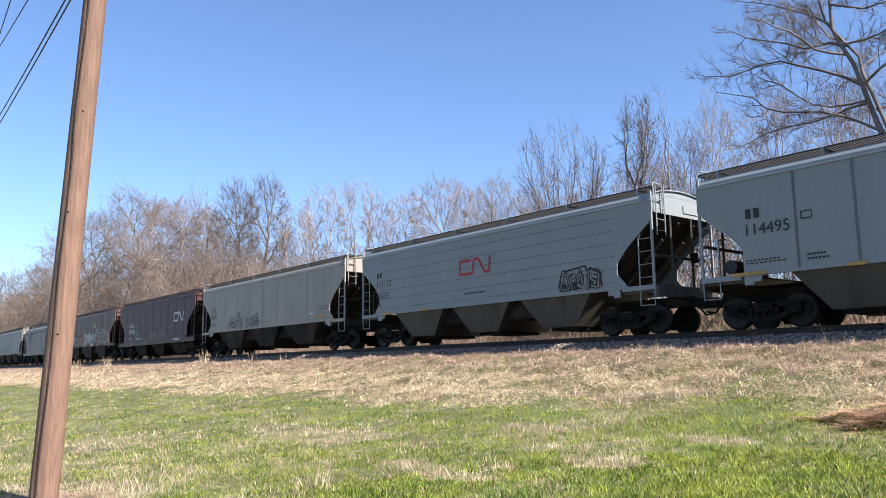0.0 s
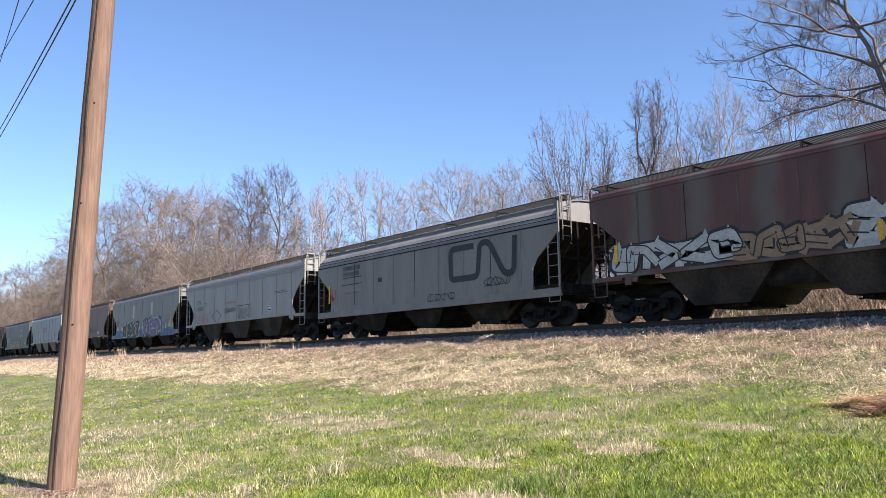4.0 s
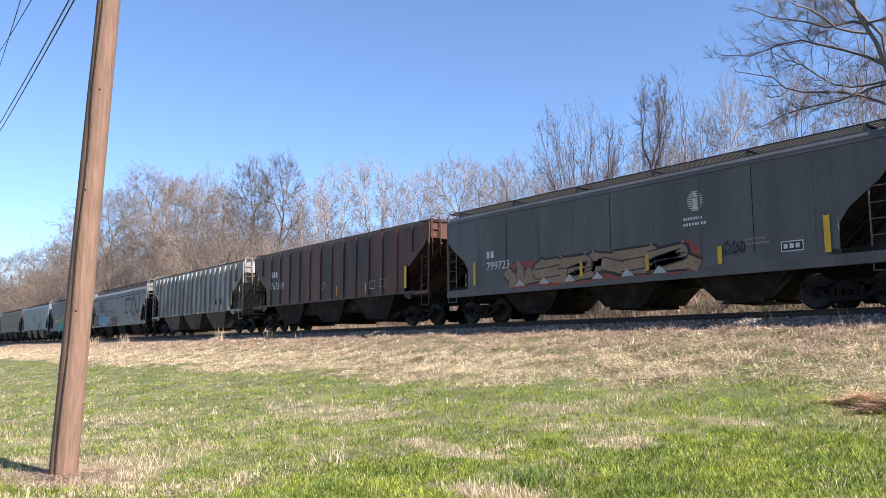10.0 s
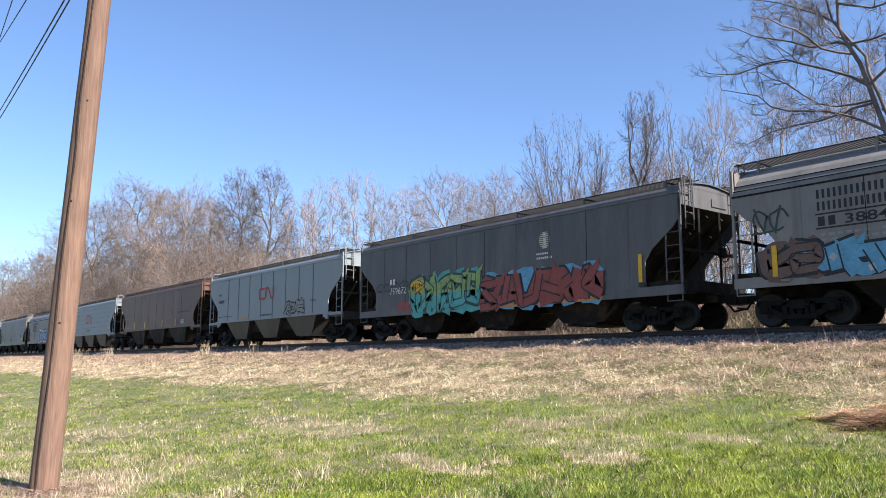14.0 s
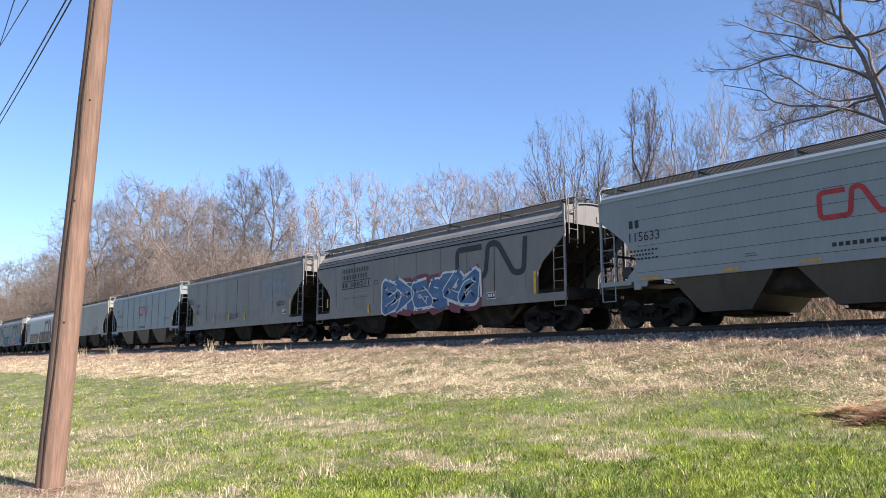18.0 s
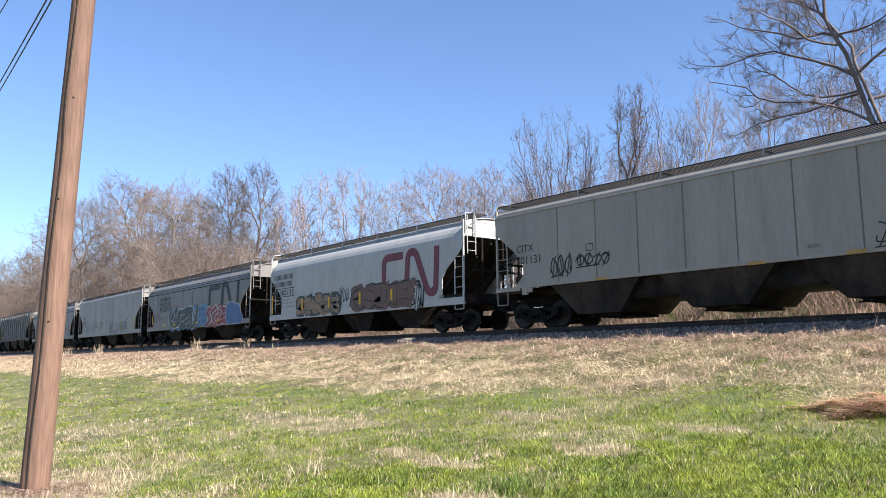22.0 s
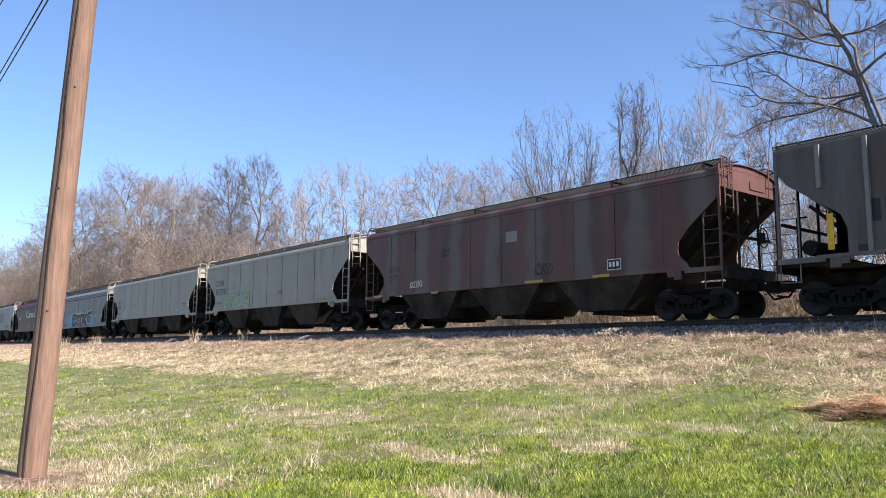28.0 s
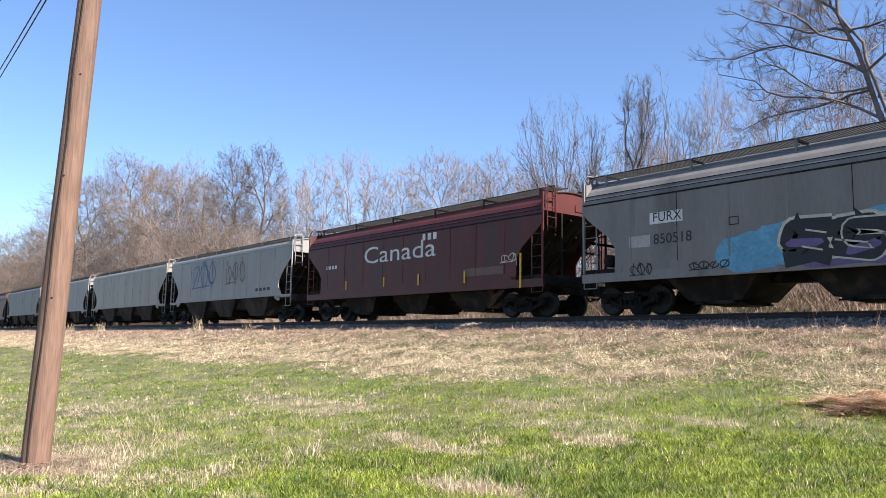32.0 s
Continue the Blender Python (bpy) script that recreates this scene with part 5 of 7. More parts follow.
def hopper(kind, L, coat, label, name="hopper_car", tall=True, high=0.0, ribs=0, bays=3, bay_coat=None, walk_coat=None, rib_coat=None, post=0.06, plain=False, mould=False):
    """A covered hopper car; its own x points the way the train runs, and its origin lies on the rails."""
    car = tagged(new(name), label, "hopper car", "cars of the freight train")
    # default bay coats are darker than the sides, underside shade in their colour
    bay_coat = bay_coat or (M_GRIME_SHADED if kind in ("curved", "chord", "ribbed") else M_BAY)
    turn = pose(0, 0, 0, 0, 0, 180)
    inset, high = (0.3, high + 0.09) if kind == "curved" else (0.0, high)
    for s in BOTH:
        part("side_sheet", stored(("side_sheet", kind, L, s), coat, lambda: make_side(kind, L, s)), car)
        if kind == "ribbed":
            part("eave", stored(("eave", kind, L, s), coat, lambda: make_eave(kind, L, s)), car)
        part("side_sill", stored(("side_sill", kind, L, s), coat, lambda: make_sill(kind, L, s)), car)
        part("running_board", stored(("running_board", L, s, high, inset), walk_coat or M_GRATE, lambda: make_walk(L, s, high, inset)), car, "grated steel running board")
        for k in range(6):
            part("bracket", stored(("bracket", s, high, inset), coat, lambda: make_bracket(s, high, inset)), car, "", pose(-L / 2 + 0.6 + (L - 1.2) * k / 5, 0, 0))
    part("roof", stored(("roof", kind, L), coat, lambda: make_roof(kind, L)), car)
    for m in (None, turn):
        part("end_wall", stored(("end_wall", kind, L), coat, lambda: make_end(kind, L)), car, "", m)
        # slope sheets are coated darker, with the end recess's shade painted in
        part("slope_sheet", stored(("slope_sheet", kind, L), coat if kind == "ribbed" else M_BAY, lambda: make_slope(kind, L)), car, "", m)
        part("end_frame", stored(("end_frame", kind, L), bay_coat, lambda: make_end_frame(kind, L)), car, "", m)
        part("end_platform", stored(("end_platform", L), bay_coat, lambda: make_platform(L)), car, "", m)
        part("coupler", stored(("coupler", L), M_TRUCK, lambda: make_coupler(L)), car, "dark steel coupler with brake hose", m)
        part("end_ladder", stored(("end_ladder", L), coat, lambda: make_end_ladder(L, -1.45)), car, "", m)
        for s in BOTH:
            part("side_ladder", stored(("side_ladder", L, s, tall), coat, lambda: make_ladder(L, s, tall)), car, "", m)
            part("corner_rail", stored(("corner_rail", L, s), coat, lambda: make_corner_rail(L, s)), car, "", m)
    part("centre_sill", stored(("centre_sill", L), M_GRIME_SHADED, lambda: make_centre_sill(L)), car)
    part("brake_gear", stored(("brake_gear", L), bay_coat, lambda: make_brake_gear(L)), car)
    part("brake_wheel", stored(("brake_wheel", L), M_GRIME_SHADED, lambda: make_brake_wheel(L)), car)
    span = L - 4.5
    for k in range(bays):
        half = span / bays / 2
        y0, low = (1.35, 1.0) if kind in ("curved", "chord") else (1.57, 1.3)
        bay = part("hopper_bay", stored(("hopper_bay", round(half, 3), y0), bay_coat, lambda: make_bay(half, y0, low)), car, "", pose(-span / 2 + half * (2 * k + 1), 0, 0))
        if k:
            part("cross_ridge", stored(("cross_ridge", round(half, 3), kind in ("curved", "chord")), M_GRIME_SHADED, lambda: make_ridge(half * 0.36, 1.1) if kind in ("curved", "chord") else make_ridge(half * 0.8, 0.74)), car, "", pose(-span / 2 + half * 2 * k, 0, 0))
        part("gate", stored("gate", M_GRIME_SHADED, make_gate), bay, "grimy discharge gate")
    if ribs:
        z0, z1 = SILL, 4.2 if kind == "ribbed" else 3.98
        a, c = (1.7, L / 2) if kind == "ribbed" else (0.4, L / 2)
        for s in BOTH:
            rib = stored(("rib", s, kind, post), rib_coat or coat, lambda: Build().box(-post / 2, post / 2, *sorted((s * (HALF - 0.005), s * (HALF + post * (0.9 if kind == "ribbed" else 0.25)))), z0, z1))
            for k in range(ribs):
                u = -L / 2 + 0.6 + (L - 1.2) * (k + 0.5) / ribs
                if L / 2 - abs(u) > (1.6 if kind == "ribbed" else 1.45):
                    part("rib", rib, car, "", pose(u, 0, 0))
                elif kind == "ribbed":
                    part("rib", stored(("short_rib", s, post), rib_coat or coat, lambda: Build().box(-post / 2, post / 2, *sorted((s * (HALF - 0.005), s * (HALF + post * 0.9))), 3.1, z1)), car, "", pose(u, 0, 0))
    if kind in ("smooth", "curved", "chord") and not ribs and not plain:
        grey = coat.name in (P_GREY.name, P_TAN_GREY.name)
        low, tops = (1.46, 3.9) if kind == "smooth" else (1.5, 3.9) if kind == "chord" else (1.5, 3.48)
        for s in BOTH:
            joint, dark = [stored(("sheet_joint", s, kind, half), m, lambda: Build().box(-half, half, *sorted((s * (HALF - 0.004), s * (HALF + 0.009))), low, tops)) for half, m in ((0.028, coat), (0.007, P_RIB if grey else M_GRIME_SHADED))]
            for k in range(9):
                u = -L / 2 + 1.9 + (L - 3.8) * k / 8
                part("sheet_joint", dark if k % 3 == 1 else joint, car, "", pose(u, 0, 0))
    if kind == "seamed":
        for s in BOTH:
            seam = stored(("seam", L, s), M_GRIME_SHADED, lambda: Build().box(-L / 2 + 1.45, L / 2 - 1.45, *sorted((s * (HALF - 0.004), s * (HALF + 0.006))), 0, 0.008))
            for z in (1.62, 2.02, 2.42, 2.82, 3.22, 3.62):
                part("seam", seam, car, "dark horizontal weld seam", pose(0, 0, z))
    if kind in ("smooth", "seamed", "panelled", "chord"):
        for s in BOTH:
            for z in ((3.72, 3.84, 3.96) if mould else (3.98,)):
                part("moulding", stored(("moulding", L, s, z), coat, lambda: Build().box(-L / 2 + 0.02, L / 2 - 0.02, *sorted((s * (HALF - 0.02), s * (HALF + 0.035))), z - 0.03, z + 0.03,
                                        (-L / 2 + 0.02, L / 2 - 0.02, *sorted((s * (HALF - 0.02), s * (HALF + 0.015)))))), car)
    if kind == "curved" and not plain:
        for s in BOTH:
            for z, t in ((3.5, 0.022), (3.66, 0.011), (3.8, 0.011)):
                y = side_y(kind, z)
                part("stiffener", stored(("stiffener", L, s, z), M_GRIME_SHADED, lambda: Build().box(-L / 2 + 0.05, L / 2 - 0.05, *sorted((s * (y - 0.02), s * (y + 0.016))), z - t, z + t)), car, "dark line of a roof stiffener")
    for s in BOTH:
        add_truck(car, s * (L / 2 - 1.45))
    return car


G = dict
CARS = [
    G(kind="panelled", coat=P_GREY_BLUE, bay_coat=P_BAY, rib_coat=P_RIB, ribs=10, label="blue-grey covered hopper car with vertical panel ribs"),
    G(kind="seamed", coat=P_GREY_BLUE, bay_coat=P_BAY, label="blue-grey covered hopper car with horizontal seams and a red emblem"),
    G(kind="smooth", coat=P_TAN_GREY, label="pale warm-grey covered hopper car with black scrawled graffiti"),
    G(kind="chord", coat=P_MAROON, label="dark maroon covered hopper car with white lettering"),
    G(kind="smooth", coat=P_RUST_BANDS, label="rusty brown covered hopper car covered in pale graffiti"),
    G(kind="curved", coat=P_MID_GREY, label="grey covered hopper car with a large black emblem"),
    G(kind="smooth", coat=P_GREY, rib_coat=P_JOINT, post=0.034, ribs=9, high=0.07, mould=True, label="light grey covered hopper car with outline graffiti"),
    G(kind="chord", coat=P_MID_GREY, label="grey covered hopper car with dark block graffiti"),
    G(kind="smooth", coat=P_BROWN, label="brown covered hopper car with silver graffiti and yellow reflectors"),
    G(kind="panelled", coat=P_GREY_BLUE, bay_coat=P_BAY, rib_coat=P_RIB, ribs=10, label="blue-grey covered hopper car with panel ribs and a red emblem"),
    G(kind="chord", coat=P_DARK_GREY, label="dark grey covered hopper car with orange graffiti"),
    G(kind="ribbed", coat=P_RUST, ribs=14, label="rusted brown ribbed covered hopper car with white letters"),
    G(kind="ribbed", coat=P_RIBBED, ribs=19, post=0.13, bay_coat=M_BAY_TAN, label="weathered light grey covered hopper car with heavy outside posts"),
    G(kind="curved", coat=P_MID_GREY, label="grey covered hopper car with a large black emblem and animal-like graffiti"),
    G(kind="chord", coat=P_DARK_GREY, label="dark grey covered hopper car with turquoise and red graffiti"),
    G(kind="panelled", coat=P_GREY_BLUE, bay_coat=P_BAY, rib_coat=P_RIB, ribs=10, label="blue-grey covered hopper car with a red emblem and a black scrawl"),
    G(kind="smooth", coat=P_BROWN, label="plain rusty brown covered hopper car with yellow stripes"),
    G(kind="seamed", coat=P_GREY_BLUE, bay_coat=P_BAY, label="blue-grey covered hopper car with horizontal seams and a red emblem"),
    G(kind="curved", coat=P_MID_GREY, label="grey covered hopper car with blue and red graffiti"),
    G(kind="chord", coat=P_MID_GREY, label="grey covered hopper car with faded pale graffiti along its sill"),
    G(kind="panelled", coat=P_GREY_BLUE, bay_coat=P_BAY, rib_coat=P_RIB, ribs=10, label="blue-grey covered hopper car with panel ribs and a red emblem"),
    G(kind="smooth", coat=P_TAN_GREY, rib_coat=P_JOINT, post=0.034, ribs=10, label="pale warm-grey covered hopper car with small black tags"),
    G(kind="curved", coat=P_PALE, plain=True, label="light grey rounded hopper car with a large maroon emblem"),
    G(kind="curved", coat=P_MID_GREY, label="grey covered hopper car with red, blue and dark graffiti"),
    G(kind="chord", coat=P_GREY, label="light grey covered hopper car with thin outline graffiti"),
    G(kind="curved", coat=P_MID_GREY, label="grey covered hopper car with pale block-letter graffiti"),
    G(kind="ribbed", coat=P_RIBBED_DARK, rib_coat=P_MID_GREY, ribs=14, post=0.1, label="streaked dark grey ribbed covered hopper car with paler posts"),
    G(kind="smooth", coat=P_RUST_BANDS, label="rust-stained brown covered hopper car"),
    G(kind="smooth", coat=P_TAN_GREY, rib_coat=P_JOINT, post=0.034, ribs=9, label="pale grey covered hopper car with a green-edged tag"),
    G(kind="smooth", coat=P_TAN_GREY, rib_coat=P_JOINT, post=0.034, ribs=10, label="plain pale warm-grey covered hopper car"),
    G(kind="curved", coat=P_MID_GREY, label="grey covered hopper car with black, violet and blue graffiti"),
    G(kind="curved", coat=P_RED, label="weathered red covered hopper car with a white country name"),
    G(kind="smooth", coat=P_GREY, label="pale grey covered hopper car with blue and brown tags"),
    G(kind="smooth", coat=P_TAN_GREY, rib_coat=P_JOINT, post=0.034, ribs=9, label="plain pale grey covered hopper car"),
    G(kind="smooth", coat=P_GREY, label="plain pale grey covered hopper car"),
    G(kind="smooth", coat=P_MID_GREY, label="plain grey covered hopper car"),
    G(kind="curved", coat=P_BROWN, label="plain brown covered hopper car"),
]

# ---- paint marks on the cars ----
def ink(name, base, rough=0.6):
    return mat(name, base, tuple(c * 0.8 for c in base), rough=rough, big=2.5, fine=12, bump=0.03, mix=0.4)


INK = dict(black=ink("black_paint", (0.016, 0.017, 0.02)), white=ink("white_paint", (0.6, 0.6, 0.58)), red=ink("red_paint", (0.36, 0.028, 0.032)), maroon=ink("maroon_paint", (0.15, 0.03, 0.045)),
           yellow=ink("yellow_paint", (0.62, 0.36, 0.02)), orange=ink("orange_paint", (0.48, 0.2, 0.06)), amber=ink("amber_tape", (0.42, 0.25, 0.07)), silver=ink("silver_paint", (0.40, 0.40, 0.38)),
           cream=ink("cream_paint", (0.5, 0.47, 0.38)), teal=ink("teal_paint", (0.06, 0.33, 0.3)), sky=ink("light_blue_paint", (0.10, 0.30, 0.44)), blue=ink("blue_paint", (0.05, 0.12, 0.25)),
           purple=ink("purple_paint", (0.12, 0.085, 0.2)), green=ink("green_paint", (0.22, 0.34, 0.10)), pink=ink("pink_paint", (0.38, 0.12, 0.14)), brown=ink("brown_paint", (0.13, 0.075, 0.055)),
           grey=ink("patch_grey", (0.17, 0.18, 0.195)), pale=ink("pale_patch", (0.36, 0.36, 0.34)), dark=ink("dark_green_paint", (0.03, 0.05, 0.045)), faint=ink("faded_outline", (0.23, 0.215, 0.205)), umber=ink("umber_paint", (0.25, 0.165, 0.10)), rose=ink("brick_red_paint", (0.25, 0.05, 0.036)), dim=ink("slate_blue_paint", (0.075, 0.16, 0.28)), crimson=ink("crimson_paint", (0.24, 0.04, 0.05)))
KIND = {}


def flat_mark(car, name, polys, colour, lift=0.008, label="", step=0.0, parent=None):
    """Lays flat shapes, given along and up the car, on its near side."""
    kind = KIND[car.name]
    lift += 0.012 if kind == "panelled" else 0.0
    b = Build()
    for k, (pts, faces) in enumerate(polys):
        b.add([(u, -side_y(kind, z) - lift - step * k, z) for u, z in pts], faces)
    return part(name, b.mesh(name, INK[colour]), parent or car, label)


def quad(u0, u1, z0, z1):
    return [(u0, z0), (u1, z0), (u1, z1), (u0, z1)], [(0, 1, 2, 3)]


def stroke(path, width):
    """A bar of even width along a path, with mitred corners."""
    p = [Vector(path[0])]
    for a in path[1:]:
        if (Vector(a) - p[-1]).length > 1e-3:
            p.append(Vector(a))
    left, right = [], []
    for i, q in enumerate(p):
        a = (q - p[i - 1]).normalized() if i else None
        c = (p[i + 1] - q).normalized() if i + 1 < len(p) else None
        d = a if c is None else c if a is None else (a + c)
        if d.length < 1e-3:
            d = c or a
        d = d.normalized()
        n = Vector((-d.y, d.x))
        k = 1.0 if a is None or c is None else min(1.8, 1 / max(0.35, math.sqrt(max(0.0, (1 + a.dot(c)) / 2))))
        w = width / 2 * k
        left.append(tuple(q + n * w))
        right.append(tuple(q - n * w))
    m = len(p)
    return left + right, [(m + i, m + i + 1, i + 1, i) for i in range(m - 1)]


def rounded(path, r, n=4):
    """The path with its inner corners rounded."""
    out = [path[0]]
    for a, b, c in zip(path, path[1:], path[2:]):
        a, b, c = Vector(a), Vector(b), Vector(c)
        k = min(r, (a - b).length / 2, (c - b).length / 2)
        p, q = b + (a - b).normalized() * k, b + (c - b).normalized() * k
        for i in range(n + 1):
            u = i / n
            out.append(tuple(p * (1 - u) ** 2 + b * 2 * u * (1 - u) + q * u * u))
    return out + [path[-1]]


def emblem(car, u0, u1, z0, z1, colour):
    """The bent-bar emblem: one endless bar of even width."""
    w, h = u1 - u0, z1 - z0
    t = h * 0.17
    pts = [(0.40, 0.92), (0.04, 0.92), (0.04, 0.08), (0.45, 0.08), (0.49, 0.96), (0.62, 0.96), (0.83, 0.06), (0.955, 0.06), (0.98, 1.0)]
    path = rounded([(u0 + a * w, z0 + b * h) for a, b in pts], h * 0.17)
    flat_mark(car, "emblem", [stroke(path, t)], colour, 0.011)


TEXT = {}


def word(car, text, u, z, h, colour, width=None, bold=0.0, rise=0.0):
    """Painted characters, starting at u, standing on z, h high."""
    kind = KIND[car.name]
    key = (text, bold)
    if key not in TEXT:
        cu = bpy.data.curves.new("lettering", "FONT")
        cu.body, cu.size, cu.resolution_u, cu.offset = text, 1.4, 3, bold
        ob = bpy.data.objects.new("lettering", cu)
        scene.collection.objects.link(ob)
        bpy.context.view_layer.update()
        me = bpy.data.meshes.new_from_object(ob.evaluated_get(bpy.context.evaluated_depsgraph_get()))
        TEXT[key] = ([tuple(v.co) for v in me.vertices], [tuple(p.vertices) for p in me.polygons])
        bpy.data.objects.remove(ob)
    vs, fs = TEXT[key]
    x0, x1 = min(v[0] for v in vs), max(v[0] for v in vs)
    y1 = max(v[1] for v in vs)
    k = h / y1
    kx = k if width is None else width / (x1 - x0)
    lift = rise + (0.022 if kind == "panelled" else 0.01)
    b = Build().add([(u + (x - x0) * kx, -side_y(kind, z + y * k) - lift, z + y * k) for x, y, _ in vs], fs)
    part("lettering", b.mesh("lettering", INK[colour]), car)


def bars(car, u0, u1, z0, z1, n, colour, name="lettering_line"):
    """Lettering that cannot be read: one bar for each character."""
    w = (u1 - u0) / n
    flat_mark(car, name, [quad(u0 + w * k, u0 + w * (k + 0.66), z0, z1) for k in range(n)], colour)


def rows_of_bars(car, u0, u1, z0, z1, rows, n, colour):
    h = (z1 - z0) / rows
    for k in range(rows):
        bars(car, u0, u1 - (0.15 * (u1 - u0) if k % 2 else 0), z0 + h * (k + 0.25), z0 + h * (k + 0.7), n, colour)


def stripe(car, u, z0, z1, w=0.09, colour="yellow"):
    flat_mark(car, "reflector", [quad(u - w / 2, u + w / 2, z0, z1)], colour, 0.036)


def dash(car, u0, u1, z, colour="yellow", h=0.09):
    flat_mark(car, "reflector", [quad(u0, u1, z - h / 2, z + h / 2)], colour, 0.04)


def patch(car, u0, u1, z0, z1, colour):
    flat_mark(car, "paint_patch", [quad(u0, u1, z0 + (z1 - z0) * k / 4, z0 + (z1 - z0) * (k + 1) / 4) for k in range(4)], colour, 0.006)


def ring_box(car, u0, u1, z0, z1, colour, t=0.025):
    flat_mark(car, "stencil_frame", [quad(u0, u1, z0, z0 + t), quad(u0, u1, z1 - t, z1), quad(u0, u0 + t, z0 + t, z1 - t), quad(u1 - t, u1, z0 + t, z1 - t)], colour, 0.009)


def stencil(car, u0, u1, z0, z1):
    patch(car, u0, u1, z0, z1, "black")
    ring_box(car, u0, u1, z0, z1, "white")
    bars(car, u0 + (u1 - u0) * 0.12, u1 - (u1 - u0) * 0.08, z0 + (z1 - z0) * 0.3, z0 + (z1 - z0) * 0.75, 3, "white", "stencil_bars")


def jagged(rng, cu, cz, w, h, spiky):
    """The ragged outline of one fat letter."""
    ring = []
    m = 15
    for i in range(m):
        a = 2 * math.pi * (i + rng.uniform(-0.25, 0.25)) / m
        r = rng.uniform(0.8, 1.08) * (1 + spiky * (0.45 if i % 3 == 0 else -0.12) * (1 if math.sin(a) > -0.3 else 0.4))
        ring.append((cu + math.copysign(abs(math.cos(a)) ** 0.7, math.cos(a)) * w * 0.56 * r, cz + math.copysign(abs(math.sin(a)) ** 0.7, math.sin(a)) * h * 0.47 * r))
    return ring


def fan(ring, cu, cz, k=1.0):
    m = len(ring)
    return [(cu, cz)] + [(cu + (p[0] - cu) * k, cz + (p[1] - cz) * k) for p in ring], [(0, 1 + i, 1 + (i + 1) % m) for i in range(m)]


# bent and forked middle lines from which the wild, unreadable letter masses are made
GLYPHS = [[[(0, 0), (0.1, 1), (0.75, 0.05), (0.95, 1)]], [[(0.95, 0.9), (0.1, 1), (0.05, 0.1), (0.9, 0), (0.95, 0.45), (0.5, 0.5)]], [[(0, 0), (0.5, 1), (1, 0)], [(0.25, 0.35), (0.8, 0.3)]],
          [[(0, 1), (0.05, 0)], [(0.95, 1), (0.1, 0.45), (1, 0)]], [[(1, 1), (0.05, 0.9), (0.1, 0.05), (1, 0)], [(0.1, 0.5), (0.8, 0.55)]], [[(0.95, 0.95), (0.2, 1), (0.1, 0.6), (0.9, 0.4), (0.85, 0.05), (0, 0)]],
          [[(0, 0.9), (1, 1)], [(0.5, 0.95), (0.6, 0)]], [[(0, 1), (0.1, 0.05), (0.85, 0), (1, 0.95)]], [[(0, 0), (0.05, 1), (0.9, 0.85), (0.75, 0.45), (0.1, 0.5)], [(0.4, 0.5), (1, 0)]]]


def fat_letter(rng, cu, cz, w, h, wild=0.2):
    """The middle lines of one letter mass: a twisted, slanted and half the time turned-round form."""
    lean, flip, over = rng.uniform(-0.25, 0.35), rng.random() < 0.5, rng.random() < 0.25
    out = []
    for line in rng.choice(GLYPHS):
        pts = []
        for a, b in line:
            a, b = (1 - a if flip else a) + rng.uniform(-wild, wild), (1 - b if over else b) + rng.uniform(-wild, wild)
            pts.append((cu + w * (a - 0.5 + lean * (b - 0.5) * 0.5), cz + h * (b - 0.5)))
        out.append(pts)
    return out


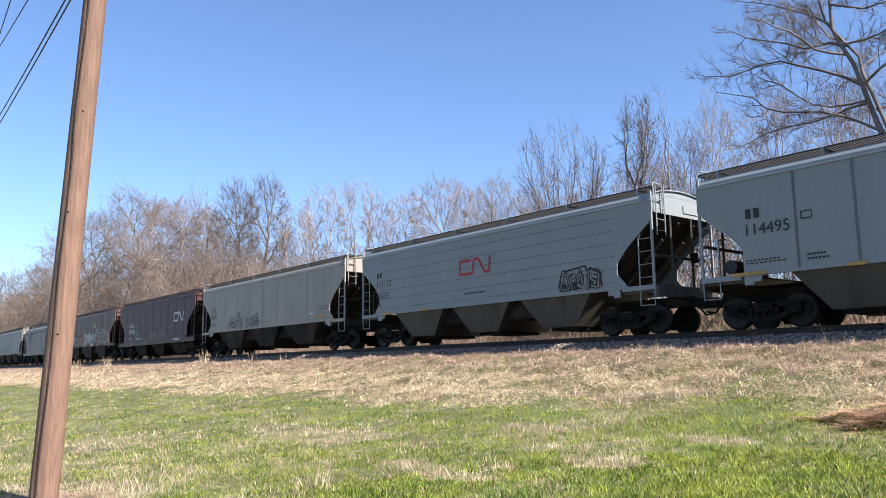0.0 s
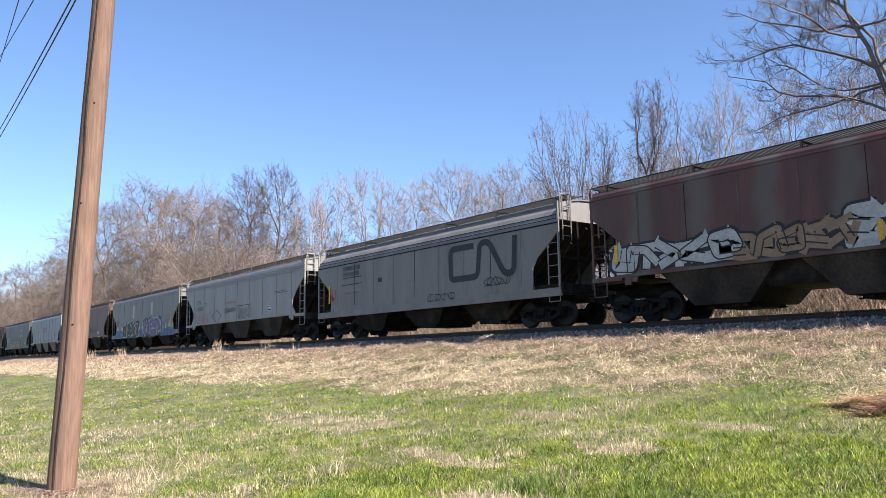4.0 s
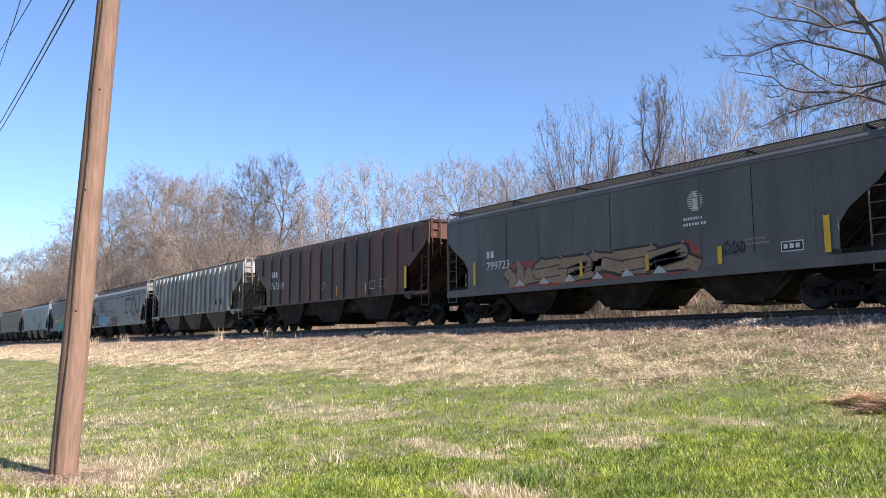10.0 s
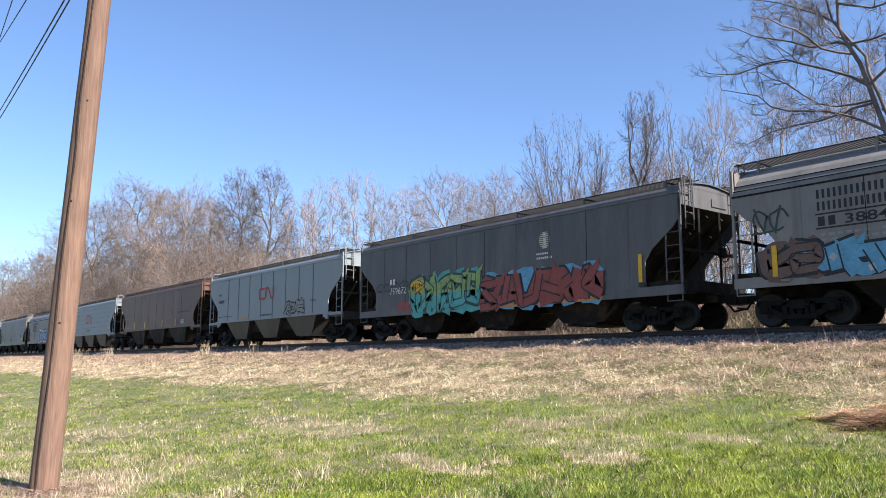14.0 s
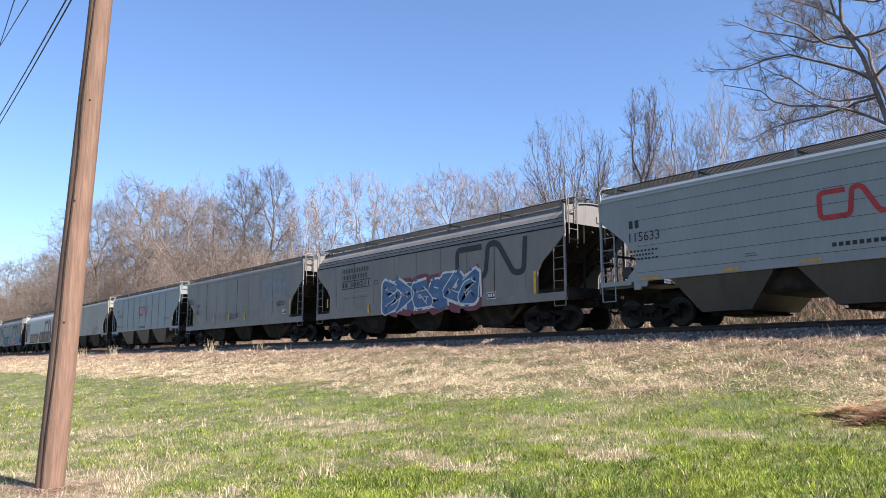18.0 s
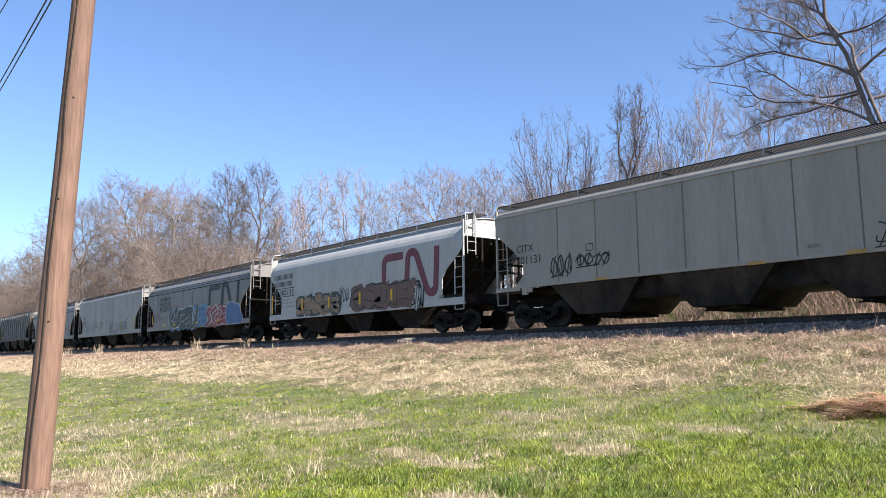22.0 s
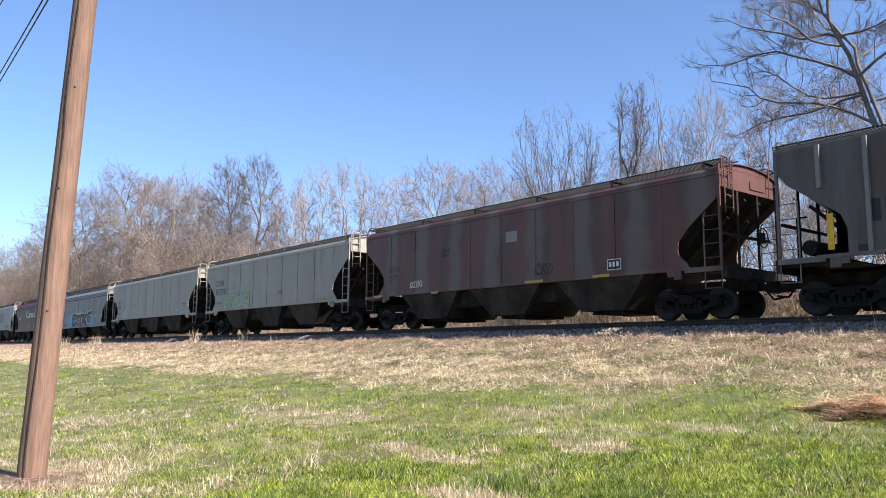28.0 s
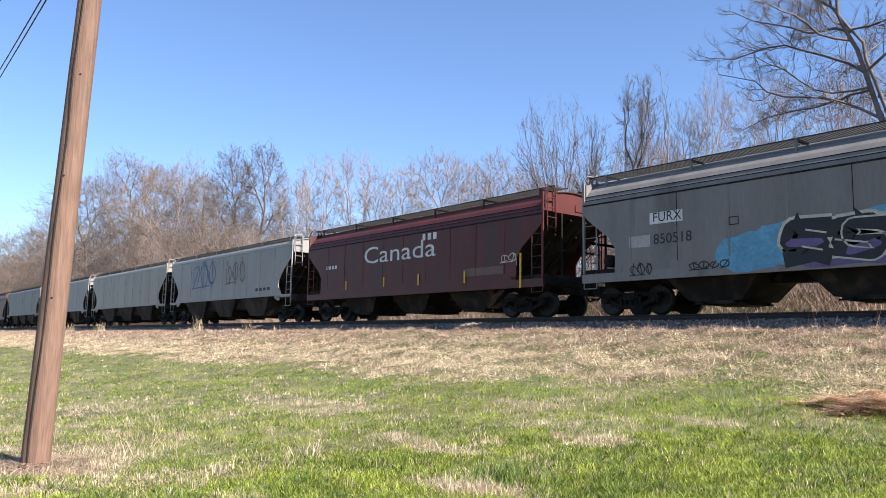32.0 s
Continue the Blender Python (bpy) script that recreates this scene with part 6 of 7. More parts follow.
def graffiti(car, u0, u1, z0, z1, n, fill, edge="black", seed=1, glow="", fat=0.24, second="", label="", soft=0.12, band="", low=""):
    """A row of fat, slanted, overlapping letters with outlines and, if asked, a glow behind, a band along their feet, and a second colour in them."""
    rng = random.Random(seed)
    w, h = (u1 - u0) / n, z1 - z0
    halo = []
    for k in range(n):
        cu, cz = u0 + w * (k + 0.5), (z0 + z1) / 2
        halo.append(fan(jagged(rng, cu, cz, w * 1.2, h * (1.3 if glow else 0.95), 0.16), cu, cz, 1.06))
    if glow or fat > 0.22:
        flat_mark(car, "graffiti_cloud", halo, glow or edge, 0.006, step=0.0004)["kind"] = "stuff"
    wide = min(w, h) * (fat + 0.06)
    line_w = 0.05 + 0.03 * h
    if band:
        foot = [(u0 + (u1 - u0) * k / 16, z0 + h * (0.2 + 0.06 * rng.random())) for k in range(17)]
        ring = [(u0, z0 - 0.02)] + [(u1, z0 - 0.02)] + foot[::-1]
        flat_mark(car, "graffiti_band", [fan(ring, (u0 + u1) / 2, z0 + h * 0.1)], band, 0.0145)
    for k in range(n):
        cu, cz = u0 + w * (k + 0.5), (z0 + z1) / 2 + rng.uniform(-0.05, 0.05) * h
        each = wide * rng.uniform(0.9, 1.15)
        lines = []
        for q in range(2):
            lines += [rounded(q, min(w, h) * soft, 3) for q in fat_letter(rng, cu + rng.uniform(-0.15, 0.15) * w, cz, max(0.2, w * 1.3 - each), max(0.2, h - each * 0.9))[:2]]
        tip = max((p for q in lines for p in q), key=lambda p: p[1])
        spike = [(tip[0] - each * 0.5, tip[1] - each * 0.2), (tip[0] + each * 0.5, tip[1] - each * 0.2), (tip[0] + rng.uniform(-1.2, 1.2) * each, min(z1 + 0.25 * h, tip[1] + each * 0.9))]
        lift = 0.0185 + 0.001 * k
        letter = flat_mark(car, "graffiti_letter", [stroke(q, each) for q in lines] + [(spike, [(0, 1, 2)])], fill or "faint", lift, label, step=0.0001)
        trim = [([(p[0], max(p[1], z0 - 0.02)) for p in pts], faces) for pts, faces in (stroke(q, each + line_w * 2) for q in lines)]
        flat_mark(car, "outline", trim, edge, 0.0155 + 0.0002 * k, step=0.00004, parent=letter)
        if low:
            flat_mark(car, "low_colour", [stroke([(p[0], min(p[1], z0 + h * 0.42)) for p in q], each * 0.98) for q in lines], low, lift + 0.0005, step=0.0001, parent=letter)
        if second:
            q = lines[0]
            m = len(q)
            flat_mark(car, "accent", [stroke(q[m // 3:max(m // 3 + 2, m * 2 // 3)], each * 0.5)], second, lift + 0.0009, parent=letter)
        # thin lines where one form overlaps the next
        ring, faces = stroke(lines[-1], each)
        m = len(ring) // 2
        inner = [stroke(ring[:m], line_w * 0.55), stroke(ring[m:], line_w * 0.55)]
        flat_mark(car, "inner_line", inner, edge, 0.0185 + 0.001 * n + 0.001 + 0.0001 * k, step=0.00004, parent=letter)


def tag(car, u0, u1, z0, z1, n, colour, seed=1, t=0.045):
    """One quick hand-drawn scrawl of loops and strokes, with a dash under it."""
    rng = random.Random(seed)
    w, h = (u1 - u0) / n, abs(z1 - z0)
    zc = (z0 + z1) / 2
    out = []
    for k in range(n):
        cu, turn, wind = u0 + w * (k + 0.5), rng.uniform(0, 6.3), rng.choice((-1, 1))
        m = rng.choice((7, 9, 11))
        ring = [(cu + w * rng.uniform(0.28, 0.62) * math.cos(turn + wind * 0.85 * q), zc + h * (rng.uniform(0.3, 0.62) * math.sin(turn + wind * 0.85 * q) + 0.06 * (q - m / 2) / m)) for q in range(m)]
        out.append(stroke(rounded(ring, min(w, h) * 0.3, 3), t * 0.7))
        lean = rng.uniform(-0.3, 0.4) * w
        out.append(stroke([(cu - lean, zc - h * 0.6), (cu + rng.uniform(-0.1, 0.1) * w, zc), (cu + lean, zc + h * rng.uniform(0.4, 0.7))], t * 0.7))
    out.append(stroke([(u0, zc - h * 0.55), (u0 + (u1 - u0) * rng.uniform(0.4, 0.9), zc - h * 0.48)], t * 0.6))
    flat_mark(car, "graffiti_tag", out, colour, 0.012, step=0.00005)


def bubble(car, u0, u1, z0, z1, n, line, seed=1, t=0.04, fill=""):
    """Rounded letter masses with outlines, or, with no fill, hollow scrawled shapes in a thin line."""
    rng = random.Random(seed)
    w, h = (u1 - u0) / n, z1 - z0
    for k in range(n):
        cu, cz = u0 + w * (k + 0.5), (z0 + z1) / 2 + rng.uniform(-0.05, 0.05) * h
        if fill:
            each = min(w, h) * 0.4
            lines = [rounded(q, min(w, h) * 0.3, 4) for q in fat_letter(rng, cu, cz, max(0.2, w * 1.05 - each), max(0.2, h - each))]
            letter = flat_mark(car, "graffiti_letter", [stroke(q, each) for q in lines], fill, 0.014 + 0.0016 * k, step=0.0002)
            flat_mark(car, "outline", [stroke(q, each + t * 2) for q in lines], line, 0.0132 + 0.0016 * k, parent=letter)
        else:
            pts, faces = stroke(rounded(fat_letter(rng, cu, cz, w * 0.8, h * 0.8, 0.3)[0], min(w, h) * 0.25, 3), min(w, h) * 0.3)
            m = len(pts) // 2
            ring = pts[:m] + pts[m:][::-1]
            flat_mark(car, "graffiti_outline", [stroke(ring + ring[:1], t)], line, 0.0136 + 0.001 * k)


def peaks(car, u0, u1, z0, z1, n, seed=1):
    """Snowy mountain shapes."""
    rng = random.Random(seed)
    w = (u1 - u0) / n
    low, cap, edge = [], [], []
    for k in range(n):
        a, c, top = u0 + w * (k - 0.2), u0 + w * (k + 1.2), z1 - rng.uniform(0, 0.25) * (z1 - z0)
        m = (a + c) / 2 + rng.uniform(-0.1, 0.1) * w
        low.append(([(a, z0), (c, z0), (m, top)], [(0, 1, 2)]))
        s = 0.45
        cap.append(([(m + (a - m) * s, top + (z0 - top) * s), (m + (c - m) * s * 0.5, top + (z0 - top) * s * 1.2), (m + (c - m) * s, top + (z0 - top) * s * 0.8), (m, top)], [(0, 1, 2, 3)]))
        edge.append(stroke([(a, z0), (m, top), (c, z0)], 0.05))
    flat_mark(car, "graffiti_fill", low, "blue", 0.013, step=0.001)
    flat_mark(car, "graffiti_accent", cap, "silver", 0.019, step=0.0005)
    flat_mark(car, "graffiti_outline", edge, "black", 0.023, step=0.0005)


def fleet_number(car, u, z, mark, number, h, colour="black", gap=1.5):
    """Owner's mark over the car's number; an owner's initials become bars."""
    if mark.startswith("#"):
        bars(car, u, u + h * 0.78 * len(mark), z + h * gap, z + h * (gap + 0.85), len(mark), colour)
    elif mark:
        word(car, mark, u, z + h * gap, h * 0.9, colour)
    if number.startswith("#"):
        bars(car, u, u + h * 0.75 * len(number), z, z + h, len(number), colour)
    elif number:
        word(car, number, u, z, h, colour)


def panel_box(car, u0, u1, z0, z1, number, colour="black"):
    """The owner's two names as bars, above the car's number between two rules."""
    h = (z1 - z0) / 5
    for k, n, u in ((0, 8, u1 - 0.1), (1, 8, u1 - 0.2)):
        w = (u - u0 - 0.05) / n
        top = z1 - h * (0.1 + 1.0 * k)
        polys = []
        for q in range(n):
            a, c, d = u0 + 0.05 + w * q, u0 + 0.05 + w * (q + 0.74), w * 0.24
            polys += [quad(a, a + d, top - h * 0.72, top), quad(c - d, c, top - h * 0.72, top)]
        flat_mark(car, "name_bar", polys, colour)
    for z in (z1 - h * 2.15, z1 - h * 3.3):
        flat_mark(car, "rule_line", [quad(u0, u1, z, z + 0.04)], colour)
    if number:
        word(car, number, u0 + (u1 - u0) * 0.3, z1 - h * 3.05, h * 0.75, colour, (u1 - u0) * 0.66, 0.02)
        bars(car, u0 + 0.05, u0 + (u1 - u0) * 0.24, z1 - h * 3.05, z1 - h * 2.3, 2, colour)
    flat_mark(car, "rule_line", [quad(u0 + 0.1, u1 - 0.1, z0 + h * 0.25, z0 + h * 0.3)], colour)
    rows_of_bars(car, u0 + 0.1, u1 - 0.1, z0 + h * 0.6, z0 + h * 1.5, 2, 9, "faint")


def round_badge(car, u, z, r, colour):
    """A disc of level stripes with a plain upright on it."""
    rows = []
    for k in range(9):
        y = -r + 2 * r * (k + 0.5) / 9
        w = math.sqrt(max(0.0, r * r - y * y)) * 0.86
        rows.append(quad(u - w, u + w, z + y - r * 0.055, z + y + r * 0.055))
    flat_mark(car, "badge", rows, colour)
    flat_mark(car, "badge_upright", [quad(u - r * 0.2, u + r * 0.2, z - r * 0.6, z + r * 0.3), quad(u - r * 0.36, u + r * 0.36, z - r * 0.8, z - r * 0.6), quad(u - r * 0.17, u + r * 0.17, z + r * 0.45, z + r * 0.8)], colour, 0.0095)


def marks_0(c):
    fleet_number(c, -6.50, 2.44, "##", "114495", 0.30, "black", 1.5)
    ring_box(c, -5.01, -4.72, 2.66, 2.87, "black")
    rows_of_bars(c, -6.56, -5.43, 1.65, 1.80, 2, 9, "black")
    rows_of_bars(c, -4.92, -4.35, 1.59, 1.81, 2, 6, "black")
    dash(c, -6.97, -6.01, 1.42, "amber")
    dash(c, -3.98, -3.53, 1.39, "amber")


def marks_1(c):
    fleet_number(c, -6.68, 2.57, "##", "115152", 0.27, "black", 1.5)
    emblem(c, -1.08, 0.75, 2.53, 3.14, "red")
    bars(c, -0.76, 0.46, 1.80, 1.87, 8, "black")
    rows_of_bars(c, -6.70, -5.63, 2.04, 2.33, 3, 8, "black")
    ring_box(c, -6.69, -6.38, 1.74, 1.86, "black")
    dash(c, -6.33, -5.51, 1.40, "amber")
    dash(c, -3.53, -3.03, 1.40, "amber")
    graffiti(c, 4.23, 5.81, 1.51, 2.12, 5, "faint", "black", seed=3, fat=0.2)


def marks_2(c):
    fleet_number(c, -7.24, 2.18, "CEFX", "70642", 0.28, "black", 1.5)
    rows_of_bars(c, -7.02, -6.15, 1.73, 1.96, 2, 8, "black")
    bubble(c, -4.35, -0.56, 1.40, 2.10, 5, "black", seed=5, t=0.05)
    stencil(c, 5.28, 5.72, 1.68, 1.89)
    ring_box(c, -3.22, -2.93, 2.26, 2.41, "black")
    dash(c, 5.71, 6.68, 1.61, "amber")
    rows_of_bars(c, 6.27, 7.13, 1.91, 2.15, 3, 6, "black")
    rows_of_bars(c, -1.29, -0.21, 1.62, 1.85, 2, 5, "black")


def marks_3(c):
    fleet_number(c, -5.42, 1.94, "NOKL", "853085", 0.32, "white", 1.5)
    bars(c, -3.76, -2.41, 1.48, 1.57, 8, "white")
    ring_box(c, -3.69, -3.39, 2.34, 2.52, "white")
    emblem(c, 4.22, 6.04, 2.43, 3.05, "white")
    bubble(c, -0.64, 3.00, 1.51, 1.94, 6, "faint", seed=8, t=0.03)
    rows_of_bars(c, -5.32, -4.50, 1.50, 1.69, 2, 7, "white")
    tag(c, -3.90, -3.08, 1.73, 2.10, 2, "teal", seed=4, t=0.06)
    bars(c, 4.27, 5.44, 1.15, 1.30, 7, "white")
    dash(c, -1.72, -1.22, 1.20, "amber")
    dash(c, -4.72, -4.24, 1.17, "amber")
    tag(c, -3.95, -1.96, 1.08, 1.21, 4, "blue", seed=9)


def marks_4(c):
    graffiti(c, -7.81, -3.6, 1.46, 2.3, 5, "silver", "black", seed=11, fat=0.3)
    graffiti(c, -3.6, -0.41, 1.46, 2.2, 5, "umber", "black", seed=14, fat=0.26)
    graffiti(c, -0.48, 3.28, 1.45, 2.4, 5, "silver", "black", seed=12, fat=0.32)
    graffiti(c, 3.39, 7.0, 1.45, 2.55, 5, "brown", "silver", seed=13, fat=0.3, glow="brown")
    stripe(c, 7.29, 1.52, 1.98, 0.2)
    stripe(c, 4.34, 1.50, 1.97, 0.14)
    stripe(c, 0.21, 1.56, 2.03, 0.12)
    stripe(c, -7.62, 1.81, 2.40, 0.12)
    bars(c, 2.49, 2.94, 2.98, 3.11, 2, "cream")
    stripe(c, 2.70, 3.18, 3.52, 0.1)
    ring_box(c, 2.42, 2.98, 2.95, 3.14, "cream")
    bars(c, 7.38, 7.95, 1.30, 1.43, 4, "cream")


def marks_5(c):
    emblem(c, 2.29, 6.27, 1.91, 3.35, "black")
    panel_box(c, -5.96, -4.21, 2.00, 3.40, "")
    tag(c, 0.86, 2.72, 1.28, 1.55, 4, "black", seed=2)
    tag(c, 4.45, 5.97, 1.63, 1.95, 3, "black", seed=6)
    stripe(c, -7.13, 1.70, 2.58, 0.14)
    bars(c, -2.83, -2.31, 2.39, 2.59, 1, "black")
    bubble(c, -6.97, -6.63, 1.68, 2.31, 1, "pink", seed=3, t=0.1)


def marks_6(c):
    fleet_number(c, -6.70, 2.30, "CITX", "700420", 0.28, "black", 1.5)
    ring_box(c, -5.20, -4.91, 2.57, 2.77, "black")
    word(c, "DO NOT HAMMER ON CAR", -2.04, 2.49, 0.13, "red", 1.9)
    bubble(c, -6.84, -4.00, 1.40, 2.01, 5, "pink", seed=15, t=0.04)
    flat_mark(c, "graffiti_outline", [stroke([(-3.97, 1.84), (-3.18, 2.19), (-2.40, 1.84), (-3.18, 1.40), (-3.97, 1.84)], 0.05)], "dark", 0.012)
    tag(c, -1.89, -0.23, 1.98, 2.21, 6, "dark", seed=3, t=0.04)
    ring_box(c, -0.02, 2.07, 1.36, 2.30, "dark", t=0.04)
    tag(c, 0.18, 1.95, 1.52, 2.18, 4, "dark", seed=5, t=0.04)
    stencil(c, 4.25, 4.78, 1.75, 2.05)
    rows_of_bars(c, 5.04, 6.81, 2.64, 2.80, 2, 16, "black")
    dash(c, -2.07, -1.16, 1.41, "amber")
    dash(c, 5.48, 5.97, 1.40, "amber")


def marks_7(c):
    fleet_number(c, -7.08, 1.82, "NDYX", "###", 0.30, "black", 1.5)
    peaks(c, -7.15, -4.80, 1.09, 2.33, 2, seed=3)
    graffiti(c, -5.21, -0.71, 1.04, 2.11, 4, "black", "silver", seed=23, fat=0.3, glow="black", band="black")
    peaks(c, -0.84, 0.56, 1.03, 2.28, 2, seed=4)
    graffiti(c, 0.45, 4.74, 1.02, 2.22, 4, "purple", "silver", seed=24, fat=0.32, glow="black", band="black")
    peaks(c, 4.72, 7.54, 0.91, 2.15, 4, seed=6)
    patch(c, -2.51, -2.03, 2.52, 3.58, "pale")
    patch(c, 2.15, 2.59, 2.62, 3.57, "pale")
    stripe(c, 6.82, 1.35, 2.22, 0.12)
    stripe(c, -3.90, 1.25, 1.93, 0.14)
    stripe(c, -1.41, 1.27, 1.89, 0.14)
    stripe(c, 1.43, 1.28, 1.90, 0.16)
    stripe(c, 3.82, 1.25, 1.83, 0.16)


def marks_8(c):
    bars(c, -7.01, -6.19, 2.41, 2.68, 4, "brown")
    bars(c, -6.92, -6.35, 1.99, 2.19, 3, "brown")
    graffiti(c, -4.81, -0.50, 1.46, 2.5, 5, "faint", "silver", seed=31, fat=0.2, glow="purple")
    graffiti(c, -0.56, 0.95, 1.24, 2.15, 2, "silver", "purple", seed=33, fat=0.25)
    dash(c, -6.87, -5.92, 1.44, "yellow")
    dash(c, -4.28, -3.76, 1.38, "yellow")
    dash(c, -2.08, -1.56, 1.37, "yellow")
    dash(c, 0.34, 1.04, 1.35, "yellow")
    dash(c, 2.80, 3.32, 1.36, "yellow")
    dash(c, 5.45, 6.13, 1.36, "yellow")
    stencil(c, 5.01, 5.55, 1.60, 1.86)
    tag(c, 1.58, 4.63, 1.84, 2.31, 6, "dark", seed=7, t=0.06)
    tag(c, 0.09, 1.70, 2.25, 2.54, 3, "teal", seed=8, t=0.05)


def marks_9(c):
    fleet_number(c, -6.54, 2.44, "##", "114582", 0.29, "black", 1.5)
    emblem(c, -1.09, 0.93, 2.50, 3.15, "red")
    bars(c, -0.70, 0.65, 1.53, 1.64, 8, "black")
    rows_of_bars(c, -6.53, -5.48, 1.73, 1.89, 2, 7, "black")
    rows_of_bars(c, -5.20, -4.58, 1.69, 1.88, 2, 5, "black")
    rows_of_bars(c, 5.06, 5.70, 1.94, 2.17, 2, 6, "black")
    ring_box(c, -5.03, -4.74, 2.66, 2.91, "black")
    dash(c, -6.84, -6.08, 1.46, "amber")
    dash(c, -1.47, -1.07, 1.43, "amber")
    dash(c, 0.89, 1.31, 1.41, "amber")
    dash(c, 3.52, 3.79, 1.41, "amber")
    dash(c, 5.91, 6.49, 1.40, "amber")
    rows_of_bars(c, 4.07, 4.41, 1.68, 1.79, 2, 5, "black")
    rows_of_bars(c, -2.19, -1.81, 1.62, 1.73, 2, 4, "black")


def marks_10(c):
    fleet_number(c, -5.97, 1.92, "##", "799723", 0.30, "white", 1.5)
    round_badge(c, 3.12, 3.2, 0.3, "cream")
    rows_of_bars(c, 2.71, 3.47, 2.46, 2.79, 2, 8, "white")
    graffiti(c, -4.64, 2.96, 1.24, 2.0, 6, "umber", "black", seed=41, glow="rose", fat=0.42)
    for k in range(6):
        u = -4.4 + 1.2 * k
        flat_mark(c, "graffiti_accent", [([(u, 1.22), (u + 0.5, 1.22), (u + 0.22, 1.46)], [(0, 1, 2)])], "silver", 0.031)
    stripe(c, -6.66, 1.41, 2.28, 0.12)
    stripe(c, -1.24, 1.34, 1.86, 0.12)
    stripe(c, 1.40, 1.32, 1.83, 0.12)
    stripe(c, 3.85, 1.32, 1.81, 0.14)
    stripe(c, 6.83, 1.35, 2.28, 0.16)
    stencil(c, 5.61, 6.21, 1.47, 1.74)
    tag(c, 3.94, 4.63, 1.58, 1.90, 3, "black", seed=3)
    rows_of_bars(c, 4.62, 5.32, 1.73, 1.97, 2, 8, "faint")


def marks_11(c):
    fleet_number(c, -6.32, 2.29, "###", "767334", 0.38, "white", 1.75)
    stripe(c, 6.95, 1.58, 2.53, 0.17)
    stripe(c, 3.75, 1.58, 2.02, 0.1)
    stripe(c, 1.12, 1.57, 2.06, 0.1)
    stripe(c, -1.76, 1.60, 2.03, 0.08)
    ring_box(c, 4.04, 4.53, 1.72, 2.09, "cream")
    ring_box(c, 4.91, 5.35, 1.76, 2.11, "cream")
    tag(c, -0.48, -0.01, 2.00, 2.30, 1, "faint", seed=3)


def marks_12(c):
    bars(c, -5.65, -2.65, 2.18, 2.42, 8, "grey")
    stripe(c, 6.97, 1.70, 2.52, 0.15)
    stripe(c, 3.80, 1.59, 2.12, 0.1)
    stripe(c, 1.16, 1.60, 2.13, 0.1)
    patch(c, 4.04, 4.50, 1.84, 2.14, "black")
    patch(c, 4.88, 5.30, 1.84, 2.15, "black")
    bars(c, 4.33, 5.32, 1.34, 1.47, 6, "brown")


def marks_13(c):
    emblem(c, 2.40, 6.53, 1.93, 3.29, "black")
    panel_box(c, -5.96, -3.61, 1.80, 3.36, "388447")
    graffiti(c, -7.3, -5.9, 1.2, 2.05, 2, "brown", "black", seed=51, fat=0.3, glow="brown")
    graffiti(c, -6.1, -2.2, 1.12, 1.95, 4, "sky", "black", seed=53, fat=0.32, second="silver", soft=0.3)
    graffiti(c, -2.6, 0.2, 1.12, 1.75, 3, "maroon", "black", seed=52, fat=0.34, glow="maroon")
    graffiti(c, -3.4, -1.0, 1.75, 2.35, 4, "faint", "black", seed=54, fat=0.14)
    stripe(c, 6.87, 1.15, 2.05, 0.14)
    bars(c, 7.39, 7.68, 1.09, 1.22, 2, "red")
    bubble(c, 3.46, 4.19, 1.90, 2.06, 3, "black", seed=3, fill="white")
    tag(c, 4.55, 5.54, 1.74, 2.11, 3, "black", seed=13)
    stripe(c, -7.07, 1.25, 2.06, 0.14)
    tag(c, -7.68, -6.68, 2.44, 3.05, 2, "dark", seed=14, t=0.08)
    stencil(c, 4.33, 4.82, 1.23, 1.47)
    stripe(c, -1.39, 1.10, 1.52, 0.1)


def marks_14(c):
    fleet_number(c, -6.11, 1.91, "##", "799672", 0.28, "white", 1.5)
    graffiti(c, -4.51, -0.21, 1.07, 2.40, 5, "green", "dark", seed=61, fat=0.3, low="teal", glow="teal")
    graffiti(c, -0.24, 5.56, 1.02, 2.16, 6, "rose", "black", seed=62, fat=0.26, glow="sky", band="orange")
    round_badge(c, 3.1, 3.2, 0.3, "cream")
    rows_of_bars(c, 2.71, 3.47, 2.52, 2.82, 2, 8, "white")
    graffiti(c, -4.61, -3.73, 1.90, 2.38, 2, "yellow", "black", seed=63, fat=0.3)
    stripe(c, 7.05, 1.44, 2.29, 0.14)
    tag(c, -7.18, -4.79, 2.08, 2.45, 4, "black", seed=6)
    patch(c, -5.53, -4.12, 1.17, 1.55, "rose")


def marks_15(c):
    emblem(c, -0.97, 0.90, 2.46, 3.11, "red")
    bars(c, -0.68, 0.66, 1.56, 1.64, 8, "black")
    graffiti(c, 2.24, 4.21, 1.50, 2.16, 3, "faint", "black", seed=64, fat=0.15)
    bars(c, -6.49, -6.11, 3.01, 3.13, 2, "black")
    bars(c, -6.46, -5.65, 2.56, 2.74, 6, "black")
    rows_of_bars(c, -6.47, -4.37, 1.68, 1.78, 1, 8, "black")
    rows_of_bars(c, 4.93, 5.56, 2.02, 2.18, 2, 4, "black")
    dash(c, -3.20, -2.36, 1.50, "amber")


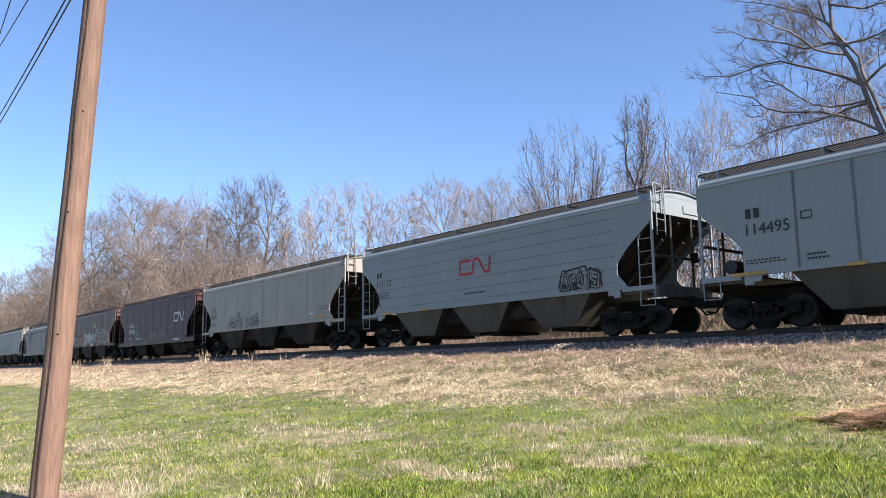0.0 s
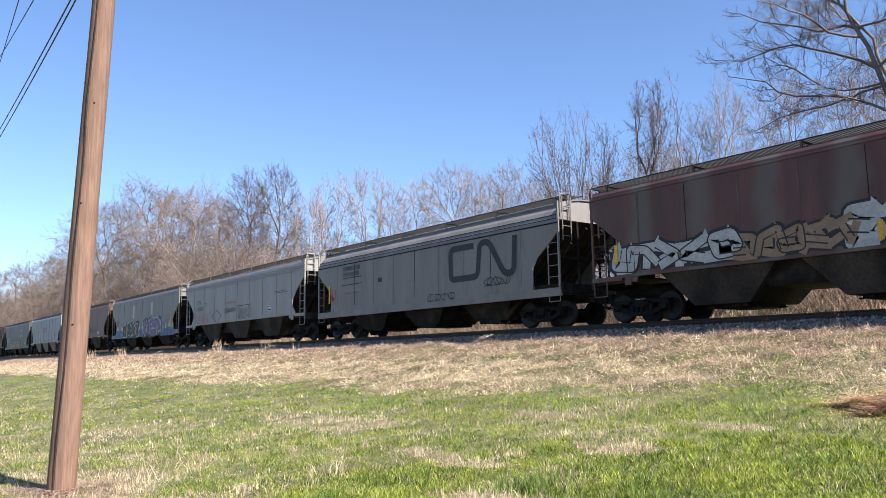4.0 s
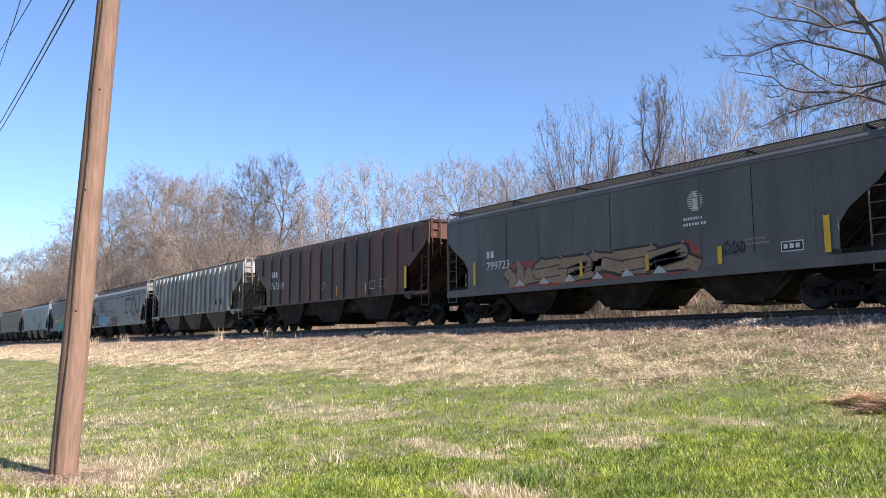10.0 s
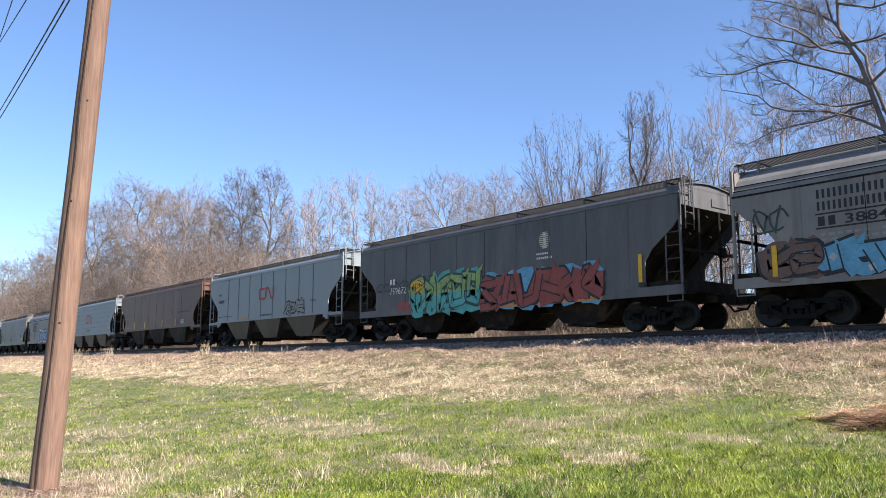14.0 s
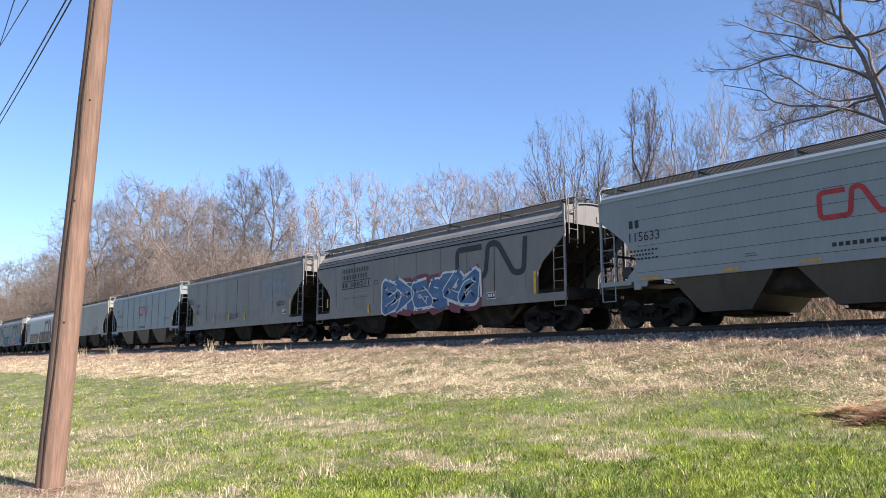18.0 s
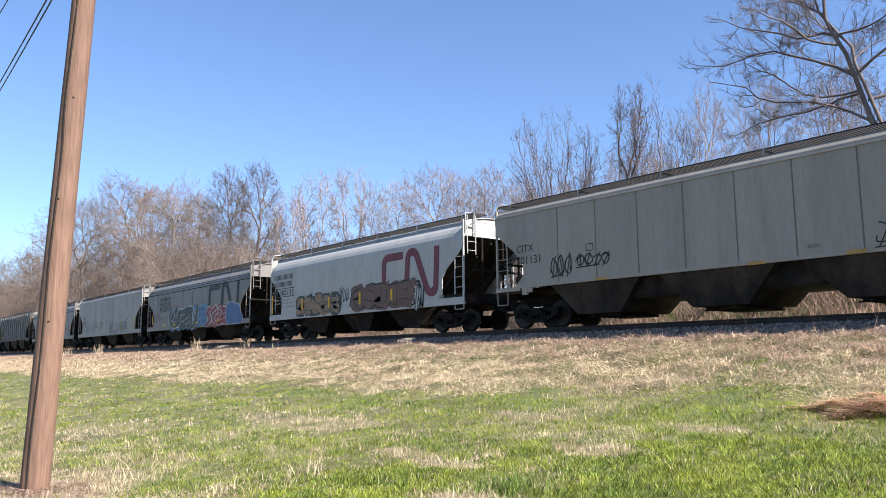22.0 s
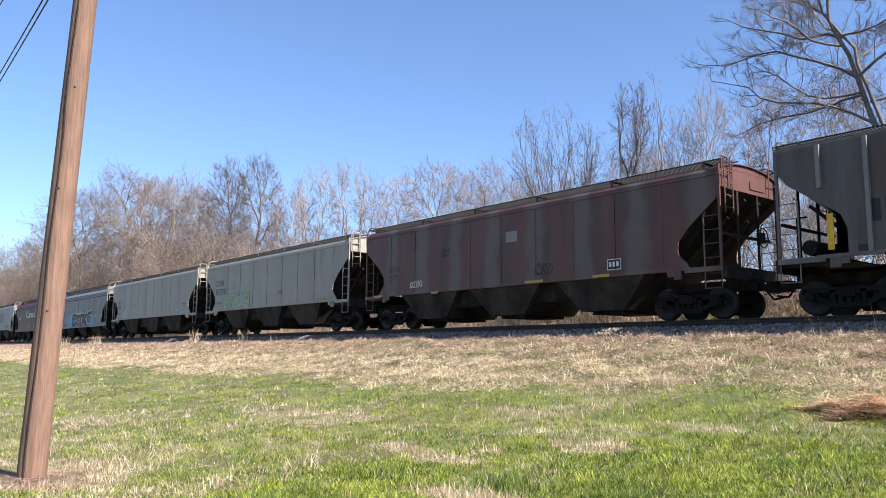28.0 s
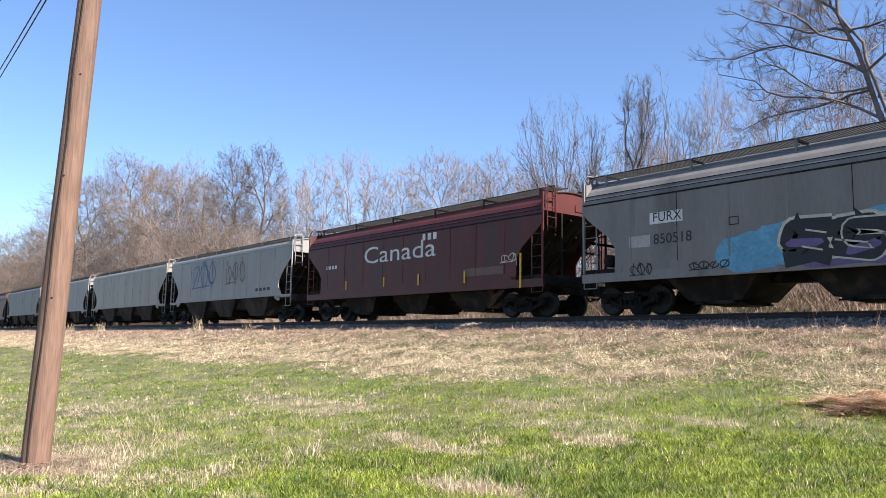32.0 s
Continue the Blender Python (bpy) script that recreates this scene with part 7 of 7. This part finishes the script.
def marks_16(c):
    word(c, "FCTX", -6.95, 2.42, 0.25, "maroon")
    word(c, "552", -6.92, 1.95, 0.27, "maroon")
    rows_of_bars(c, -6.84, -5.55, 1.57, 1.80, 2, 7, "faint")
    stripe(c, -7.53, 1.53, 2.44, 0.13)
    stripe(c, -4.74, 1.49, 2.02, 0.13)
    stripe(c, -2.25, 1.49, 1.99, 0.13)
    stencil(c, 4.98, 5.54, 1.55, 1.86)
    stripe(c, 1.44, 1.49, 1.96, 0.11)
    stripe(c, -2.38, 1.50, 1.97, 0.11)
    stripe(c, -4.83, 1.53, 1.99, 0.11)
    stripe(c, 4.08, 1.48, 1.96, 0.11)
    tag(c, 3.76, 4.89, 1.54, 1.94, 3, "maroon", seed=5, t=0.05)
    tag(c, 4.46, 6.61, 2.44, 2.36, 4, "black", seed=6, t=0.05)


def marks_17(c):
    fleet_number(c, -6.72, 2.58, "##", "115633", 0.28, "black", 1.5)
    emblem(c, -0.94, 0.84, 2.43, 3.18, "red")
    bars(c, -0.63, 0.66, 1.75, 1.85, 8, "black")
    rows_of_bars(c, -6.71, -5.66, 1.98, 2.35, 3, 8, "black")
    dash(c, -6.33, -5.67, 1.43, "amber")
    dash(c, -3.57, -3.07, 1.45, "amber")
    dash(c, -1.40, -0.89, 1.47, "amber")
    rows_of_bars(c, -2.92, -2.56, 1.73, 1.85, 2, 5, "black")
    dash(c, 6.09, 6.43, 1.30, "orange")


def marks_18(c):
    emblem(c, 2.54, 6.55, 2.03, 3.36, "black")
    panel_box(c, -5.93, -3.47, 1.82, 3.32, "388211")
    graffiti(c, -2.34, 4.05, 1.05, 2.38, 6, "blue", "white", seed=71, fat=0.34, glow="maroon", second="dim")
    stripe(c, 6.94, 1.29, 2.07, 0.12)
    stencil(c, 4.42, 4.92, 1.25, 1.51)
    bars(c, 0.41, 0.63, 1.06, 1.17, 2, "white")
    ring_box(c, -3.13, -2.87, 2.38, 2.56, "black")
    stripe(c, -3.56, 1.11, 1.52, 0.12)
    stripe(c, -7.20, 1.55, 1.98, 0.12)


def marks_19(c):
    fleet_number(c, -6.49, 1.99, "SMW", "845317", 0.27, "black", 1.5)
    bubble(c, -4.73, -0.81, 1.42, 2.03, 5, "faint", seed=75, t=0.035)
    bubble(c, 0.37, 2.68, 1.38, 2.07, 4, "faint", seed=76, t=0.035)
    stripe(c, -6.75, 1.39, 2.29, 0.12)
    stripe(c, -3.42, 1.37, 1.83, 0.12)
    stripe(c, -1.07, 1.36, 1.83, 0.12)
    stripe(c, 1.18, 1.36, 1.83, 0.12)
    tag(c, -7.90, -6.87, 2.68, 3.09, 3, "black", seed=77, t=0.06)
    patch(c, 3.45, 6.50, 2.27, 3.69, "grey")
    stripe(c, 6.81, 1.43, 2.23, 0.13)
    stencil(c, 5.88, 6.36, 1.50, 1.73)
    tag(c, 5.17, 6.17, 1.97, 2.19, 3, "black", seed=9, t=0.04)
    tag(c, -1.01, 0.40, 1.52, 1.81, 4, "black", seed=78, t=0.04)


def marks_20(c):
    fleet_number(c, -6.43, 2.51, "##", "113390", 0.28, "black", 1.5)
    ring_box(c, -4.91, -4.62, 2.71, 2.92, "black")
    emblem(c, -0.88, 1.19, 2.48, 3.16, "red")
    bars(c, -0.46, 0.80, 1.51, 1.65, 8, "black")
    rows_of_bars(c, -6.49, -5.33, 1.69, 1.87, 2, 9, "black")
    rows_of_bars(c, -4.94, -4.33, 1.69, 1.88, 2, 5, "black")
    dash(c, -6.49, -5.79, 1.65, "amber")
    dash(c, -1.04, -0.60, 1.39, "amber")
    dash(c, 0.96, 1.38, 1.39, "amber")
    rows_of_bars(c, -1.96, -1.54, 1.63, 1.75, 2, 5, "black")
    rows_of_bars(c, 4.93, 6.11, 1.92, 2.16, 2, 6, "black")


def marks_21(c):
    fleet_number(c, -7.52, 2.18, "CITX", "701131", 0.28, "black", 1.5)
    tag(c, -5.94, -5.00, 1.65, 2.31, 3, "black", seed=81, t=0.06)
    tag(c, -4.83, -3.44, 1.86, 2.23, 4, "black", seed=82, t=0.06)
    ring_box(c, -4.41, -4.10, 2.33, 2.57, "black")
    dash(c, -4.04, -3.59, 1.41, "amber")
    dash(c, 1.08, 1.55, 1.39, "amber")
    dash(c, 3.60, 4.05, 1.42, "amber")
    stencil(c, 5.54, 5.95, 1.70, 1.93)
    tag(c, 4.22, 5.48, 1.49, 2.01, 3, "black", seed=83)
    rows_of_bars(c, 2.67, 3.02, 1.62, 1.72, 2, 5, "black")


def marks_22(c):
    emblem(c, 2.51, 6.38, 1.45, 3.40, "maroon")
    panel_box(c, -7.47, -5.23, 1.54, 3.38, "382133")
    graffiti(c, -4.88, -0.98, 1.15, 2.0, 5, "umber", "dark", seed=84, fat=0.36, glow="dark", soft=0.3)
    graffiti(c, 0.19, 4.78, 1.15, 2.12, 5, "brown", "black", seed=85, fat=0.38, glow="brown", soft=0.3)
    stripe(c, -4.38, 1.40, 1.95, 0.16)
    stripe(c, -1.83, 1.37, 1.88, 0.16)
    stripe(c, 0.82, 1.38, 1.93, 0.16)
    stripe(c, 3.25, 1.41, 1.90, 0.16)
    graffiti(c, 4.64, 5.31, 1.03, 2.02, 2, "silver", "black", seed=86)
    stripe(c, -7.56, 1.34, 2.32, 0.15)
    stencil(c, 5.69, 6.23, 1.62, 1.83)
    tag(c, -1.00, -0.11, 1.63, 2.20, 3, "black", seed=87, t=0.04)


def marks_23(c):
    emblem(c, 2.57, 6.89, 1.43, 3.50, "black")
    panel_box(c, -5.89, -3.65, 1.76, 3.26, "388778")
    graffiti(c, -3.82, 0.90, 1.06, 2.28, 5, "dark", "silver", seed=91, fat=0.34, glow="blue")
    graffiti(c, 0.78, 2.23, 1.10, 2.26, 2, "blue", "sky", seed=92, fat=0.3)
    graffiti(c, 2.25, 5.5, 1.06, 2.14, 4, "crimson", "silver", seed=93, fat=0.32, glow="crimson")
    for cu, cz, r in ((5.9, 1.72, 0.62), (6.55, 1.6, 0.6), (7.0, 1.3, 0.42), (6.1, 1.3, 0.7)):
        ring = [(cu + r * 1.15 * math.cos(a * 0.3927), min(2.3, max(1.03, cz + r * math.sin(a * 0.3927)))) for a in range(16)]
        puff = flat_mark(c, "graffiti_puff", [fan(ring, cu, cz)], "blue", 0.028 + 0.001 * r)
        flat_mark(c, "outline", [fan(ring, cu, cz, 1.09)], "silver", 0.025 + 0.001 * r, parent=puff)
    dash(c, -5.21, -4.66, 1.35, "yellow")
    dash(c, -3.17, -2.71, 1.28, "yellow")
    dash(c, 0.63, 1.17, 1.29, "yellow")
    dash(c, 3.84, 4.34, 1.31, "yellow")
    stripe(c, -7.14, 1.44, 2.12, 0.12)
    tag(c, -6.92, -5.77, 1.68, 2.20, 3, "brown", seed=95)
    ring_box(c, -3.39, -3.10, 2.44, 2.65, "black")


def marks_24(c):
    fleet_number(c, -6.98, 2.07, "SMW", "842941", 0.29, "black", 1.5)
    bubble(c, -4.36, -0.87, 1.37, 2.12, 3, "black", seed=96, t=0.03)
    bubble(c, 0.81, 5.55, 1.22, 2.05, 5, "black", seed=97, t=0.035)
    stripe(c, 6.95, 1.32, 2.27, 0.16)
    stripe(c, 3.84, 1.34, 2.09, 0.12)
    stripe(c, 0.82, 1.43, 1.88, 0.1)
    stripe(c, -1.81, 1.42, 1.89, 0.1)
    stencil(c, 6.27, 6.84, 1.47, 1.75)
    tag(c, -1.21, 1.42, 2.91, 2.99, 4, "faint", seed=98, t=0.05)
    tag(c, 0.91, 2.93, 0.95, 1.22, 5, "black", seed=99, t=0.03)
    tag(c, -5.94, -5.01, 1.48, 2.02, 3, "black", seed=100, t=0.03)


def marks_25(c):
    fleet_number(c, -5.74, 1.98, "FURX", "850507", 0.32, "black", 1.5)
    word(c, "POETRY", -2.30, 1.06, 1.33, "dark", 7.5, 0.13)
    word(c, "POETRY", -2.22, 1.12, 1.25, "pale", 7.35, 0.07, 0.006)
    bubble(c, -4.02, -2.05, 1.44, 2.54, 1, "black", seed=101, t=0.03)
    tag(c, 5.04, 5.57, 1.73, 2.09, 2, "black", seed=6)


def marks_26(c):
    bars(c, -6.12, -5.53, 2.13, 2.67, 2, "black")
    stripe(c, -7.08, 1.55, 2.44, 0.16)
    patch(c, -6.48, -6.15, 1.39, 1.62, "black")


def marks_27(c):
    fleet_number(c, -6.94, 1.97, "CGEX", "1277", 0.26, "black", 1.5)
    tag(c, -5.41, -4.54, 1.64, 1.89, 4, "cream", seed=104, t=0.05)
    dash(c, -7.95, -7.32, 1.39, "amber")
    dash(c, -3.96, -3.55, 1.35, "amber")
    stencil(c, 4.74, 5.27, 1.57, 1.91)
    tag(c, 1.61, 2.44, 1.66, 2.01, 2, "black", seed=105)
    patch(c, 0.24, 0.81, 2.91, 3.29, "faint")
    tag(c, -3.41, -2.73, 2.74, 3.00, 1, "black", seed=7)
    dash(c, 1.20, 2.05, 1.43, "amber")
    dash(c, 4.18, 4.84, 1.42, "amber")
    rows_of_bars(c, -6.83, -6.20, 1.59, 1.75, 2, 6, "brown")


def marks_28(c):
    fleet_number(c, -6.70, 2.32, "COER", "353570", 0.36, "black", 1.5)
    graffiti(c, -5.13, -2.13, 1.48, 2.25, 5, "pale", "green", seed=106, fat=0.16)
    ring_box(c, -4.28, -4.01, 2.61, 2.83, "black")
    rows_of_bars(c, -6.72, -5.73, 1.77, 1.94, 2, 8, "black")
    stencil(c, -5.30, -4.99, 1.75, 1.88)
    dash(c, 5.32, 6.47, 1.51, "amber")
    rows_of_bars(c, 1.27, 1.86, 1.99, 2.21, 2, 4, "black")


def marks_29(c):
    fleet_number(c, -7.20, 2.19, "CEFX", "70402", 0.25, "black", 1.5)
    ring_box(c, -3.24, -2.98, 2.20, 2.41, "black")
    patch(c, -5.96, -5.00, 1.52, 2.05, "pale")
    stencil(c, 5.17, 5.68, 1.64, 1.90)
    rows_of_bars(c, 6.22, 6.94, 1.91, 2.13, 2, 6, "black")
    dash(c, -6.81, -6.36, 1.47, "amber")
    rows_of_bars(c, -7.17, -6.26, 1.77, 1.94, 2, 7, "black")


def marks_30(c):
    patch(c, -5.80, -4.68, 2.63, 2.97, "white")
    patch(c, -6.55, -5.80, 1.98, 2.33, "pale")
    fleet_number(c, -5.67, 2.03, "FURX", "850518", 0.30, "black", 2.2)
    for cu, cz, rx, rz, colour, lift in ((-2.7, 1.55, 1.0, 0.55, "sky", 0.006), (-1.4, 1.75, 1.3, 0.6, "sky", 0.0064), (0.6, 1.8, 1.6, 0.6, "sky", 0.0068), (2.6, 1.8, 1.6, 0.65, "sky", 0.0072), (4.2, 1.6, 0.9, 0.6, "sky", 0.0076),
                                         (-0.6, 1.4, 1.1, 0.4, "purple", 0.009), (1.2, 1.4, 1.6, 0.45, "purple", 0.0094), (3.0, 1.4, 1.2, 0.42, "purple", 0.0098)):
        flat_mark(c, "graffiti_cloud", [fan([(cu + rx * math.cos(a * 0.3927), max(1.04, cz + rz * math.sin(a * 0.3927) * (1 + 0.12 * math.sin(a * 2.3)))) for a in range(16)], cu, cz)], colour, lift)
    graffiti(c, -1.6, 4.0, 1.25, 2.30, 5, "black", "cream", seed=113, fat=0.3, second="purple")
    ring_box(c, -3.25, -2.96, 2.34, 2.57, "black")
    tag(c, -6.54, -5.72, 1.16, 1.49, 3, "black", seed=113)
    tag(c, -4.50, -3.24, 1.20, 1.40, 4, "black", seed=114)
    stencil(c, 5.05, 5.63, 1.80, 2.06)


def marks_31(c):
    word(c, "Canada", -2.92, 2.48, 0.73, "white", 5.10)
    bars(c, 1.31, 2.33, 3.16, 3.43, 3, "white")
    stripe(c, 6.95, 0.98, 2.21, 0.1)
    stripe(c, 3.98, 1.30, 1.75, 0.1)
    stripe(c, 1.11, 1.35, 1.81, 0.1)
    stripe(c, -1.33, 1.39, 1.81, 0.1)
    stripe(c, -4.36, 1.40, 1.79, 0.1)
    tag(c, 5.89, 6.75, 1.94, 2.22, 2, "cream", seed=115)
    bars(c, -6.19, -5.18, 2.42, 2.58, 4, "white")
    patch(c, 3.88, 6.04, 1.54, 1.83, "brown")


def marks_32(c):
    tag(c, -4.75, -1.00, 2.29, 3.79, 3, "blue", seed=116, t=0.12)
    tag(c, 0.34, 3.21, 2.34, 3.55, 3, "brown", seed=117, t=0.1)
    bars(c, 4.48, 6.36, 1.70, 1.86, 4, "black")


def marks_33(c):
    bars(c, -5.89, -4.97, 1.29, 1.45, 2, "black")


MARKS = [marks_0, marks_1, marks_2, marks_3, marks_4, marks_5, marks_6, marks_7, marks_8, marks_9, marks_10, marks_11, marks_12, marks_13, marks_14, marks_15, marks_16, marks_17, marks_18, marks_19, marks_20, marks_21, marks_22, marks_23, marks_24, marks_25, marks_26, marks_27, marks_28, marks_29, marks_30, marks_31, marks_32, marks_33]
TRAIN = []


def build_train():
    fronts, backs = list(FRONTS), list(BACKS)
    while len(fronts) < len(CARS):
        fronts.append(backs[-1] - 1.5)
        backs.append(fronts[-1] - 17.0)
    for k, spec in enumerate(CARS):
        L = round((fronts[k] - backs[k]) * 10) / 10
        if k == 0:
            L = 15.9
        mid = backs[k] + L / 2
        car = hopper(L=L, **spec)
        KIND[car.name] = spec["kind"]
        if k < len(MARKS):
            MARKS[k](car)
        TRAIN.append((car, mid))


def motions():
    for car, mid in TRAIN:
        walk(car, [(t, pose(mid + s, TRACK_Y, RAIL_Z)) for t, s in RUN])
    # the wheels roll without slipping; each set is keyed often enough to turn less than a quarter between rows
    times, runs = [t for t, s in RUN], [s for t, s in RUN]
    first = {}
    for wheel, a in WHEELS:
        if a not in first:
            rows = []
            for k in range(961):
                t = k / 30
                rows.append((t, pose(a, 0, 0.46) @ Matrix.Rotation(float(np.interp(t, times, runs)) / 0.46, 4, "Y")))
            walk(wheel, rows)
            first[a] = wheel.animation_data
        else:
            wheel.rotation_mode = "QUATERNION"
            keys = wheel.animation_data_create()
            keys.action = first[a].action
            keys.action_slot = first[a].action_slot


build_ground()
build_track()
build_trees()
build_pole()
build_wires()
build_train()
build_grass()
build_weeds()
motions()
